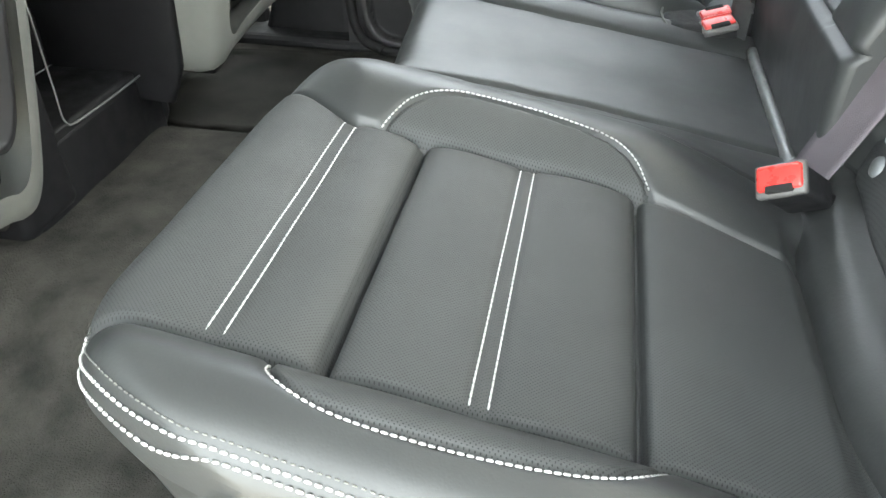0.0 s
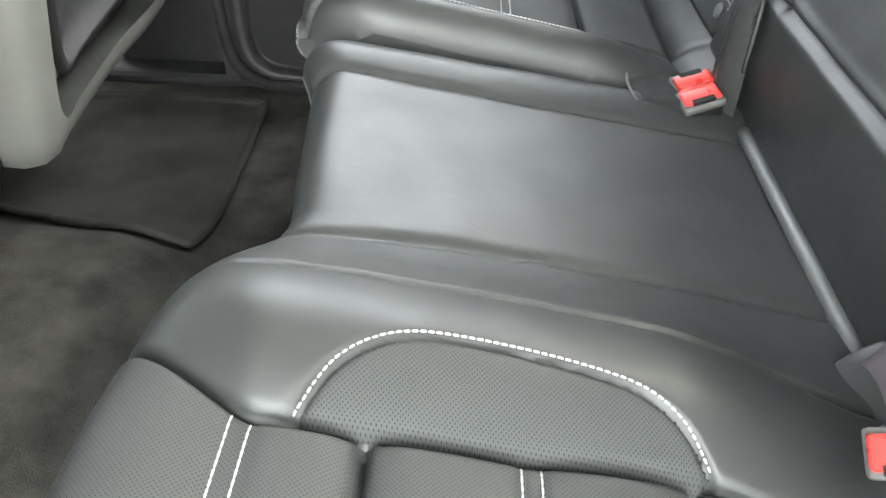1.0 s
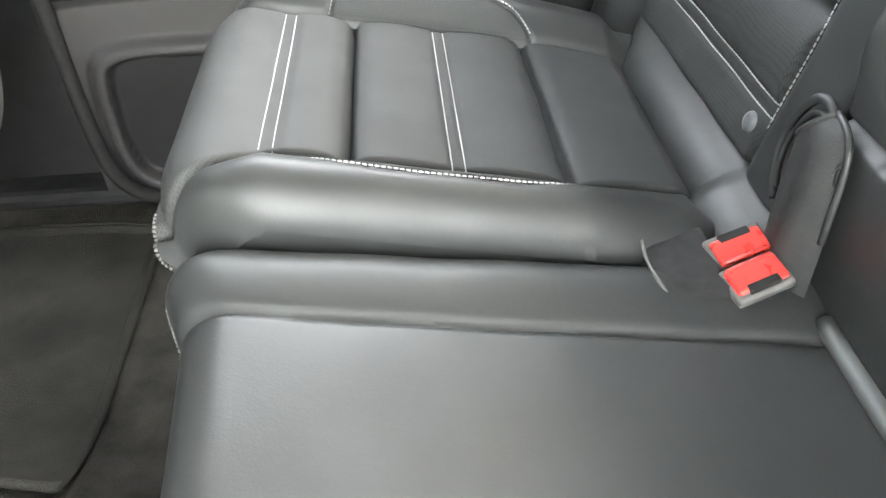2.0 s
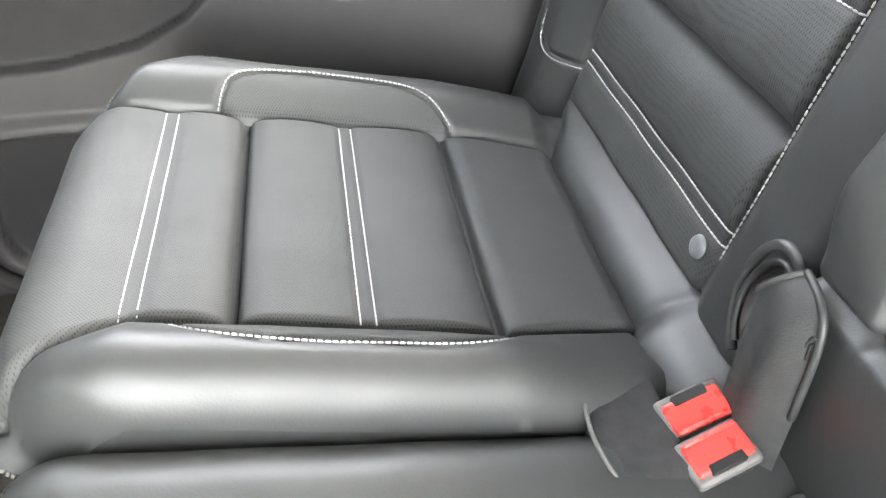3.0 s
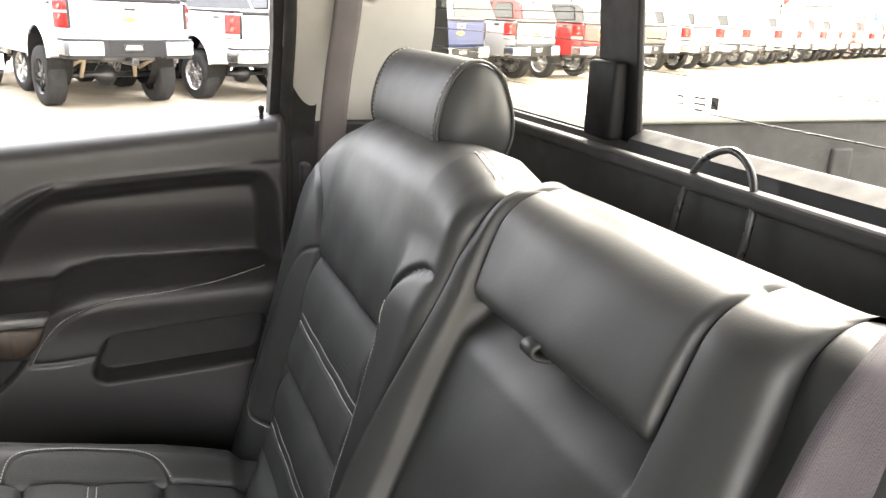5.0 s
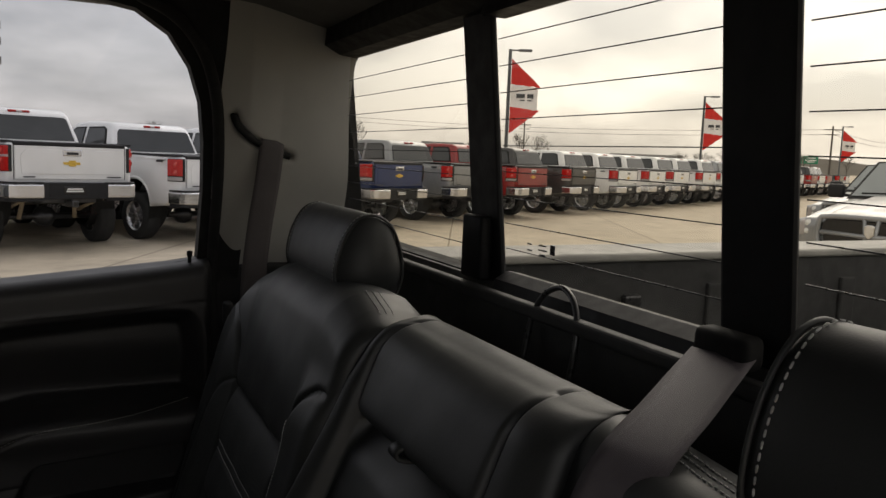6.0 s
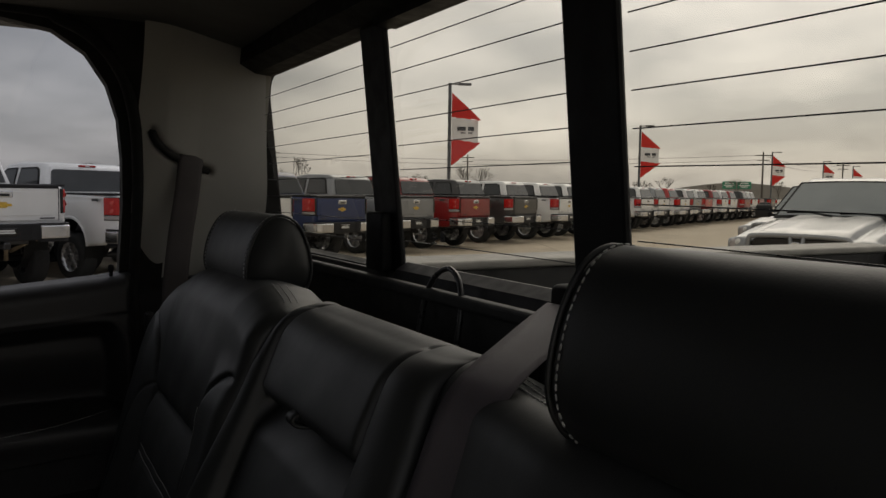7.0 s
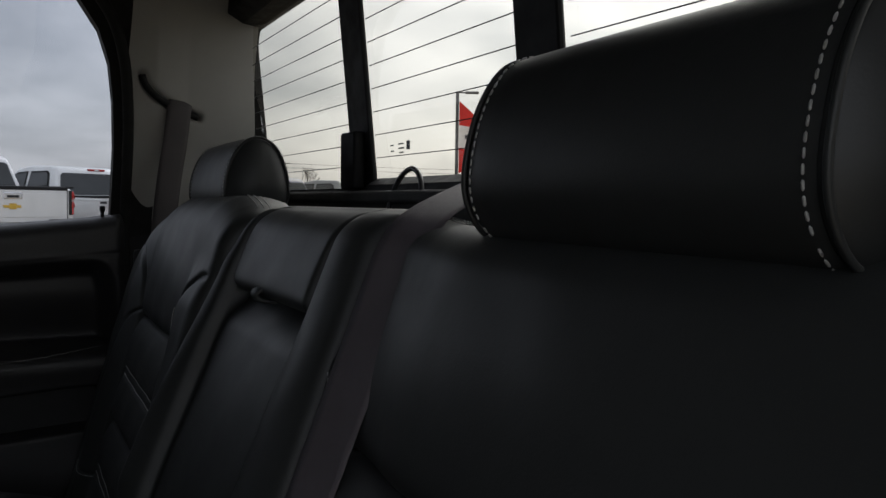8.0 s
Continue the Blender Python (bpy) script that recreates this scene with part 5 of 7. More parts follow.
def build_rear_window():
    """Three-pane rear window: black ceramic border, two upright bars, sliding middle pane and fine heater wires."""
    ob = thing("window_1", "tinted three-pane sliding rear window with heater wires", "window", (0.79, YC, 0.87), kind="structure")
    y0, y1, zb, zt = -0.29, 1.59, 0.868, 1.226
    r = 0.055
    ring = []
    for cy, cz, a0 in ((y1 - r, zt - r, 0), (y0 + r, zt - r, 90), (y0 + 0.02, zb + 0.02, 180), (y1 - 0.02, zb + 0.02, 270)):
        rr = r if a0 < 180 else 0.02
        ring += [(cy + rr * math.cos(radians(a0 + k * 15)), cz + rr * math.sin(radians(a0 + k * 15))) for k in range(7)]
    big = [(min(max(YC + (p[0] - YC) * 1.12, -0.34), 1.64), 1.045 + (p[1] - 1.045) * 1.42) for p in ring]
    vs, fs = [], []
    n = len(ring)
    for d in (-0.012, 0.03):
        for rg in (ring, big):
            vs += [(win_x(p[1]) + d, p[0], p[1]) for p in rg]
    for i in range(n):
        j = (i + 1) % n
        fs += [(i, n + i, n + j, j), (2 * n + i, 2 * n + j, 3 * n + j, 3 * n + i), (i, j, 2 * n + j, 2 * n + i), (n + i, 3 * n + i, 3 * n + j, n + j)]
    sheet("window_border", vs, fs, RUBBER, ob, "black sealed window border", False)
    for a, b in ((0.924, 1.006), (0.452, 0.530)):
        pts = [(win_x(z) - 0.010, z) for z in (zb - 0.005, zt)] + [(win_x(z) - 0.001, z) for z in (zt, zb - 0.005)]
        part("window_bar", prism(pts, "y", a, b, 0.004, 2), PLASTIC, ob, "black upright window bar")
    part("slider_rail", prism([(win_x(zb) - 0.026, zb - 0.008), (win_x(zb) + 0.01, zb - 0.008), (win_x(zb) + 0.01, zb + 0.012), (win_x(zb) - 0.004, zb + 0.014), (win_x(zb) - 0.022, zb + 0.004)], "y", 0.530, 0.924, 0.003, 2), PLASTIC, ob, "black lower slider rail")
    part("slider_rail", prism([(win_x(zt) - 0.026, zt - 0.014), (win_x(zt) + 0.01, zt - 0.014), (win_x(zt) + 0.01, zt + 0.01), (win_x(zt) - 0.022, zt + 0.01)], "y", 0.530, 0.924, 0.003, 2), PLASTIC, ob, "black upper slider rail")
    part("latch", rbox((0.756, 0.942, 0.866), (0.776, 1.000, 0.954), 0.005, 3), SATIN, ob, "black slider latch", True)
    for a, b, lay, fall, tilt in ((1.006, y1, 0.0, 0.009, 0.0), (0.530, 0.924, -0.004, 0.0, 0.0), (y0, 0.452, 0.0, 0.006, 0.011)):
        vs = [(win_x(z) + 0.004 + lay, yy, z) for yy, z in ((a - 0.02, zb), (b + 0.02, zb), (b + 0.02, zt), (a - 0.02, zt))]
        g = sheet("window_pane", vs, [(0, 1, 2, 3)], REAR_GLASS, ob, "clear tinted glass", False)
        g.visible_shadow = False
        for i in range(9):
            z = 0.913 + 0.0341 * i - fall
            rod("heater_wire", [(win_x(z) + lay + 0.0025, y, z - tilt * max(0.452 - y, 0.0)) for y in (a + 0.002, (a + b) / 2, b - 0.002)], 0.0008, STEEL, ob, "", 4)
    # unreadable maker's marks on the middle pane
    for k, (yy, zz, w, h) in enumerate(((0.800, 0.925, 0.010, 0.012), (0.822, 0.928, 0.016, 0.002), (0.822, 0.922, 0.018, 0.002), (0.823, 0.916, 0.013, 0.002), (0.852, 0.927, 0.010, 0.002), (0.852, 0.919, 0.010, 0.002))):
        x = win_x(zz) - 0.0085
        part("pane_mark", rbox((x, yy - w / 2, zz - h / 2), (x + 0.0006, yy + w / 2, zz + h / 2), 0), STEEL, ob)


build_rear_window()


def build_rear_wall():
    w = part("wall_rear", prism([(0.755, -0.05), (0.755, 0.850), (0.768, 0.856), (0.772, 0.866), (0.82, 0.866), (0.82, -0.05)], "y", -0.33, 1.63, 0.003, 2), REAR_TRIM)
    tagged(w, "black moulded panel under the rear window", "wall", kind="structure")
    l = part("trim", rbox((0.742, -0.30, 0.845), (0.760, 1.60, 0.862), 0.005, 3), REAR_TRIM)
    tagged(l, "narrow black ledge along the rear panel", "trim", kind="structure")
    h = part("header_trim", prism([(0.700, 1.236), (0.735, 1.222), (0.775, 1.220), (0.80, 1.232), (0.80, 1.285), (0.70, 1.285)], "y", -0.33, 1.63, 0.004, 2), RUBBER)
    tagged(h, "dark header trim above the rear window", "trim", kind="structure")


build_rear_wall()


def build_sides():
    """B-pillars, sills, front doors, dash and windscreen frame: plain closing pieces of the cabin."""
    for side in (1, -1):
        put = lambda y: y if side > 0 else 2 * YC - y
        lo, hi = sorted((put(1.53), put(1.64)))
        b = part("pillar_b", prism([(-0.352, -0.05), (-0.352, 1.29), (-0.46, 1.29), (-0.50, 0.30), (-0.56, 0.06), (-0.60, -0.05)], "y", lo, hi, 0.02, 3), PLASTIC)
        tagged(b, "black lower pillar trim between the doors", "pillar trim", kind="structure")
        lo, hi = sorted((put(1.47), put(1.66)))
        k = part("sill", rbox((-1.7, lo, -0.08), (0.52, hi, 0.022), 0.018, 3), PLASTIC)
        tagged(k, "black plastic door sill plate", "sill", kind="structure")
        lo, hi = sorted((put(1.56), put(1.64)))
        d = part("wall_front_door", rbox((-1.7, lo, -0.05), (-0.58, hi, 0.72), 0.02), PLASTIC)
        tagged(d, "plain dark front door panel", "wall", kind="structure")
    rod("seal", smooth_curve([(-0.345, 1.478, 0.62), (-0.342, 1.476, 0.30), (-0.336, 1.474, 0.12), (-0.318, 1.470, 0.045), (-0.27, 1.466, 0.012), (-0.18, 1.464, 0.006), (0.45, 1.464, 0.006)], 8), 0.012, RUBBER, tagged(thing("door_seal", "black rubber seal round the door opening", "door seal", (-0.3, 1.47, 0.1)), kind="structure"), "", 10)
    # windscreen and front side glass: out of view, darkened to hold back light
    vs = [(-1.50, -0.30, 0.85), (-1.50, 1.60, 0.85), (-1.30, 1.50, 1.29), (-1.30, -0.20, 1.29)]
    w = tagged(sheet("window_2", vs, [(0, 1, 2, 3)], DIM_FRONT_GLASS, None, "unseen windscreen above the dashboard, darkened to dim the cabin", False, "structure"), category="window")
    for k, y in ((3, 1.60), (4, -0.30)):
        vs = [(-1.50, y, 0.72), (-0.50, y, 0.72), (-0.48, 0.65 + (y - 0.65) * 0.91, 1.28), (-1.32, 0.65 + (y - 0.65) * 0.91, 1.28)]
        tagged(sheet("window_%d" % k, vs, [(0, 1, 2, 3)], DIM_FRONT_GLASS, None, "tinted front side window", False, "structure"), category="window")
    # the rear door through which one looks in, swung wide open
    m = Matrix.Translation((-0.40, -0.40, 0)) @ Matrix.Rotation(radians(-100), 4, "Z")
    d = part("door_1", rbox((0.0, -0.06, -0.28), (0.92, 0.06, 0.74), 0.03, 2, m), DOOR_SKIN)
    tagged(d, "black vinyl rear door standing open", "car door", kind="structure")
    bm = bmesh.new()
    for lo, hi in (((0.0, -0.03, 0.74), (0.06, 0.02, 1.28)), ((0.82, -0.03, 0.74), (0.90, 0.02, 1.28)), ((0.0, -0.03, 1.24), (0.90, 0.02, 1.32))):
        rbox(lo, hi, 0.01, 2, m, bm)
    part("window_frame", bm, RUBBER, d, "black window frame")
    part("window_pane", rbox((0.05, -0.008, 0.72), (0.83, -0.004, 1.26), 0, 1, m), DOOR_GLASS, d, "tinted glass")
    f = part("wall_front", rbox((-1.80, -0.36, -0.05), (-1.45, 1.66, 0.86), 0.05, 3), PLASTIC)
    tagged(f, "plain dark dashboard wall", "wall", kind="structure")


build_sides()


# ---- front seats and console, seen from behind ----
def build_front_seat(side, x0, label, inward=0.0, lift=0.0):
    put = lambda s: YC + side * (s - inward)
    ob = thing("front_seat", label, "car seat", (x0, put(0.53), 0.0), "front seats")
    vs, fs = [], []
    outline = smooth_curve([(0.305, 0.60), (0.308, 0.30), (0.314, 0.150), (0.324, 0.100), (0.345, 0.084), (0.385, 0.096), (0.53, 0.114), (0.70, 0.116), (0.775, 0.14), (0.795, 0.22), (0.80, 0.40), (0.79, 0.75), (0.70, 0.94), (0.53, 0.985), (0.37, 0.94), (0.305, 0.78)], 5, True)
    outline = [p + np.array((0.0, lift)) for p in outline]
    c = np.mean(np.array(outline), 0)
    n = len(outline)
    tilt = lambda z: 0.20 * (0.35 - z)
    rings = ((1.0, -0.07, 1), (1.005, -0.03, 1), (0.99, -0.008, 1), (0.96, 0.004, 1), (0.90, 0.010, 1), (0.84, 0.012, 1))
    for k, dx, _ in rings:
        for p in outline:
            q = c + (p - c) * k
            vs.append((x0 + dx - tilt(q[1]), put(q[0]), q[1]))
    for a in range(len(rings) - 1):
        for i in range(n):
            fs.append((a * n + i, a * n + (i + 1) % n, (a + 1) * n + (i + 1) % n, (a + 1) * n + i))
    fs.append(tuple(range(n)))
    sheet("back_cover", vs, fs, GREY_LEATHER, ob, "grey leather back cover")
    vs, fs = [], []
    for k, dx in ((0.785, 0.010), (0.775, 0.018), (0.745, 0.018), (0.73, 0.006), (0.5, 0.008), (0.1, 0.010)):
        for p in outline:
            q = c + (p - c) * k
            vs.append((x0 + dx - tilt(q[1]), put(q[0]), q[1] + 0.030))
    for a in range(5):
        for i in range(n):
            fs.append((a * n + i, a * n + (i + 1) % n, (a + 1) * n + (i + 1) % n, (a + 1) * n + i))
    fs.append(tuple(range(5 * n, 6 * n)))
    sheet("map_pocket", vs, fs, PLASTIC, ob, "black framed map pocket")
    lo, hi = sorted((put(0.300), put(0.322)))
    part("side_shield", prism([(x0 - 0.50, 0.06 + lift), (x0 - 0.10, 0.04 + lift), (x0 - 0.075, 0.10 + lift), (x0 - 0.06, 0.30 + lift), (x0 - 0.12, 0.36 + lift), (x0 - 0.50, 0.30 + lift)], "y", lo, hi, 0.008, 2), SATIN, ob, "black plastic side shield", True)
    lo, hi = sorted((put(0.33), put(0.74)))
    part("front_cushion", rbox((x0 - 0.62, lo, 0.14 + lift), (x0 - 0.10, hi, 0.33 + lift), 0.06, 4), LEATHER, ob, "black leather cushion", True)
    for s in (0.345, 0.70):
        lo, hi = sorted((put(s - 0.018), put(s + 0.018)))
        part("slide_rail", rbox((x0 - 0.60, lo, -0.01), (x0 - (0.13 if s < 0.5 else 0.34), hi, 0.040), 0.006, 2), PLASTIC, ob, "black slide rail")
        part("rail_bracket", rbox((x0 - 0.30, lo, 0.03), (x0 - 0.22, hi, 0.16 + lift), 0.006, 2), PLASTIC, ob)


build_front_seat(1, -0.335, "grey-backed front seat with black map pocket beyond the console", 0.122, 0.105)
build_front_seat(-1, -0.335, "grey-backed front seat with black map pocket near the open doorway", 0.09, 0.13)


RIM_GREY = grained("pale_rim_plastic", (0.12, 0.12, 0.12), (0.16, 0.16, 0.16), 0.4, 20, 500, 0.0001, 0.1)


def build_console():
    ob = thing("centre_console", "black plastic centre console with open rear bin", "console", (-0.75, 0.70, 0.07))
    x = -0.485
    y0, y1 = 0.515, 0.905
    # side walls, floor and top round the open bin
    part("console_wall", prism([(-1.3, 0.06), (x - 0.01, 0.075), (x, 0.10), (x - 0.015, 0.44), (-1.3, 0.46)], "y", y0, y0 + 0.115, 0.018, 3), SATIN, ob, "", True)
    part("console_wall", prism([(-1.3, 0.06), (x - 0.01, 0.075), (x, 0.10), (x - 0.015, 0.44), (-1.3, 0.46)], "y", y1 - 0.022, y1, 0.010, 3), SATIN, ob, "", True)
    part("console_foot", rbox((-1.29, y0 + 0.02, 0.055), (x - 0.004, y1 - 0.01, 0.185), 0.010, 3), SATIN, ob, "", True)
    part("console_lid", rbox((-1.28, y0 + 0.004, 0.40), (x - 0.006, y1 - 0.004, 0.475), 0.02, 3), LEATHER, ob, "padded black armrest lid", True)
    part("bin_back", rbox((x - 0.20, y0 + 0.10, 0.15), (x - 0.15, y1 - 0.01, 0.42), 0.006, 2), PLASTIC, ob)
    part("bin_floor", rbox((x - 0.19, y0 + 0.10, 0.178), (x - 0.006, y1 - 0.015, 0.196), 0.004, 2), PLASTIC, ob)
    rod("bin_rim", smooth_curve([(x + 0.001, y0 + 0.118, 0.36), (x + 0.003, y0 + 0.118, 0.25), (x + 0.004, y0 + 0.120, 0.204), (x + 0.004, y0 + 0.16, 0.193), (x + 0.004, y1 - 0.05, 0.192), (x + 0.004, y1 - 0.022, 0.200), (x + 0.002, y1 - 0.018, 0.26), (x, y1 - 0.018, 0.36)], 6), 0.0014, RIM_GREY, ob, "thin pale rim")
    rod("shelf_rim", [(x - 0.146, y0 + 0.12, 0.198), (x - 0.146, y1 - 0.028, 0.198), (x - 0.01, y1 - 0.026, 0.197)], 0.0013, RIM_GREY, ob, "thin pale rim")


build_console()

# ---- outside: dealer lot ----
GROUND_Z = -0.60


def build_ground():
    n = 60
    r = np.concatenate([[0], np.geomspace(1.5, 2500, 40)])
    vs, fs = [(0, 0, GROUND_Z)], []
    for k in r[1:]:
        for i in range(n):
            a = 2 * math.pi * i / n
            vs.append((k * math.cos(a), k * math.sin(a), GROUND_Z))
    for i in range(n):
        fs.append((0, 1 + i, 1 + (i + 1) % n))
    for j in range(len(r) - 2):
        for i in range(n):
            a, b = 1 + j * n + i, 1 + j * n + (i + 1) % n
            fs.append((a, a + n, b + n, b))
    ob = sheet("ground", vs, fs, CONCRETE, None, "pale buff concrete car lot with joints", False, "structure")
    tagged(ob, category="ground")


build_ground()

BED_LINER = grained("bed_liner", (0.022, 0.022, 0.023), (0.045, 0.045, 0.045), 0.8, 7, 220, 0.002, 0.6)
RAIL_PAINT = grained("dusty_rail_cap", (0.22, 0.215, 0.20), (0.32, 0.31, 0.285), 0.6, 12, 300, 0.0006, 0.3)


def build_bed():
    """The cargo bed of the truck that the camera sits in."""
    ob = thing("truck_bed", "black lined cargo bed with grey rail caps", "truck bed", (1.9, YC, -0.1))
    for side in (1, -1):
        put = lambda y: y if side > 0 else 2 * YC - y
        lo, hi = sorted((put(1.50), put(1.66)))
        part("bed_wall", rbox((0.90, lo, -0.25), (2.98, hi, 0.805), 0.012, 2), BED_LINER, ob)
        part("rail_cap", rbox((0.88, lo - 0.012, 0.800), (2.99, hi + 0.012, 0.822), 0.008, 3), RAIL_PAINT, ob, "dusty grey plastic rail cap")
        for x in (1.25, 1.75, 2.25, 2.7):
            a, b = sorted((put(1.488), put(1.502)))
            part("wall_rib", rbox((x - 0.03, a, -0.05), (x + 0.03, b, 0.74), 0.006, 2), BED_LINER, ob)
        a, b = sorted((put(1.480), put(1.503)))
        part("tie_down", rbox((1.45, a, 0.66), (1.50, b, 0.72), 0.006, 2), STEEL, ob)
        a, b = sorted((put(1.22), put(1.52)))
        part("wheel_box", rbox((1.55, a, -0.1), (2.45, b, 0.22), 0.05, 3), BED_LINER, ob)
    part("bulkhead", rbox((0.90, -0.2, -0.15), (0.945, 1.5, 0.80), 0.01, 2), BED_LINER, ob)
    part("bed_floor", rbox((0.90, -0.2, -0.17), (2.98, 1.5, -0.09), 0.01, 2), BED_LINER, ob)
    part("tailgate", rbox((2.93, -0.2, -0.10), (2.99, 1.5, 0.80), 0.012, 2), BED_LINER, ob)
    for i in range(12):
        y = -0.10 + i * 0.13
        part("floor_rib", rbox((0.96, y, -0.092), (2.92, y + 0.05, -0.078), 0.004, 1), BED_LINER, ob)


build_bed()

# paints
WHITE = paint("white_paint", (0.81, 0.81, 0.80))
SILVER = paint("silver_paint", (0.27, 0.28, 0.29), 0.45)
RED = paint("red_paint", (0.26, 0.012, 0.012))
BRIGHT_RED = paint("bright_red_paint", (0.45, 0.016, 0.012))
BLUE = paint("blue_paint", (0.005, 0.022, 0.105))
DARK = paint("charcoal_paint", (0.035, 0.034, 0.034), 0.2)
# base lifted from black: some reflected and see-through sky is put into the colour
CAR_GLASS = grained("dark_car_glass", (0.035, 0.038, 0.039), (0.05, 0.053, 0.054), 0.05, 2, 3, 0.0001, 0.0)
LAMP_RED = grained("red_lamp_lens", (0.36, 0.008, 0.008), (0.46, 0.018, 0.014), 0.12, 20, 60, 0.002, 0.3)
LAMP_BOWL = grained("pink_lamp_bowl", (0.50, 0.05, 0.04), (0.58, 0.08, 0.06), 0.10, 20, 60, 0.002, 0.3)
LAMP_GREY = grained("grey_lamp_lens", (0.30, 0.28, 0.27), (0.38, 0.35, 0.34), 0.12, 20, 60, 0.002, 0.2)
LAMP_CLEAR = grained("clear_lamp_lens", (0.6, 0.6, 0.58), (0.7, 0.7, 0.68), 0.12, 20, 60, 0.002, 0.2)
BUFF = grained("buff_primer", (0.36, 0.29, 0.19), (0.44, 0.36, 0.25), 0.8, 6, 60, 0.002, 0.3)
BADGE = grained("gold_badge", (0.65, 0.42, 0.06), (0.7, 0.48, 0.1), 0.3, 20, 60, 0.0005, 0.1, 0.5)
TYRE = grained("tyre_rubber", (0.012, 0.012, 0.012), (0.022, 0.022, 0.021), 0.85, 14, 60, 0.004, 0.5)
ALLOY = grained("alloy_rim", (0.5, 0.5, 0.51), (0.58, 0.58, 0.58), 0.28, 10, 60, 0.0005, 0.1, 0.9)


def wheel(parent, x, y, r, side, label="", rim_mat=None):
    turn = Matrix.Translation((x, y, r)) @ Matrix.Rotation(radians(90), 4, "X")
    w = 0.14
    t = part("tyre", lathe([(r * 0.62, -w), (r * 0.80, -w * 1.02), (r * 0.95, -w * 0.92), (r, -w * 0.70), (r * 0.985, -w * 0.30), (r, -w * 0.2), (r, w * 0.2), (r * 0.985, w * 0.30), (r, w * 0.70), (r * 0.95, w * 0.92), (r * 0.80, w * 1.02), (r * 0.62, w)], 28, m=turn), TYRE, parent, label, True)
    bm = lathe([(r * 0.63, -w * 0.98), (r * 0.58, -w * 0.9), (r * 0.55, -w * 0.2), (r * 0.55, w * 0.2), (r * 0.58, w * 0.9), (r * 0.63, w * 0.98)], 28, m=turn)
    for k in range(6):
        for sgn in (-1, 1):
            mm = turn @ Matrix.Rotation(k * math.pi / 3, 4, "Z")
            rbox((r * 0.06, -r * 0.09, sgn * w * 0.62 - 0.02), (r * 0.60, r * 0.09, sgn * w * 0.62 + 0.02), 0.008, 1, mm, bm)
    lathe([(0.0, -w * 0.85), (r * 0.14, -w * 0.85), (r * 0.17, -w * 0.6), (r * 0.17, w * 0.6), (r * 0.14, w * 0.85), (0.0, w * 0.85)], 14, bm, turn)
    part("rim", bm, rim_mat or ALLOY, t, "spoked black rim" if rim_mat else "spoked alloy rim", True)


def body_slab(pts, y0, y1, tuck, r):
    """Side outline drawn across the width, its upper part drawn in by tuck."""
    bm = bmesh.new()
    n = len(pts)
    zs = [p[1] for p in pts]
    lo, hi = min(zs), max(zs)
    ring = {}
    for tag, y, sg in (("a", y0, 1), ("b", y1, -1)):
        ring[tag] = [bm.verts.new((p[0], y + sg * tuck * (p[1] - lo) / (hi - lo), p[1])) for p in pts]
    fa = bm.faces.new(ring["a"])
    fb = bm.faces.new(ring["b"][::-1])
    rims = list(fa.edges) + list(fb.edges)
    for i in range(n):
        bm.faces.new((ring["a"][i], ring["b"][i], ring["b"][(i + 1) % n], ring["a"][(i + 1) % n]))
    bmesh.ops.recalc_face_normals(bm, faces=bm.faces[:])
    bmesh.ops.bevel(bm, geom=rims, offset=r, segments=3, profile=0.5, affect="EDGES")
    return bm


def taper(bm):
    """Draws the tail of a truck in towards its rounded corners."""
    for v in bm.verts:
        x = v.co.x
        k = 1.0 - 0.030 * float(sm(1.0, 0.1, x)) - 0.085 * max(0.0, 1 - x / 0.20) ** 2
        v.co.y *= k
    return bm


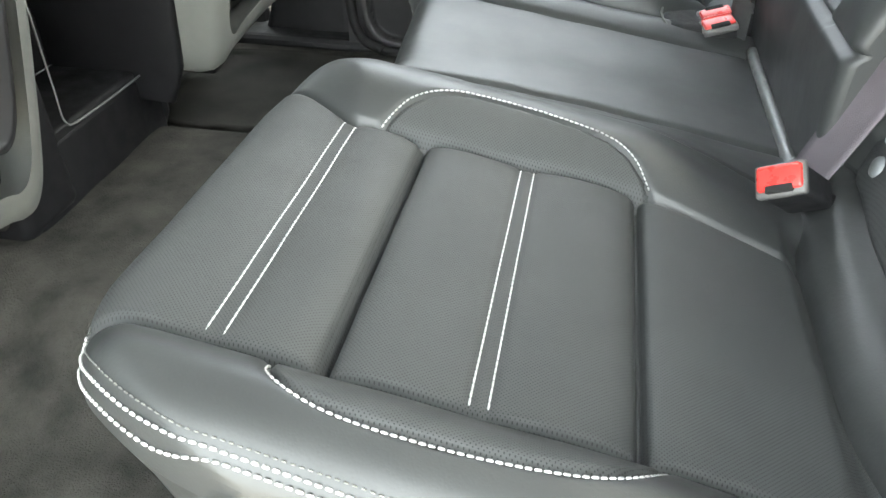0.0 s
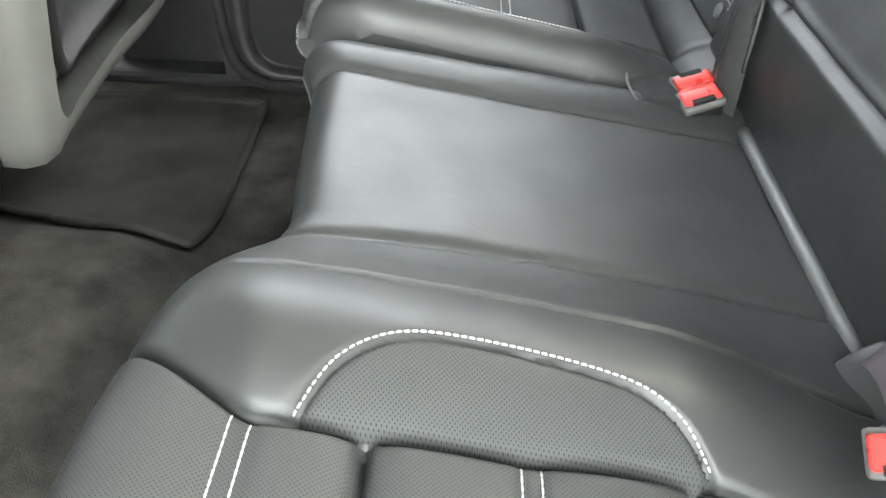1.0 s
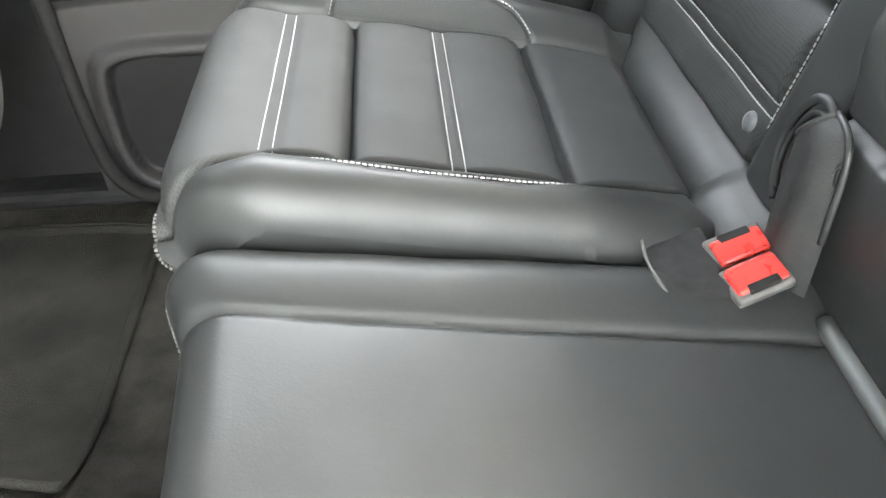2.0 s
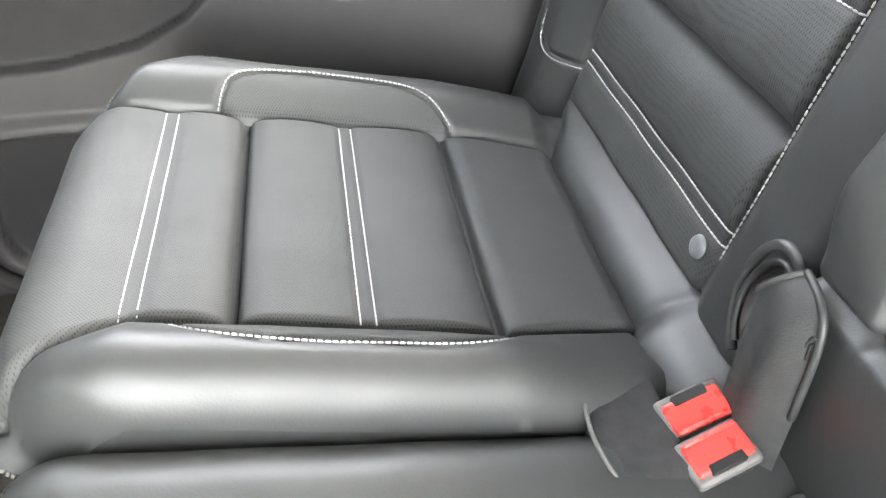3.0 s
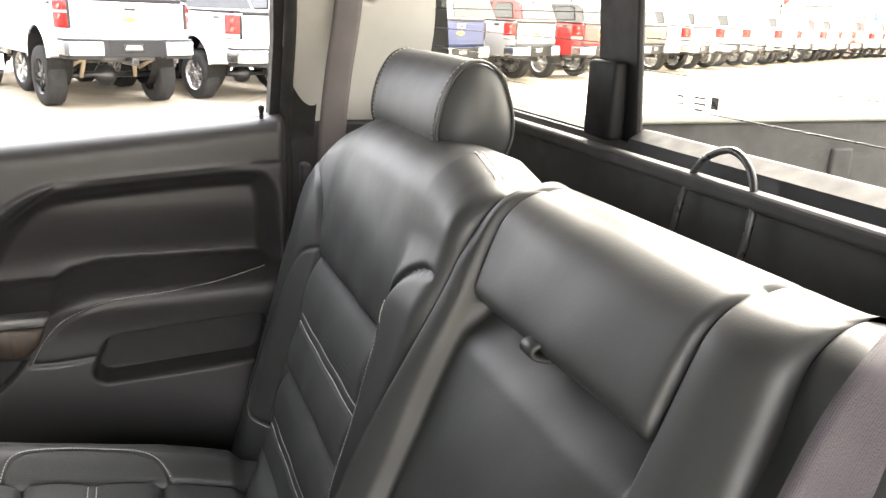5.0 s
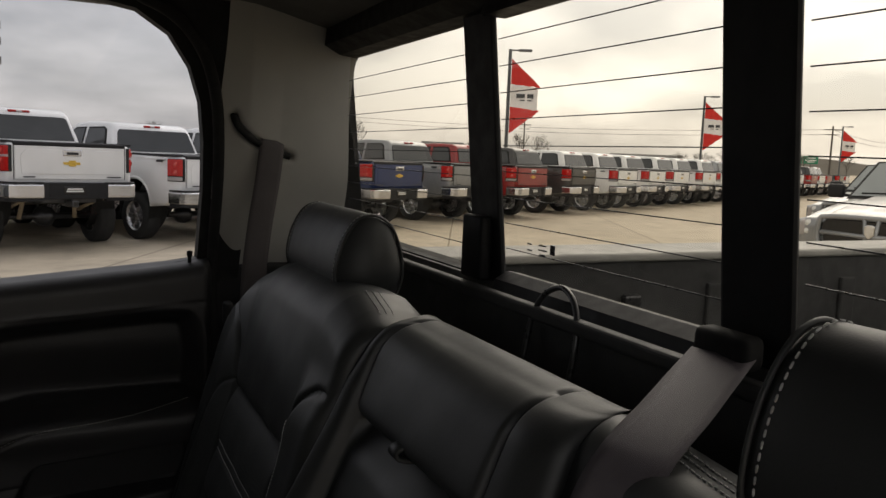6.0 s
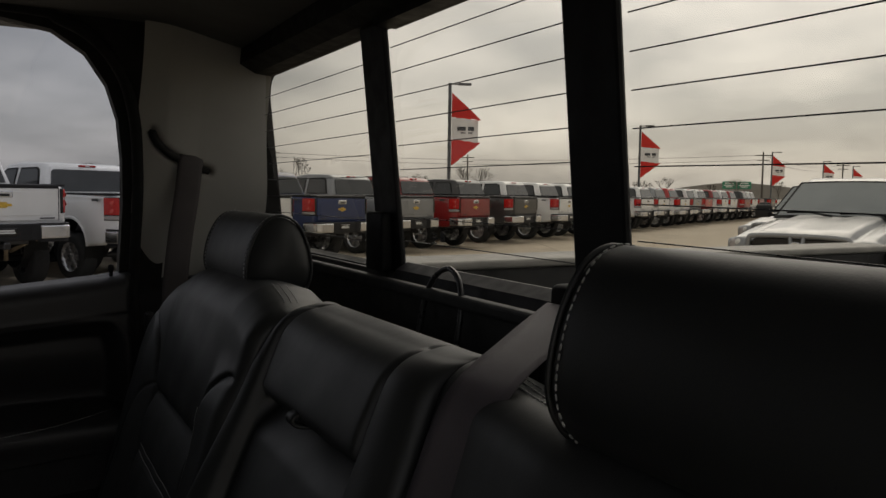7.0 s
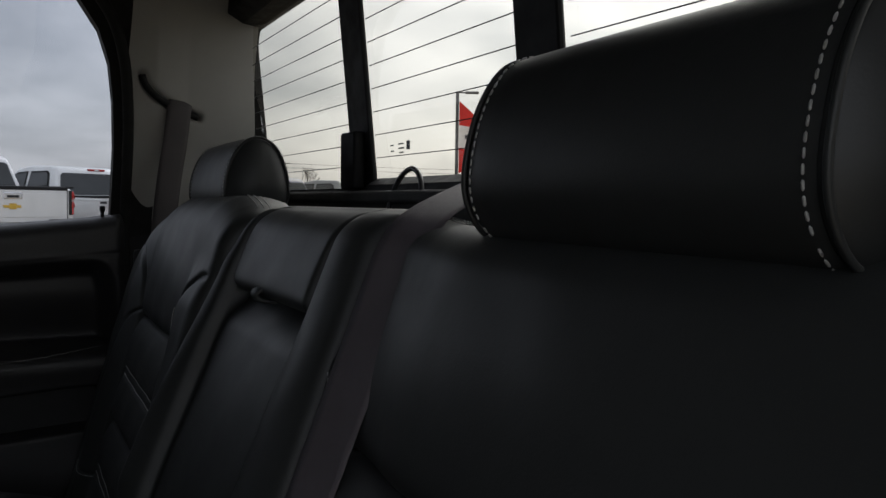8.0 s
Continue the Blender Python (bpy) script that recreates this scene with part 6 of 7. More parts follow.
def build_pickup(name="pickup_truck", lift=0.0, wheel_r=0.40, axle=1.1):
    """A crew-cab pickup, tail at x = 0 and nose towards +x, on the ground at z = 0."""
    ob = thing(name, "", "pickup truck")
    L = lift
    under = 0.52 + L
    pts = [(0.0, 0.84 + L), (0.0, 1.34 + L), (0.02, 1.37 + L), (0.10, 1.375 + L), (1.90, 1.40 + L), (1.98, 1.40 + L), (4.25, 1.24 + L), (5.30, 1.16 + L), (5.55, 1.05 + L), (5.62, 0.80 + L), (5.60, under), (5.12, under)]
    pts += [(4.68 + 0.46 * math.cos(radians(a)), under + 0.44 * math.sin(radians(a))) for a in range(0, 181, 20)][1:-1]
    pts += [(4.20, under), (axle + 0.47, under)]
    pts += [(axle + 0.47 * math.cos(radians(a)), under + 0.46 * math.sin(radians(a))) for a in range(0, 181, 15)][1:-1]
    pts += [(axle - 0.47, under), (0.34, 0.56 + L), (0.12, 0.66 + L)]
    part("body", taper(body_slab(pts, -1.0, 1.0, 0.045, 0.055)), WHITE, ob, "", True)
    part("bed_hollow", rbox((0.10, -0.78, 1.30 + L), (1.86, 0.78, 1.404 + L), 0.02, 2), PLASTIC, ob, "black bed opening")
    # cab, with a wide rear glass under the roof edge
    cab = [(1.97, 1.30 + L), (1.99, 1.42 + L), (2.14, 1.84 + L), (2.20, 1.905 + L), (2.34, 1.94 + L), (3.05, 1.955 + L), (3.45, 1.91 + L), (4.15, 1.36 + L), (4.2, 1.26 + L)]
    part("cab", body_slab(cab, -0.96, 0.96, 0.20, 0.06), WHITE, ob, "", True)
    tip = Matrix.Translation((1.978, 0, 1.43 + L)) @ Matrix.Rotation(radians(20), 4, "Y")
    glass = part("rear_glass", prism([(-0.82, 0.0), (0.82, 0.0), (0.735, 0.38), (0.69, 0.415), (-0.69, 0.415), (-0.735, 0.38)], "x", -0.012, 0.03, 0.006, 2), CAR_GLASS, ob, "dark reflecting rear glass")
    glass.matrix_basis = tip
    brake = part("brake_light", rbox((2.155, -0.17, 1.872 + L), (2.21, 0.17, 1.912 + L), 0.014, 2), LAMP_RED, ob, "red high brake light")
    part("clear_lens", rbox((2.150, -0.05, 1.878 + L), (2.20, 0.05, 1.904 + L), 0.008, 1), LAMP_CLEAR, brake, "clear cargo lens")
    for sg in (-1, 1):
        ya = lambda a, b: (min(sg * a, sg * b), max(sg * a, sg * b))

        def side_glass(a, d=0.006):
            bm = bmesh.new()
            ring = [(x, sg * (0.962 - 0.20 * (z - 1.30 - L) / 0.655 + d), z) for x, z in a]
            back = [bm.verts.new((x, y - sg * 0.02, z)) for x, y, z in ring]
            face = [bm.verts.new(q) for q in ring]
            bm.faces.new(face)
            for i in range(len(ring)):
                j = (i + 1) % len(ring)
                bm.faces.new((face[i], face[j], back[j], back[i]))
            bmesh.ops.recalc_face_normals(bm, faces=bm.faces[:])
            return bm
        for pane, seal in ((((2.26, 1.46 + L), (2.93, 1.45 + L), (2.93, 1.82 + L), (2.46, 1.83 + L), (2.38, 1.79 + L)), ((2.21, 1.435 + L), (2.955, 1.425 + L), (2.955, 1.85 + L), (2.44, 1.86 + L), (2.34, 1.81 + L))),
                           (((3.07, 1.45 + L), (3.84, 1.42 + L), (3.48, 1.76 + L), (3.36, 1.81 + L), (3.07, 1.82 + L)), ((3.045, 1.425 + L), (3.90, 1.395 + L), (3.50, 1.785 + L), (3.38, 1.84 + L), (3.045, 1.85 + L)))):
            frame_ob = part("window_seal", side_glass(seal, 0.002), RUBBER, ob, "black window seal")
            part("side_window", side_glass(pane, 0.008), CAR_GLASS, frame_ob, "reflecting side glass")
        part("mirror", rbox((3.62, sg * 1.12 - 0.10, 1.38 + L), (3.74, sg * 1.12 + 0.10, 1.60 + L), 0.03, 2), PLASTIC, ob, "black door mirror")
        part("door_handle", rbox((2.34, sg * 0.97 - 0.03, 1.22 + L), (2.54, sg * 0.97 + 0.03, 1.25 + L), 0.006, 1), CHROME, ob)
        # tail lamp wrapped round the corner: dark bezel, red lens with two bowls, grey lower lens
        corner = [(-0.010, 0.822), (-0.010, 0.862), (0.03, 0.902), (0.08, 0.930), (0.16, 0.951), (0.275, 0.961), (0.275, 0.90), (0.06, 0.822)]
        mid_x, mid_y = 0.10, 0.89
        grown = lambda k: [(mid_x + (x - mid_x) * k, sg * (mid_y + (y - mid_y) * k + (1 - k) * 0.03 + 0.008 * (k < 1))) for x, y in corner]
        lamp = part("tail_lamp", prism(grown(1.0), "z", 0.965 + L, 1.345 + L, 0.012, 2), GLASS_BLACK, ob, "dark tail lamp bezel")
        low_lens = L < 0.15
        part("red_lens", prism(grown(0.955), "z", (1.055 if low_lens else 0.972) + L, 1.336 + L, 0.014, 2), LAMP_RED, lamp, "red lamp lens")
        for z in (1.125, 1.262):
            part("lamp_bowl", lathe([(0.0, 0.006), (0.030, 0.005), (0.046, 0.0), (0.050, -0.01)], 14, m=Matrix.Translation((0.105, sg * 0.944, z + L)) @ Matrix.Rotation(radians(-75 * sg), 4, "X")), LAMP_BOWL, lamp, "bright bowl behind the lens", True)
        za, zb = (0.978, 1.045) if low_lens else (1.165, 1.215)
        part("reverse_lens", prism(grown(0.945 if low_lens else 0.97), "z", za + L, zb + L, 0.010, 2), LAMP_GREY, lamp, "clear lens band")
        # bright bumper corner, stepped round the side, black lip under it
        pl = [(-0.185, 0.46), (-0.172, 0.82), (-0.12, 0.905), (-0.03, 0.945), (0.24, 0.966), (0.24, 0.93), (-0.04, 0.88), (-0.10, 0.44)]
        horn = part("bumper_end", prism([(x, sg * y) for x, y in pl], "z", 0.595 + L, 0.795 + L, 0.022, 3), CHROME, ob, "bright bumper end")
        part("bumper_pad", prism([(x * 0.96, sg * y * 0.995) for x, y in pl], "z", 0.800 + L, 0.826 + L, 0.008, 1), PLASTIC, horn, "black step pad")
        part("bumper_lip", prism([(x * 0.9 + 0.01, sg * y * 0.985) for x, y in pl], "z", 0.545 + L, 0.592 + L, 0.008, 1), PLASTIC, horn, "black bumper lip")
        part("head_lamp", rbox((5.50, ya(0.62, 0.96)[0], 0.86 + L), (5.62, ya(0.62, 0.96)[1], 1.06 + L), 0.03, 2), LAMP_CLEAR, ob, "clear head lamp")
        for x in (axle, 4.68):
            wheel(ob, x, sg * 0.84, wheel_r, sg, "", STEEL if wheel_r > 0.42 else None)
            part("arch_liner", lathe([(0.462, -0.20), (0.462, 0.16), (0.455, 0.16), (0.455, -0.20)], 24, m=Matrix.Translation((x, sg * 0.78, under)) @ Matrix.Rotation(radians(90), 4, "X")), RUBBER, ob, "dark arch liner", True)
            hw = 0.985 if x > 2 else 0.962
            flare = [(x + 0.49 * math.cos(radians(a)), sg * hw, under + 0.475 * math.sin(radians(a))) for a in range(-4, 185, 8)]
            rod("arch_flare", flare, 0.030, WHITE, ob, "", 8)
        part("bed_rail", rbox((0.06, ya(0.80, 0.93)[0], 1.378 + L), (1.95, ya(0.80, 0.93)[1], 1.412 + L), 0.012, 2), PLASTIC, ob, "black bed rail cap")
        part("gate_gap", rbox((-0.004, ya(0.792, 0.802)[0], 0.86 + L), (0.02, ya(0.792, 0.802)[1], 1.37 + L), 0), RUBBER, ob, "dark gap beside the tailgate")
    # tailgate: flat skin with a raised lip round a shallow middle field
    gate = part("tailgate", rbox((-0.018, -0.79, 0.855 + L), (0.03, 0.79, 1.345 + L), 0.016, 3), WHITE, ob)
    part("gate_field", prism([(-0.70, 0.93 + L), (0.70, 0.93 + L), (0.72, 1.20 + L), (0.64, 1.295 + L), (-0.64, 1.295 + L), (-0.72, 1.20 + L)], "x", -0.024, -0.010, 0.010, 2), WHITE, gate).name = "tailgate"
    part("tailgate_cap", rbox((-0.022, -0.80, 1.338 + L), (0.09, 0.80, 1.398 + L), 0.014, 3), PLASTIC, gate, "black tailgate cap")
    part("gate_handle", rbox((-0.040, -0.135, 1.205 + L), (-0.012, 0.135, 1.300 + L), 0.016, 3), CHROME, gate, "bright tailgate handle")
    part("handle_slot", rbox((-0.043, -0.085, 1.222 + L), (-0.030, 0.085, 1.262 + L), 0.010, 2), GLASS_BLACK, gate, "dark handle recess")
    part("badge", prism([(-0.12, 1.075 + L), (-0.05, 1.075 + L), (-0.05, 1.052 + L), (0.05, 1.052 + L), (0.05, 1.075 + L), (0.12, 1.075 + L), (0.14, 1.115 + L), (0.05, 1.115 + L), (0.05, 1.14 + L), (-0.05, 1.14 + L), (-0.05, 1.115 + L), (-0.11, 1.115 + L)], "x", -0.032, -0.018, 0.003, 1), BADGE, gate, "small gold badge")
    for yy, ww in ((0.60, 0.08), (-0.62, 0.11)):
        part("gate_mark", rbox((-0.024, yy - ww, 0.885 + L), (-0.017, yy + ww, 0.905 + L), 0), STEEL, gate, "dark lettering bar")
    for sg in (-1, 1):
        part("side_mark", rbox((0.42, min(sg * 0.955, sg * 0.974), 1.275 + L), (0.58, max(sg * 0.955, sg * 0.974), 1.315 + L), 0), STEEL, ob, "dark lettering bar")
    # bumper middle: sunk black step with the plate
    mid = part("bumper_middle", prism([(-0.165, -0.47), (-0.10, -0.36), (-0.10, 0.36), (-0.165, 0.47), (-0.05, 0.50), (0.05, 0.50), (0.05, -0.50), (-0.05, -0.50)], "z", 0.57 + L, 0.815 + L, 0.014, 2), PLASTIC, ob, "black bumper step")
    part("plate", rbox((-0.112, -0.155, 0.64 + L), (-0.098, 0.155, 0.76 + L), 0.006, 1), GLASS_BLACK, mid, "dark plate with pale bar")
    for k, w in ((0.722, 0.11), (0.690, 0.125)):
        part("plate_bar", rbox((-0.116, -w, k - 0.012 + L), (-0.111, w, k + 0.012 + L), 0.002, 1), LAMP_CLEAR, mid, "pale lettering bar")
    part("hitch", rbox((-0.13, -0.05, 0.45 + L), (0.3, 0.05, 0.55 + L), 0.01, 1), STEEL, ob, "black tow hitch")
    part("hitch_socket", rbox((-0.134, -0.032, 0.468 + L), (-0.10, 0.032, 0.532 + L), 0.004, 1), GLASS_BLACK, ob, "dark hitch socket")
    part("rear_axle", lathe([(0.05, -0.8), (0.05, -0.17), (0.15, -0.1), (0.17, 0.0), (0.15, 0.1), (0.05, 0.17), (0.05, 0.8)], 14, m=Matrix.Translation((axle, 0, wheel_r)) @ Matrix.Rotation(radians(90), 4, "X")), STEEL, ob, "", True)
    for sg in (-1, 1):
        for k in range(3):
            rod("leaf_spring", [(0.20 + 0.14 * k, sg * 0.55, 0.56 + L - 0.02 * k), (axle, sg * 0.55, wheel_r + 0.13 - 0.022 * k), (2.0 - 0.14 * k, sg * 0.55, 0.55 + L - 0.02 * k)], 0.020, BUFF if lift > 0.1 else STEEL, ob, "dusty leaf spring", 5)
        rod("shock_absorber", [(axle - 0.14, sg * 0.42, wheel_r - 0.02), (axle - 0.30, sg * 0.36, 0.68 + L)], 0.035, BUFF if lift > 0.1 else STEEL, ob, "", 8)
        part("frame_rail", rbox((0.10, sg * 0.45 - 0.05, 0.50 + L), (5.2, sg * 0.45 + 0.05, 0.64 + L), 0.01, 1), RUBBER, ob, "dark chassis rail")
    part("cross_member", rbox((0.12, -0.5, 0.50 + L), (0.24, 0.5, 0.60 + L), 0.015, 1), STEEL, ob)
    part("spare_tyre", lathe([(0.16, -0.10), (0.34, -0.11), (0.37, -0.06), (0.37, 0.06), (0.34, 0.11), (0.16, 0.10)], 20, m=Matrix.Translation((0.62, 0, 0.60 + L))), TYRE, ob, "spare tyre slung under the bed", True)
    part("floor_pan", rbox((0.3, -0.72, 0.66 + L), (5.2, 0.72, 0.74 + L), 0.02, 1), RUBBER, ob, "dark underside")
    part("grille", rbox((5.56, -0.58, 0.72 + L), (5.64, 0.58, 1.08 + L), 0.02, 2), STEEL, ob, "dark front grille")
    part("front_bumper", rbox((5.48, -0.98, 0.45 + L), (5.76, 0.98, 0.70 + L), 0.05, 2), CHROME, ob, "bright front bumper")
    return ob


PAINTED = ("body", "cab", "tailgate", "arch_flare", "corner_post")


def repaint(ob, mat):
    for o in ob.children_recursive:
        if o.name.split(".")[0] in PAINTED:
            o.material_slots[0].link = "OBJECT"
            o.material_slots[0].material = mat


ROW_AT, ROW_WAY = Vector((0.47, 12.7, 0)), Vector((0.888, 0.459, 0))
ROW_YAW = 117.3     # the trucks' noses, away from the camera


def park(ob, u, back=0.0, yaw=0.0):
    p = ROW_AT + ROW_WAY * u + Vector((-0.459, 0.888, 0)) * back
    return Matrix.Translation((p.x, p.y, GROUND_Z)) @ Matrix.Rotation(radians(ROW_YAW + yaw), 4, "Z")


def build_row():
    tall = build_pickup("pickup_truck", 0.225, 0.45, 1.15)
    tagged(tall, "white lifted pickup truck with gold badge on big tyres", "pickup truck", "parked pickup trucks")
    tall.matrix_basis = Matrix.Translation((0.277, 12.871, GROUND_Z)) @ Matrix.Rotation(radians(111.1), 4, "Z")
    arc = [(1.15 + r * math.cos(radians(a)), 0.46 + r * math.sin(radians(a))) for r, row in ((0.485, range(42, 139, 8)), (0.465, range(138, 41, -8))) for a in row]
    part("inner_fender", prism(arc, "y", -0.97, -0.42, 0.004, 1), BUFF, tall, "buff inner fender over the tyre")
    low = build_pickup("pickup_truck", 0.09, 0.41, 1.22)
    tagged(low, "white pickup truck with bright bumper and alloy wheels", "pickup truck", "parked pickup trucks")
    low.matrix_basis = Matrix.Translation((2.687, 13.889, GROUND_Z)) @ Matrix.Rotation(radians(118.2), 4, "Z")
    words = {"w": (WHITE, "white"), "s": (SILVER, "silver grey"), "r": (RED, "dark red"), "b": (BLUE, "dark blue"), "k": (DARK, "charcoal"), "x": (BRIGHT_RED, "bright red")}
    front = [(4.72, "w"), (7.28, "b"), (10.35, "s"), (13.0, "r"), (16.4, "k"), (19.3, "w"), (22.3, "w"), (25.2, "w"), (28.0, "w"), (30.8, "w"), (33.6, "w"), (36.4, "s"), (39.3, "x"), (42.2, "w"), (45.1, "w"), (48.0, "r"), (51.0, "w"), (54.0, "r"), (57.2, "k"), (60.4, "w"), (-2.9, "s"), (-5.6, "w"), (-8.4, "k")]
    for i, (u, c) in enumerate(front):
        mat, word = words[c]
        o = copy_thing(low, park(None, u, (i * 37 % 5) * 0.07, (i * 29 % 7 - 3) * 0.4))
        tagged(o, word + " pickup truck parked tail-out in a long row")
        repaint(o, mat)
    behind = [(8.9, "x"), (11.7, "r"), (15.0, "w"), (20.6, "x"), (26.5, "w"), (32.2, "x"), (40.6, "w"), (0.6, "w")]
    for i, (u, c) in enumerate(behind):
        mat, word = words[c]
        o = copy_thing(low, park(None, u, 8.2 + (i * 31 % 4) * 0.1, 180))
        tagged(o, word + " pickup truck parked nose-out in the second row")
        repaint(o, mat)


build_row()


def nose_point(a, b):
    """Front shell of the facing truck: a from the bumper over the grille and hood to the windscreen, b across."""
    x = float(np.interp(a, [0, 0.12, 0.24, 0.30, 0.36, 0.46, 0.70, 1.0], [-0.02, -0.05, -0.05, -0.02, 0.06, 0.24, 0.80, 1.50]))
    z = float(np.interp(a, [0, 0.12, 0.24, 0.30, 0.36, 0.46, 0.70, 1.0], [0.60, 0.75, 0.95, 1.035, 1.085, 1.135, 1.225, 1.315]))
    top = float(sm(0.28, 0.42, a))
    y = 0.985 * b
    w = abs(b)
    x += 0.15 * w ** 3 * (1 - 0.8 * a) + 0.05 * max(0.0, w - 0.86) / 0.14
    bulge = float(sm(0.66, 0.52, w)) - 0.35 * float(sm(0.30, 0.12, w))
    z += top * (0.042 * bulge - 0.045 * w ** 2 - 0.030 * float(sm(0.72, 0.66, w)) * float(sm(0.60, 0.66, w)) - 0.20 * max(0.0, (w - 0.84) / 0.16) ** 2.2)
    return x, y, z


def build_facing_truck(name, label, loc, yaw):
    """A silver pickup that faces the camera: crossed grille, hood, windscreen, mirrors."""
    ob = thing(name, label, "pickup truck", (0, 0, 0))
    side = [(0.10, 0.42), (0.06, 0.85), (0.12, 1.00), (0.30, 1.04), (1.50, 1.16), (5.6, 1.28), (5.65, 0.5), (4.9, 0.42), (4.75, 0.75), (4.4, 0.88), (4.05, 0.75), (3.9, 0.42), (1.35, 0.42), (1.25, 0.75), (0.9, 0.88), (0.55, 0.75), (0.42, 0.42)]
    part("body", body_slab(side, -0.985, 0.985, 0.04, 0.07), SILVER, ob, "", True)
    A, B = np.linspace(0, 1, 46), np.linspace(-1, 1, 61)
    vs = [nose_point(a, b) for a in A for b in B]
    n = len(B)
    fs = [(i * n + j, i * n + j + 1, (i + 1) * n + j + 1, (i + 1) * n + j) for i in range(len(A) - 1) for j in range(n - 1)]
    sheet("hood", vs, fs, SILVER, ob, "creased silver hood and nose")
    part("cab", body_slab([(1.42, 1.18), (2.22, 1.80), (2.48, 1.89), (3.4, 1.90), (3.85, 1.82), (4.08, 1.28), (4.0, 1.18)], -0.96, 0.96, 0.20, 0.08), SILVER, ob, "", True)
    fr = lambda k: (1.44 + 0.74 * k, 0.555 * k + 1.270)
    for nm, pts, off, mat, words in (("windscreen_seal", [(-0.90, 0.0), (0.90, 0.0), (0.775, 0.985), (-0.775, 0.985)], 0.010, RUBBER, "black windscreen surround"),
                                     ("windscreen", [(-0.85, 0.07), (0.85, 0.07), (0.735, 0.93), (-0.735, 0.93)], 0.020, WINDSCREEN, "windscreen with the sky's reflection painted in as pale grey")):
        vs, m = [], 14
        for i in range(5):
            k = i / 4
            for j in range(m + 1):
                q = j / m
                y = (pts[0][0] + (pts[1][0] - pts[0][0]) * q) * (1 - k) + (pts[3][0] + (pts[2][0] - pts[3][0]) * q) * k
                kk = pts[0][1] + (pts[2][1] - pts[0][1]) * k
                bow = 0.07 * (1 - (2 * q - 1) ** 2)
                vs.append((fr(kk)[0] - off - bow, y, fr(kk)[1] + off * 0.8 + bow * 0.25))
        fs = [(i * (m + 1) + j, i * (m + 1) + j + 1, (i + 1) * (m + 1) + j + 1, (i + 1) * (m + 1) + j) for i in range(4) for j in range(m)]
        sheet(nm, vs, fs, mat, ob, words)
    for y0, y1 in ((-0.70, -0.05), (0.05, 0.68)):
        rod("wiper", [(fr(0.03)[0] - 0.10, y0, fr(0.03)[1] + 0.05), (fr(0.09)[0] - 0.12, (y0 + y1) / 2, fr(0.09)[1] + 0.06), (fr(0.07)[0] - 0.10, y1, fr(0.07)[1] + 0.06)], 0.012, RUBBER, ob, "", 5)
    # crossed grille: dark mesh behind bright rounded bars
    part("grille_mesh", prism([(-0.60, 1.00), (-0.54, 0.66), (0.54, 0.66), (0.60, 1.00), (0.52, 1.06), (-0.52, 1.06)], "x", -0.064, 0.0, 0.01, 1), GLASS_BLACK, ob, "dark grille mesh")
    ring = smooth_curve([(-0.055, -0.63, 1.02), (-0.055, -0.57, 0.66), (-0.065, 0.0, 0.635), (-0.055, 0.57, 0.66), (-0.055, 0.63, 1.02), (-0.045, 0.50, 1.085), (-0.055, 0.0, 1.095), (-0.045, -0.50, 1.085)], 6, True)
    rod("grille_ring", ring, 0.036, SILVER, ob, "bright grille surround", 10, True)
    rod("grille_bar", [(-0.07, -0.60, 0.885), (-0.08, 0.0, 0.865), (-0.07, 0.60, 0.885)], 0.030, SILVER, ob, "bright cross bar", 10)
    for sg in (-1, 1):
        rod("grille_bar", [(-0.075, sg * 0.045, 0.64), (-0.080, sg * 0.055, 0.87), (-0.065, sg * 0.085, 1.08)], 0.026, SILVER, ob, "bright cross bar", 10)
    part("emblem", prism([(-0.06, 0.90), (0.0, 0.84), (0.06, 0.90), (0.065, 1.00), (0.03, 1.02), (-0.03, 1.02), (-0.065, 1.00)], "x", -0.125, -0.06, 0.010, 2), CHROME, ob, "plain bright emblem")
    for sg in (-1, 1):
        lo, hi = sorted((sg * 0.68, sg * 0.935))
        lamp = part("head_lamp", rbox((0.03, lo, 0.80), (0.26, hi, 1.025), 0.06, 4), LAMP_GREY, ob, "grey glazed head lamp", True)
        for z in (0.875, 0.975):
            part("lamp_lens", lathe([(0.0, 0.020), (0.035, 0.014), (0.05, 0.0)], 14, m=Matrix.Translation((0.032, sg * 0.80, z)) @ Matrix.Rotation(radians(-90), 4, "Y")), LAMP_CLEAR, lamp, "clear round lens", True)
        part("turn_lens", rbox((0.10, min(sg * 0.90, sg * 0.972), 0.83), (0.26, max(sg * 0.90, sg * 0.972), 1.0), 0.03, 2), LAMP_CLEAR, lamp, "pale corner lens")
        mirror = part("mirror", rbox((1.62, min(sg * 1.02, sg * 1.26), 1.280), (1.75, max(sg * 1.02, sg * 1.26), 1.480), 0.05, 4), PLASTIC, ob, "black door mirror", True)
        part("mirror_arm", rbox((1.66, min(sg * 0.90, sg * 1.05), 1.30), (1.72, max(sg * 0.90, sg * 1.05), 1.34), 0.01, 1), PLASTIC, mirror)
        for x in (0.9, 4.4):
            wheel(ob, x, sg * 0.85, 0.39, sg)
    part("bumper", prism([(-0.20, -0.70), (-0.22, 0.0), (-0.20, 0.70), (-0.02, 0.98), (0.16, 0.99), (0.16, -0.99), (-0.02, -0.98)], "z", 0.42, 0.62, 0.04, 3), CHROME, ob, "bright bumper")
    ob.matrix_basis = Matrix.Translation((loc[0], loc[1], GROUND_Z)) @ Matrix.Rotation(radians(yaw), 4, "Z")
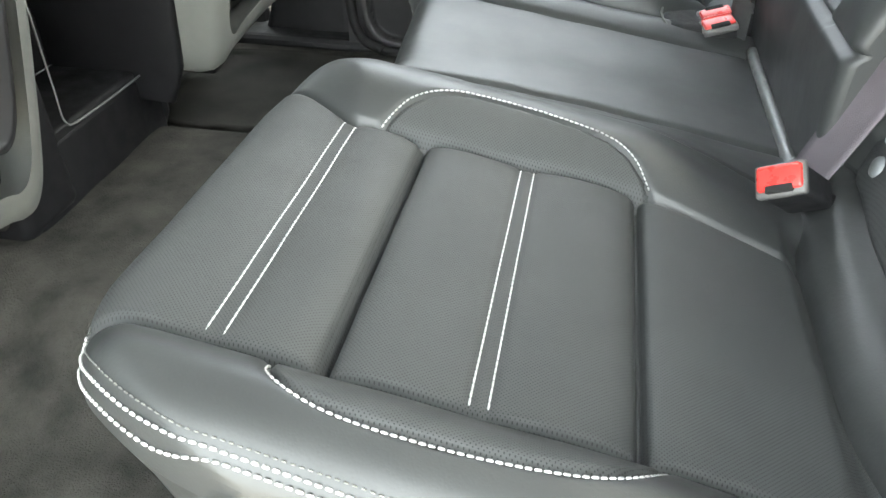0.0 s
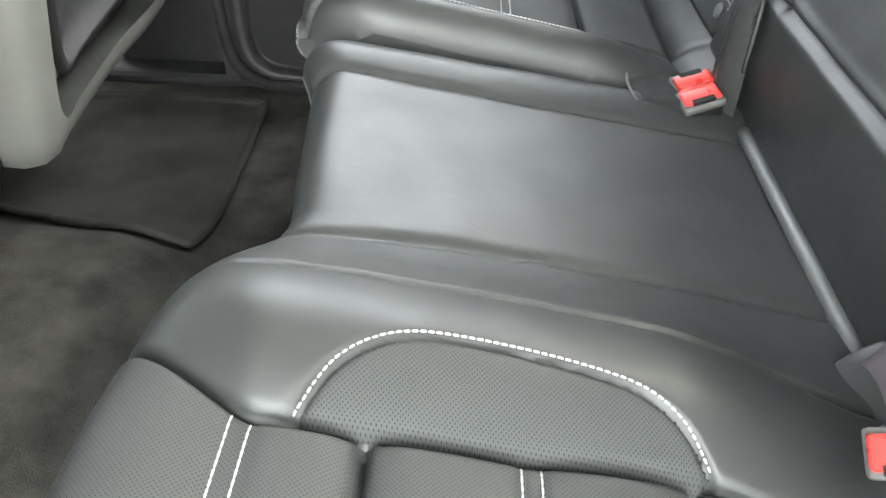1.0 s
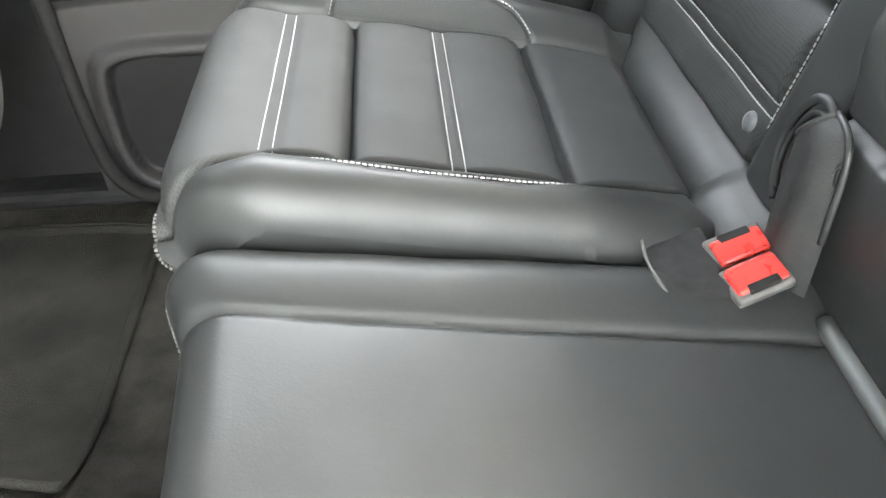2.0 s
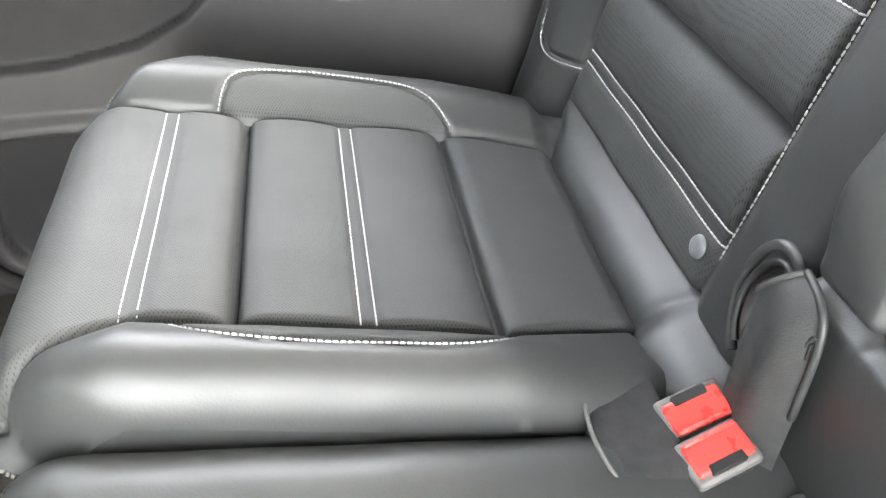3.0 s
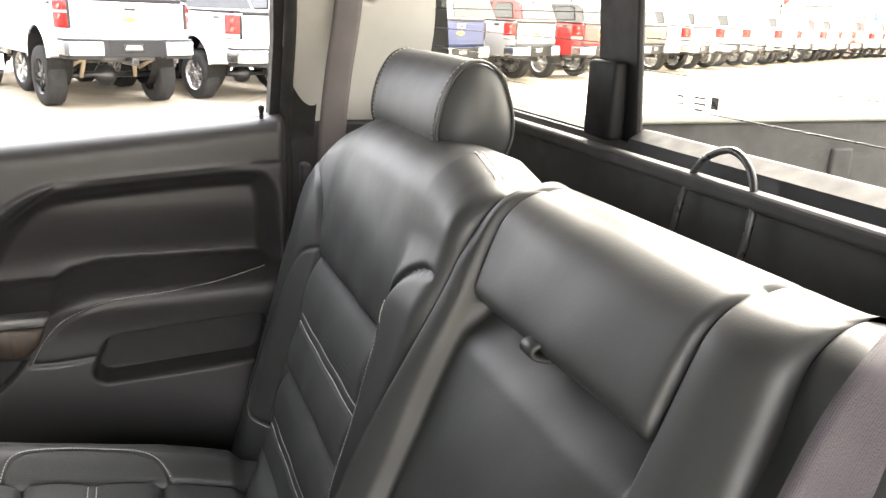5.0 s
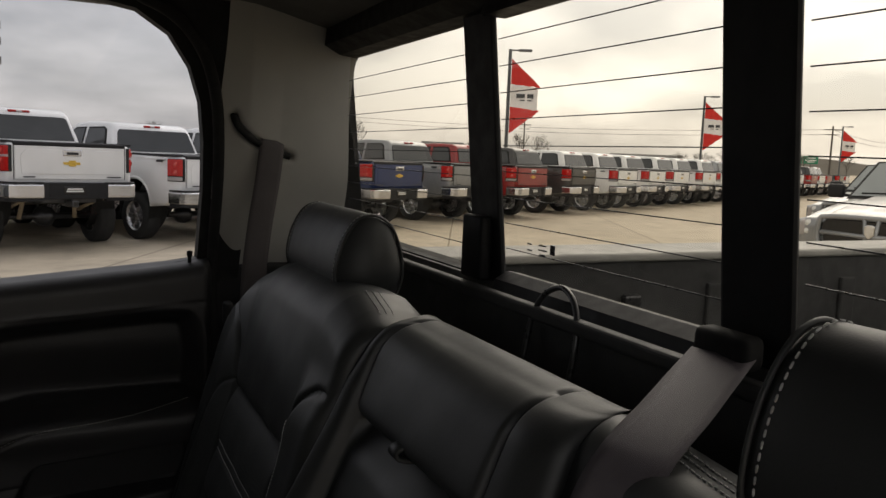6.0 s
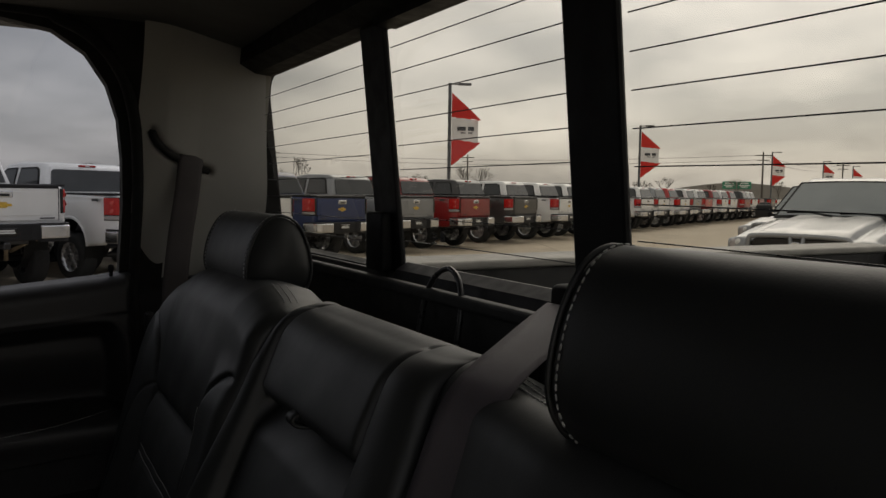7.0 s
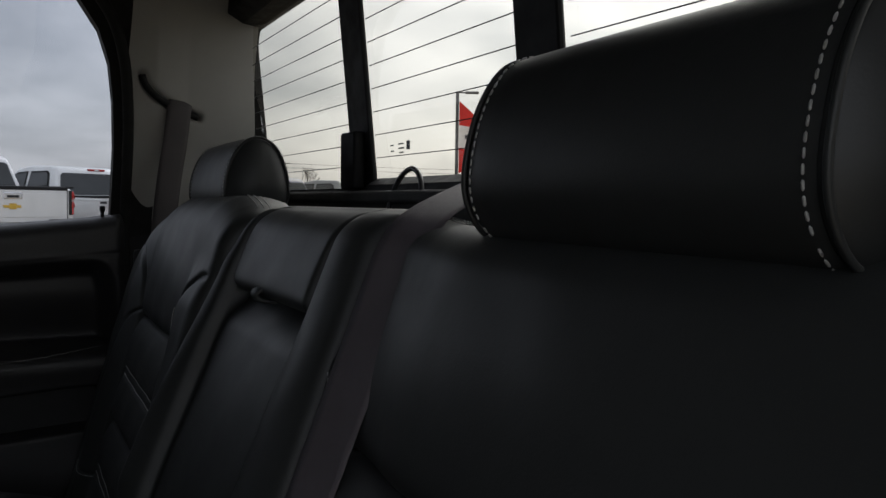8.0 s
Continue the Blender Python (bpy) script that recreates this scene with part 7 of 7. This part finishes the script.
    return tagged(ob, group="facing trucks")


# pale blue-grey base colour paints the sky's reflection into the glass
WINDSCREEN = grained("windscreen_sky_grey", (0.17, 0.19, 0.195), (0.22, 0.24, 0.245), 0.05, 2, 3, 0.0001, 0.0)
build_facing_truck("facing_truck", "silver pickup truck with crossed bright grille facing the bed", (9.15, 6.32), 16.1)
build_facing_truck("facing_truck", "silver pickup truck parked beside its twin", (12.8, 9.2), 15)


# ---- lamp posts with flags ----
FLAG_RED = grained("red_flag_cloth", (0.52, 0.02, 0.015), (0.60, 0.03, 0.02), 0.8, 4, 200, 0.001, 0.3)
FLAG_WHITE = grained("white_flag_cloth", (0.70, 0.68, 0.66), (0.76, 0.74, 0.72), 0.8, 4, 200, 0.001, 0.3)
POLE = grained("grey_pole", (0.06, 0.06, 0.06), (0.09, 0.09, 0.09), 0.5, 4, 200, 0.0004, 0.2, 0.4)


def build_lamp_post():
    """A square lamp post with one box head and a tattered three-band flag."""
    ob = thing("lamp_post", "dark lamp post with a tattered red and white flag", "lamp post", group="lot lamp posts")
    part("pole", lathe([(0.16, 0.0), (0.16, 0.25), (0.085, 0.28), (0.075, 6.45), (0.0, 6.46)], 10), POLE, ob, "", True)
    part("lamp_arm", rbox((0.0, -0.03, 6.38), (0.5, 0.03, 6.44), 0.01, 1), POLE, ob)
    part("lamp_head", rbox((0.35, -0.13, 6.36), (0.95, 0.13, 6.46), 0.03, 2), POLE, ob, "flat box lamp head")
    for k, (name, mat) in enumerate((("upper_band", FLAG_RED), ("middle_band", FLAG_WHITE), ("lower_band", FLAG_RED))):
        vs, fs = [], []
        n = 10
        for i in range(n + 1):
            t = i / n
            x = 0.09 + 1.30 * t
            wave = 0.10 * math.sin(t * 7 + k) * t
            top = (6.05 - 1.18 * t, 4.95 - 0.12 * t, 3.98 - 0.14 * t)[k]
            low = (4.95 - 0.12 * t, 3.98 - 0.14 * t, 2.80 + 1.02 * t)[k] + 0.02 * math.sin(t * 19 + k)
            top = max(top, low + 0.015)
            for z in (top, (top + low) / 2, low):
                vs.append((x - (0.10 * t if k == 1 else 0), wave, z))
        for i in range(n):
            for j in range(2):
                a = i * 3 + j
                fs.append((a, a + 3, a + 4, a + 1))
        band = sheet(name, vs, fs, mat, ob, "tattered red cloth" if k != 1 else "white cloth with dark bars")
        if k == 1:
            part("dark_bar", rbox((0.35, -0.05, 4.36), (1.10, 0.10, 4.54), 0.0), STEEL, band, "dark lettering bar")
            part("dark_bar", rbox((0.50, -0.05, 4.24), (1.02, 0.10, 4.29), 0.0), STEEL, band, "thin dark lettering bar")
    return ob


def build_posts():
    first = build_lamp_post()
    spots = [(17.7, 30.2), (39.0, 40.6), (72.0, 55.3), (94.4, 64.7), (111.2, 71.4), (-8.0, 38.0)]
    first.matrix_basis = Matrix.Translation((*spots[0], GROUND_Z)) @ Matrix.Rotation(radians(-27), 4, "Z")
    for x, y in spots[1:]:
        copy_thing(first, Matrix.Translation((x, y, GROUND_Z)) @ Matrix.Rotation(radians(-27 - 18), 4, "Z"))


build_posts()


# ---- the distance ----
def build_distance():
    wood = grained("bare_twigs", (0.05, 0.042, 0.034), (0.085, 0.072, 0.06), 0.9, 0.2, 3, 0.02, 0.3)
    rng = random.Random(4)
    # low far hills
    vs, fs = [], []
    n = 160
    for i in range(n + 1):
        a = radians(-40 + 150 * i / n)
        r = 900
        h = 6 + 9 * (0.5 + 0.5 * math.sin(i * 0.21)) + 3 * math.sin(i * 0.53 + 1)
        vs += [(r * math.sin(a), r * math.cos(a), GROUND_Z - 1), (r * math.sin(a) * 1.06, r * math.cos(a) * 1.06, GROUND_Z + h)]
    for i in range(n):
        fs.append((2 * i, 2 * i + 2, 2 * i + 3, 2 * i + 1))
    hills = sheet("far_hills", vs, fs, grained("winter_hill", (0.085, 0.075, 0.06), (0.12, 0.105, 0.085), 0.95, 0.02, 0.6, 0.2, 0.3), None, "low brown winter hills on the horizon", True, "structure")
    tagged(hills, category="backdrop")
    # bare far trees: twiggy crowns, joined as one stuff object
    vs, fs = [], []

    def twig(a, b, r0, r1):
        v, f = tube_geo([a, b], [r0, r1], 3)
        o = len(vs)
        vs.extend(v)
        fs.extend([tuple(o + i for i in q) for q in f])

    def grow(p, d, l, r, depth):
        q = p + d * l
        twig(p, q, r, r * 0.6)
        if depth == 0:
            return
        for _ in range(3):
            e = (d + Vector((rng.uniform(-1, 1), rng.uniform(-1, 1), rng.uniform(-0.25, 0.7))) * 0.75).normalized()
            grow(q, e, l * rng.uniform(0.6, 0.8), r * 0.6, depth - 1)

    for i in range(46):
        a = radians(rng.uniform(-12, 62))
        r = rng.uniform(95, 190)
        h = rng.uniform(1.0, 1.9)
        grow(Vector((r * math.sin(a), r * math.cos(a), GROUND_Z)), Vector((0, 0, 1)), h, 0.12, 5)
    t = sheet("bare_trees", vs, fs, wood, None, "bare winter trees beyond the lot", False, "stuff")
    tagged(t, category="trees")
    # far sheds
    wall_m = grained("shed_wall", (0.20, 0.19, 0.18), (0.30, 0.28, 0.26), 0.8, 0.3, 5, 0.02, 0.3)
    roof_m = grained("shed_roof", (0.07, 0.065, 0.06), (0.10, 0.095, 0.09), 0.8, 0.3, 5, 0.02, 0.3)
    for k, (a, r, w, h) in enumerate(((20, 130, 9, 2.8), (25.5, 140, 7, 3.2), (33, 150, 10, 2.6), (40, 170, 14, 2.8), (15, 150, 10, 2.6))):
        o = thing("shed", "small grey shed far behind the lot", "shed", (0, 0, 0), "far sheds")
        part("wall", rbox((-w / 2, -3, 0), (w / 2, 3, h), 0.02, 1), wall_m, o)
        part("roof", prism([(-3.4, h), (0, h + 1.2), (3.4, h)], "x", -w / 2 - 0.3, w / 2 + 0.3, 0.0), roof_m, o)
        part("door", rbox((-0.6, -3.06, 0), (0.6, -2.98, 2.1), 0.01, 1), roof_m, o)
        aa = radians(a)
        o.matrix_basis = Matrix.Translation((r * math.sin(aa), r * math.cos(aa), GROUND_Z)) @ Matrix.Rotation(-aa, 4, "Z")
    # utility poles with crossarms
    first = thing("utility_pole", "dark wooden utility pole with crossarm", "utility pole", (0, 0, 0), "utility poles")
    part("pole", lathe([(0.17, 0), (0.11, 8.4), (0.0, 8.42)], 8), wood, first, "", True)
    part("crossarm", rbox((-1.2, -0.06, 7.8), (1.2, 0.06, 7.95), 0.01, 1), wood, first)
    part("crossarm", rbox((-0.9, -0.06, 7.1), (0.9, 0.06, 7.22), 0.01, 1), wood, first)
    first.matrix_basis = Matrix.Translation((100.0, 78.5, GROUND_Z)) @ Matrix.Rotation(radians(-45), 4, "Z")
    for x, y in ((72.0, 118.0), (40.0, 128.0), (140.0, 92.0)):
        copy_thing(first, Matrix.Translation((x, y, GROUND_Z)) @ Matrix.Rotation(radians(-40), 4, "Z"))
    wires = thing("power_line", "thin dark power lines between the poles", "power line", (92, 86, 9))
    for z in (7.3, 6.6):
        for p, q in (((140, 92), (100, 78.5)), ((100, 78.5), (40, 128))):
            rod("wire", [(p[0] + (q[0] - p[0]) * k / 8, p[1] + (q[1] - p[1]) * k / 8, z - 1.0 * math.sin(k / 8 * math.pi)) for k in range(9)], 0.03, STEEL, wires, "", 4)
    # lattice mast seen past the far door
    mast = thing("cell_mast", "tall grey lattice mast with antennas", "mast", (0, 0, 0))
    part("mast_tube", lathe([(0.6, 0), (0.35, 36), (0.0, 36.1)], 8), POLE, mast, "", True)
    for z in (24, 29.5, 34):
        part("antenna_ring", rbox((-1.9, -0.15, z), (1.9, 0.15, z + 0.35), 0.02, 1), POLE, mast)
        for x in (-1.8, -0.9, 0.9, 1.8):
            part("antenna", rbox((x - 0.15, -0.3, z - 1.0), (x + 0.15, 0.3, z + 1.2), 0.02, 1), POLE, mast)
    aa = radians(-4.2)
    mast.matrix_basis = Matrix.Translation((260 * math.sin(aa), 260 * math.cos(aa), GROUND_Z))
    # green road sign
    sign = thing("road_sign", "green highway sign on two posts", "road sign", (0, 0, 0))
    green = grained("sign_green", (0.012, 0.16, 0.09), (0.02, 0.20, 0.11), 0.5, 1, 20, 0.001, 0.1)
    for x in (-2.3, 2.3):
        part("sign_panel", rbox((x - 2.1, -0.05, 4.2), (x + 2.1, 0.05, 6.6), 0.05, 1), green, sign, "green sheet panel")
        part("sign_post", rbox((x - 0.12, 0.06, 0), (x + 0.12, 0.2, 6.4), 0.01, 1), POLE, sign)
        for z, w in ((5.9, 1.3), (5.2, 1.6), (4.7, 1.0)):
            part("sign_bar", rbox((x - w, -0.075, z), (x + w, -0.052, z + 0.28), 0), FLAG_WHITE, sign, "pale lettering bar")
    aa = radians(50.2)
    sign.matrix_basis = Matrix.Translation((270 * math.sin(aa), 270 * math.cos(aa), GROUND_Z)) @ Matrix.Rotation(-aa, 4, "Z")


build_distance()
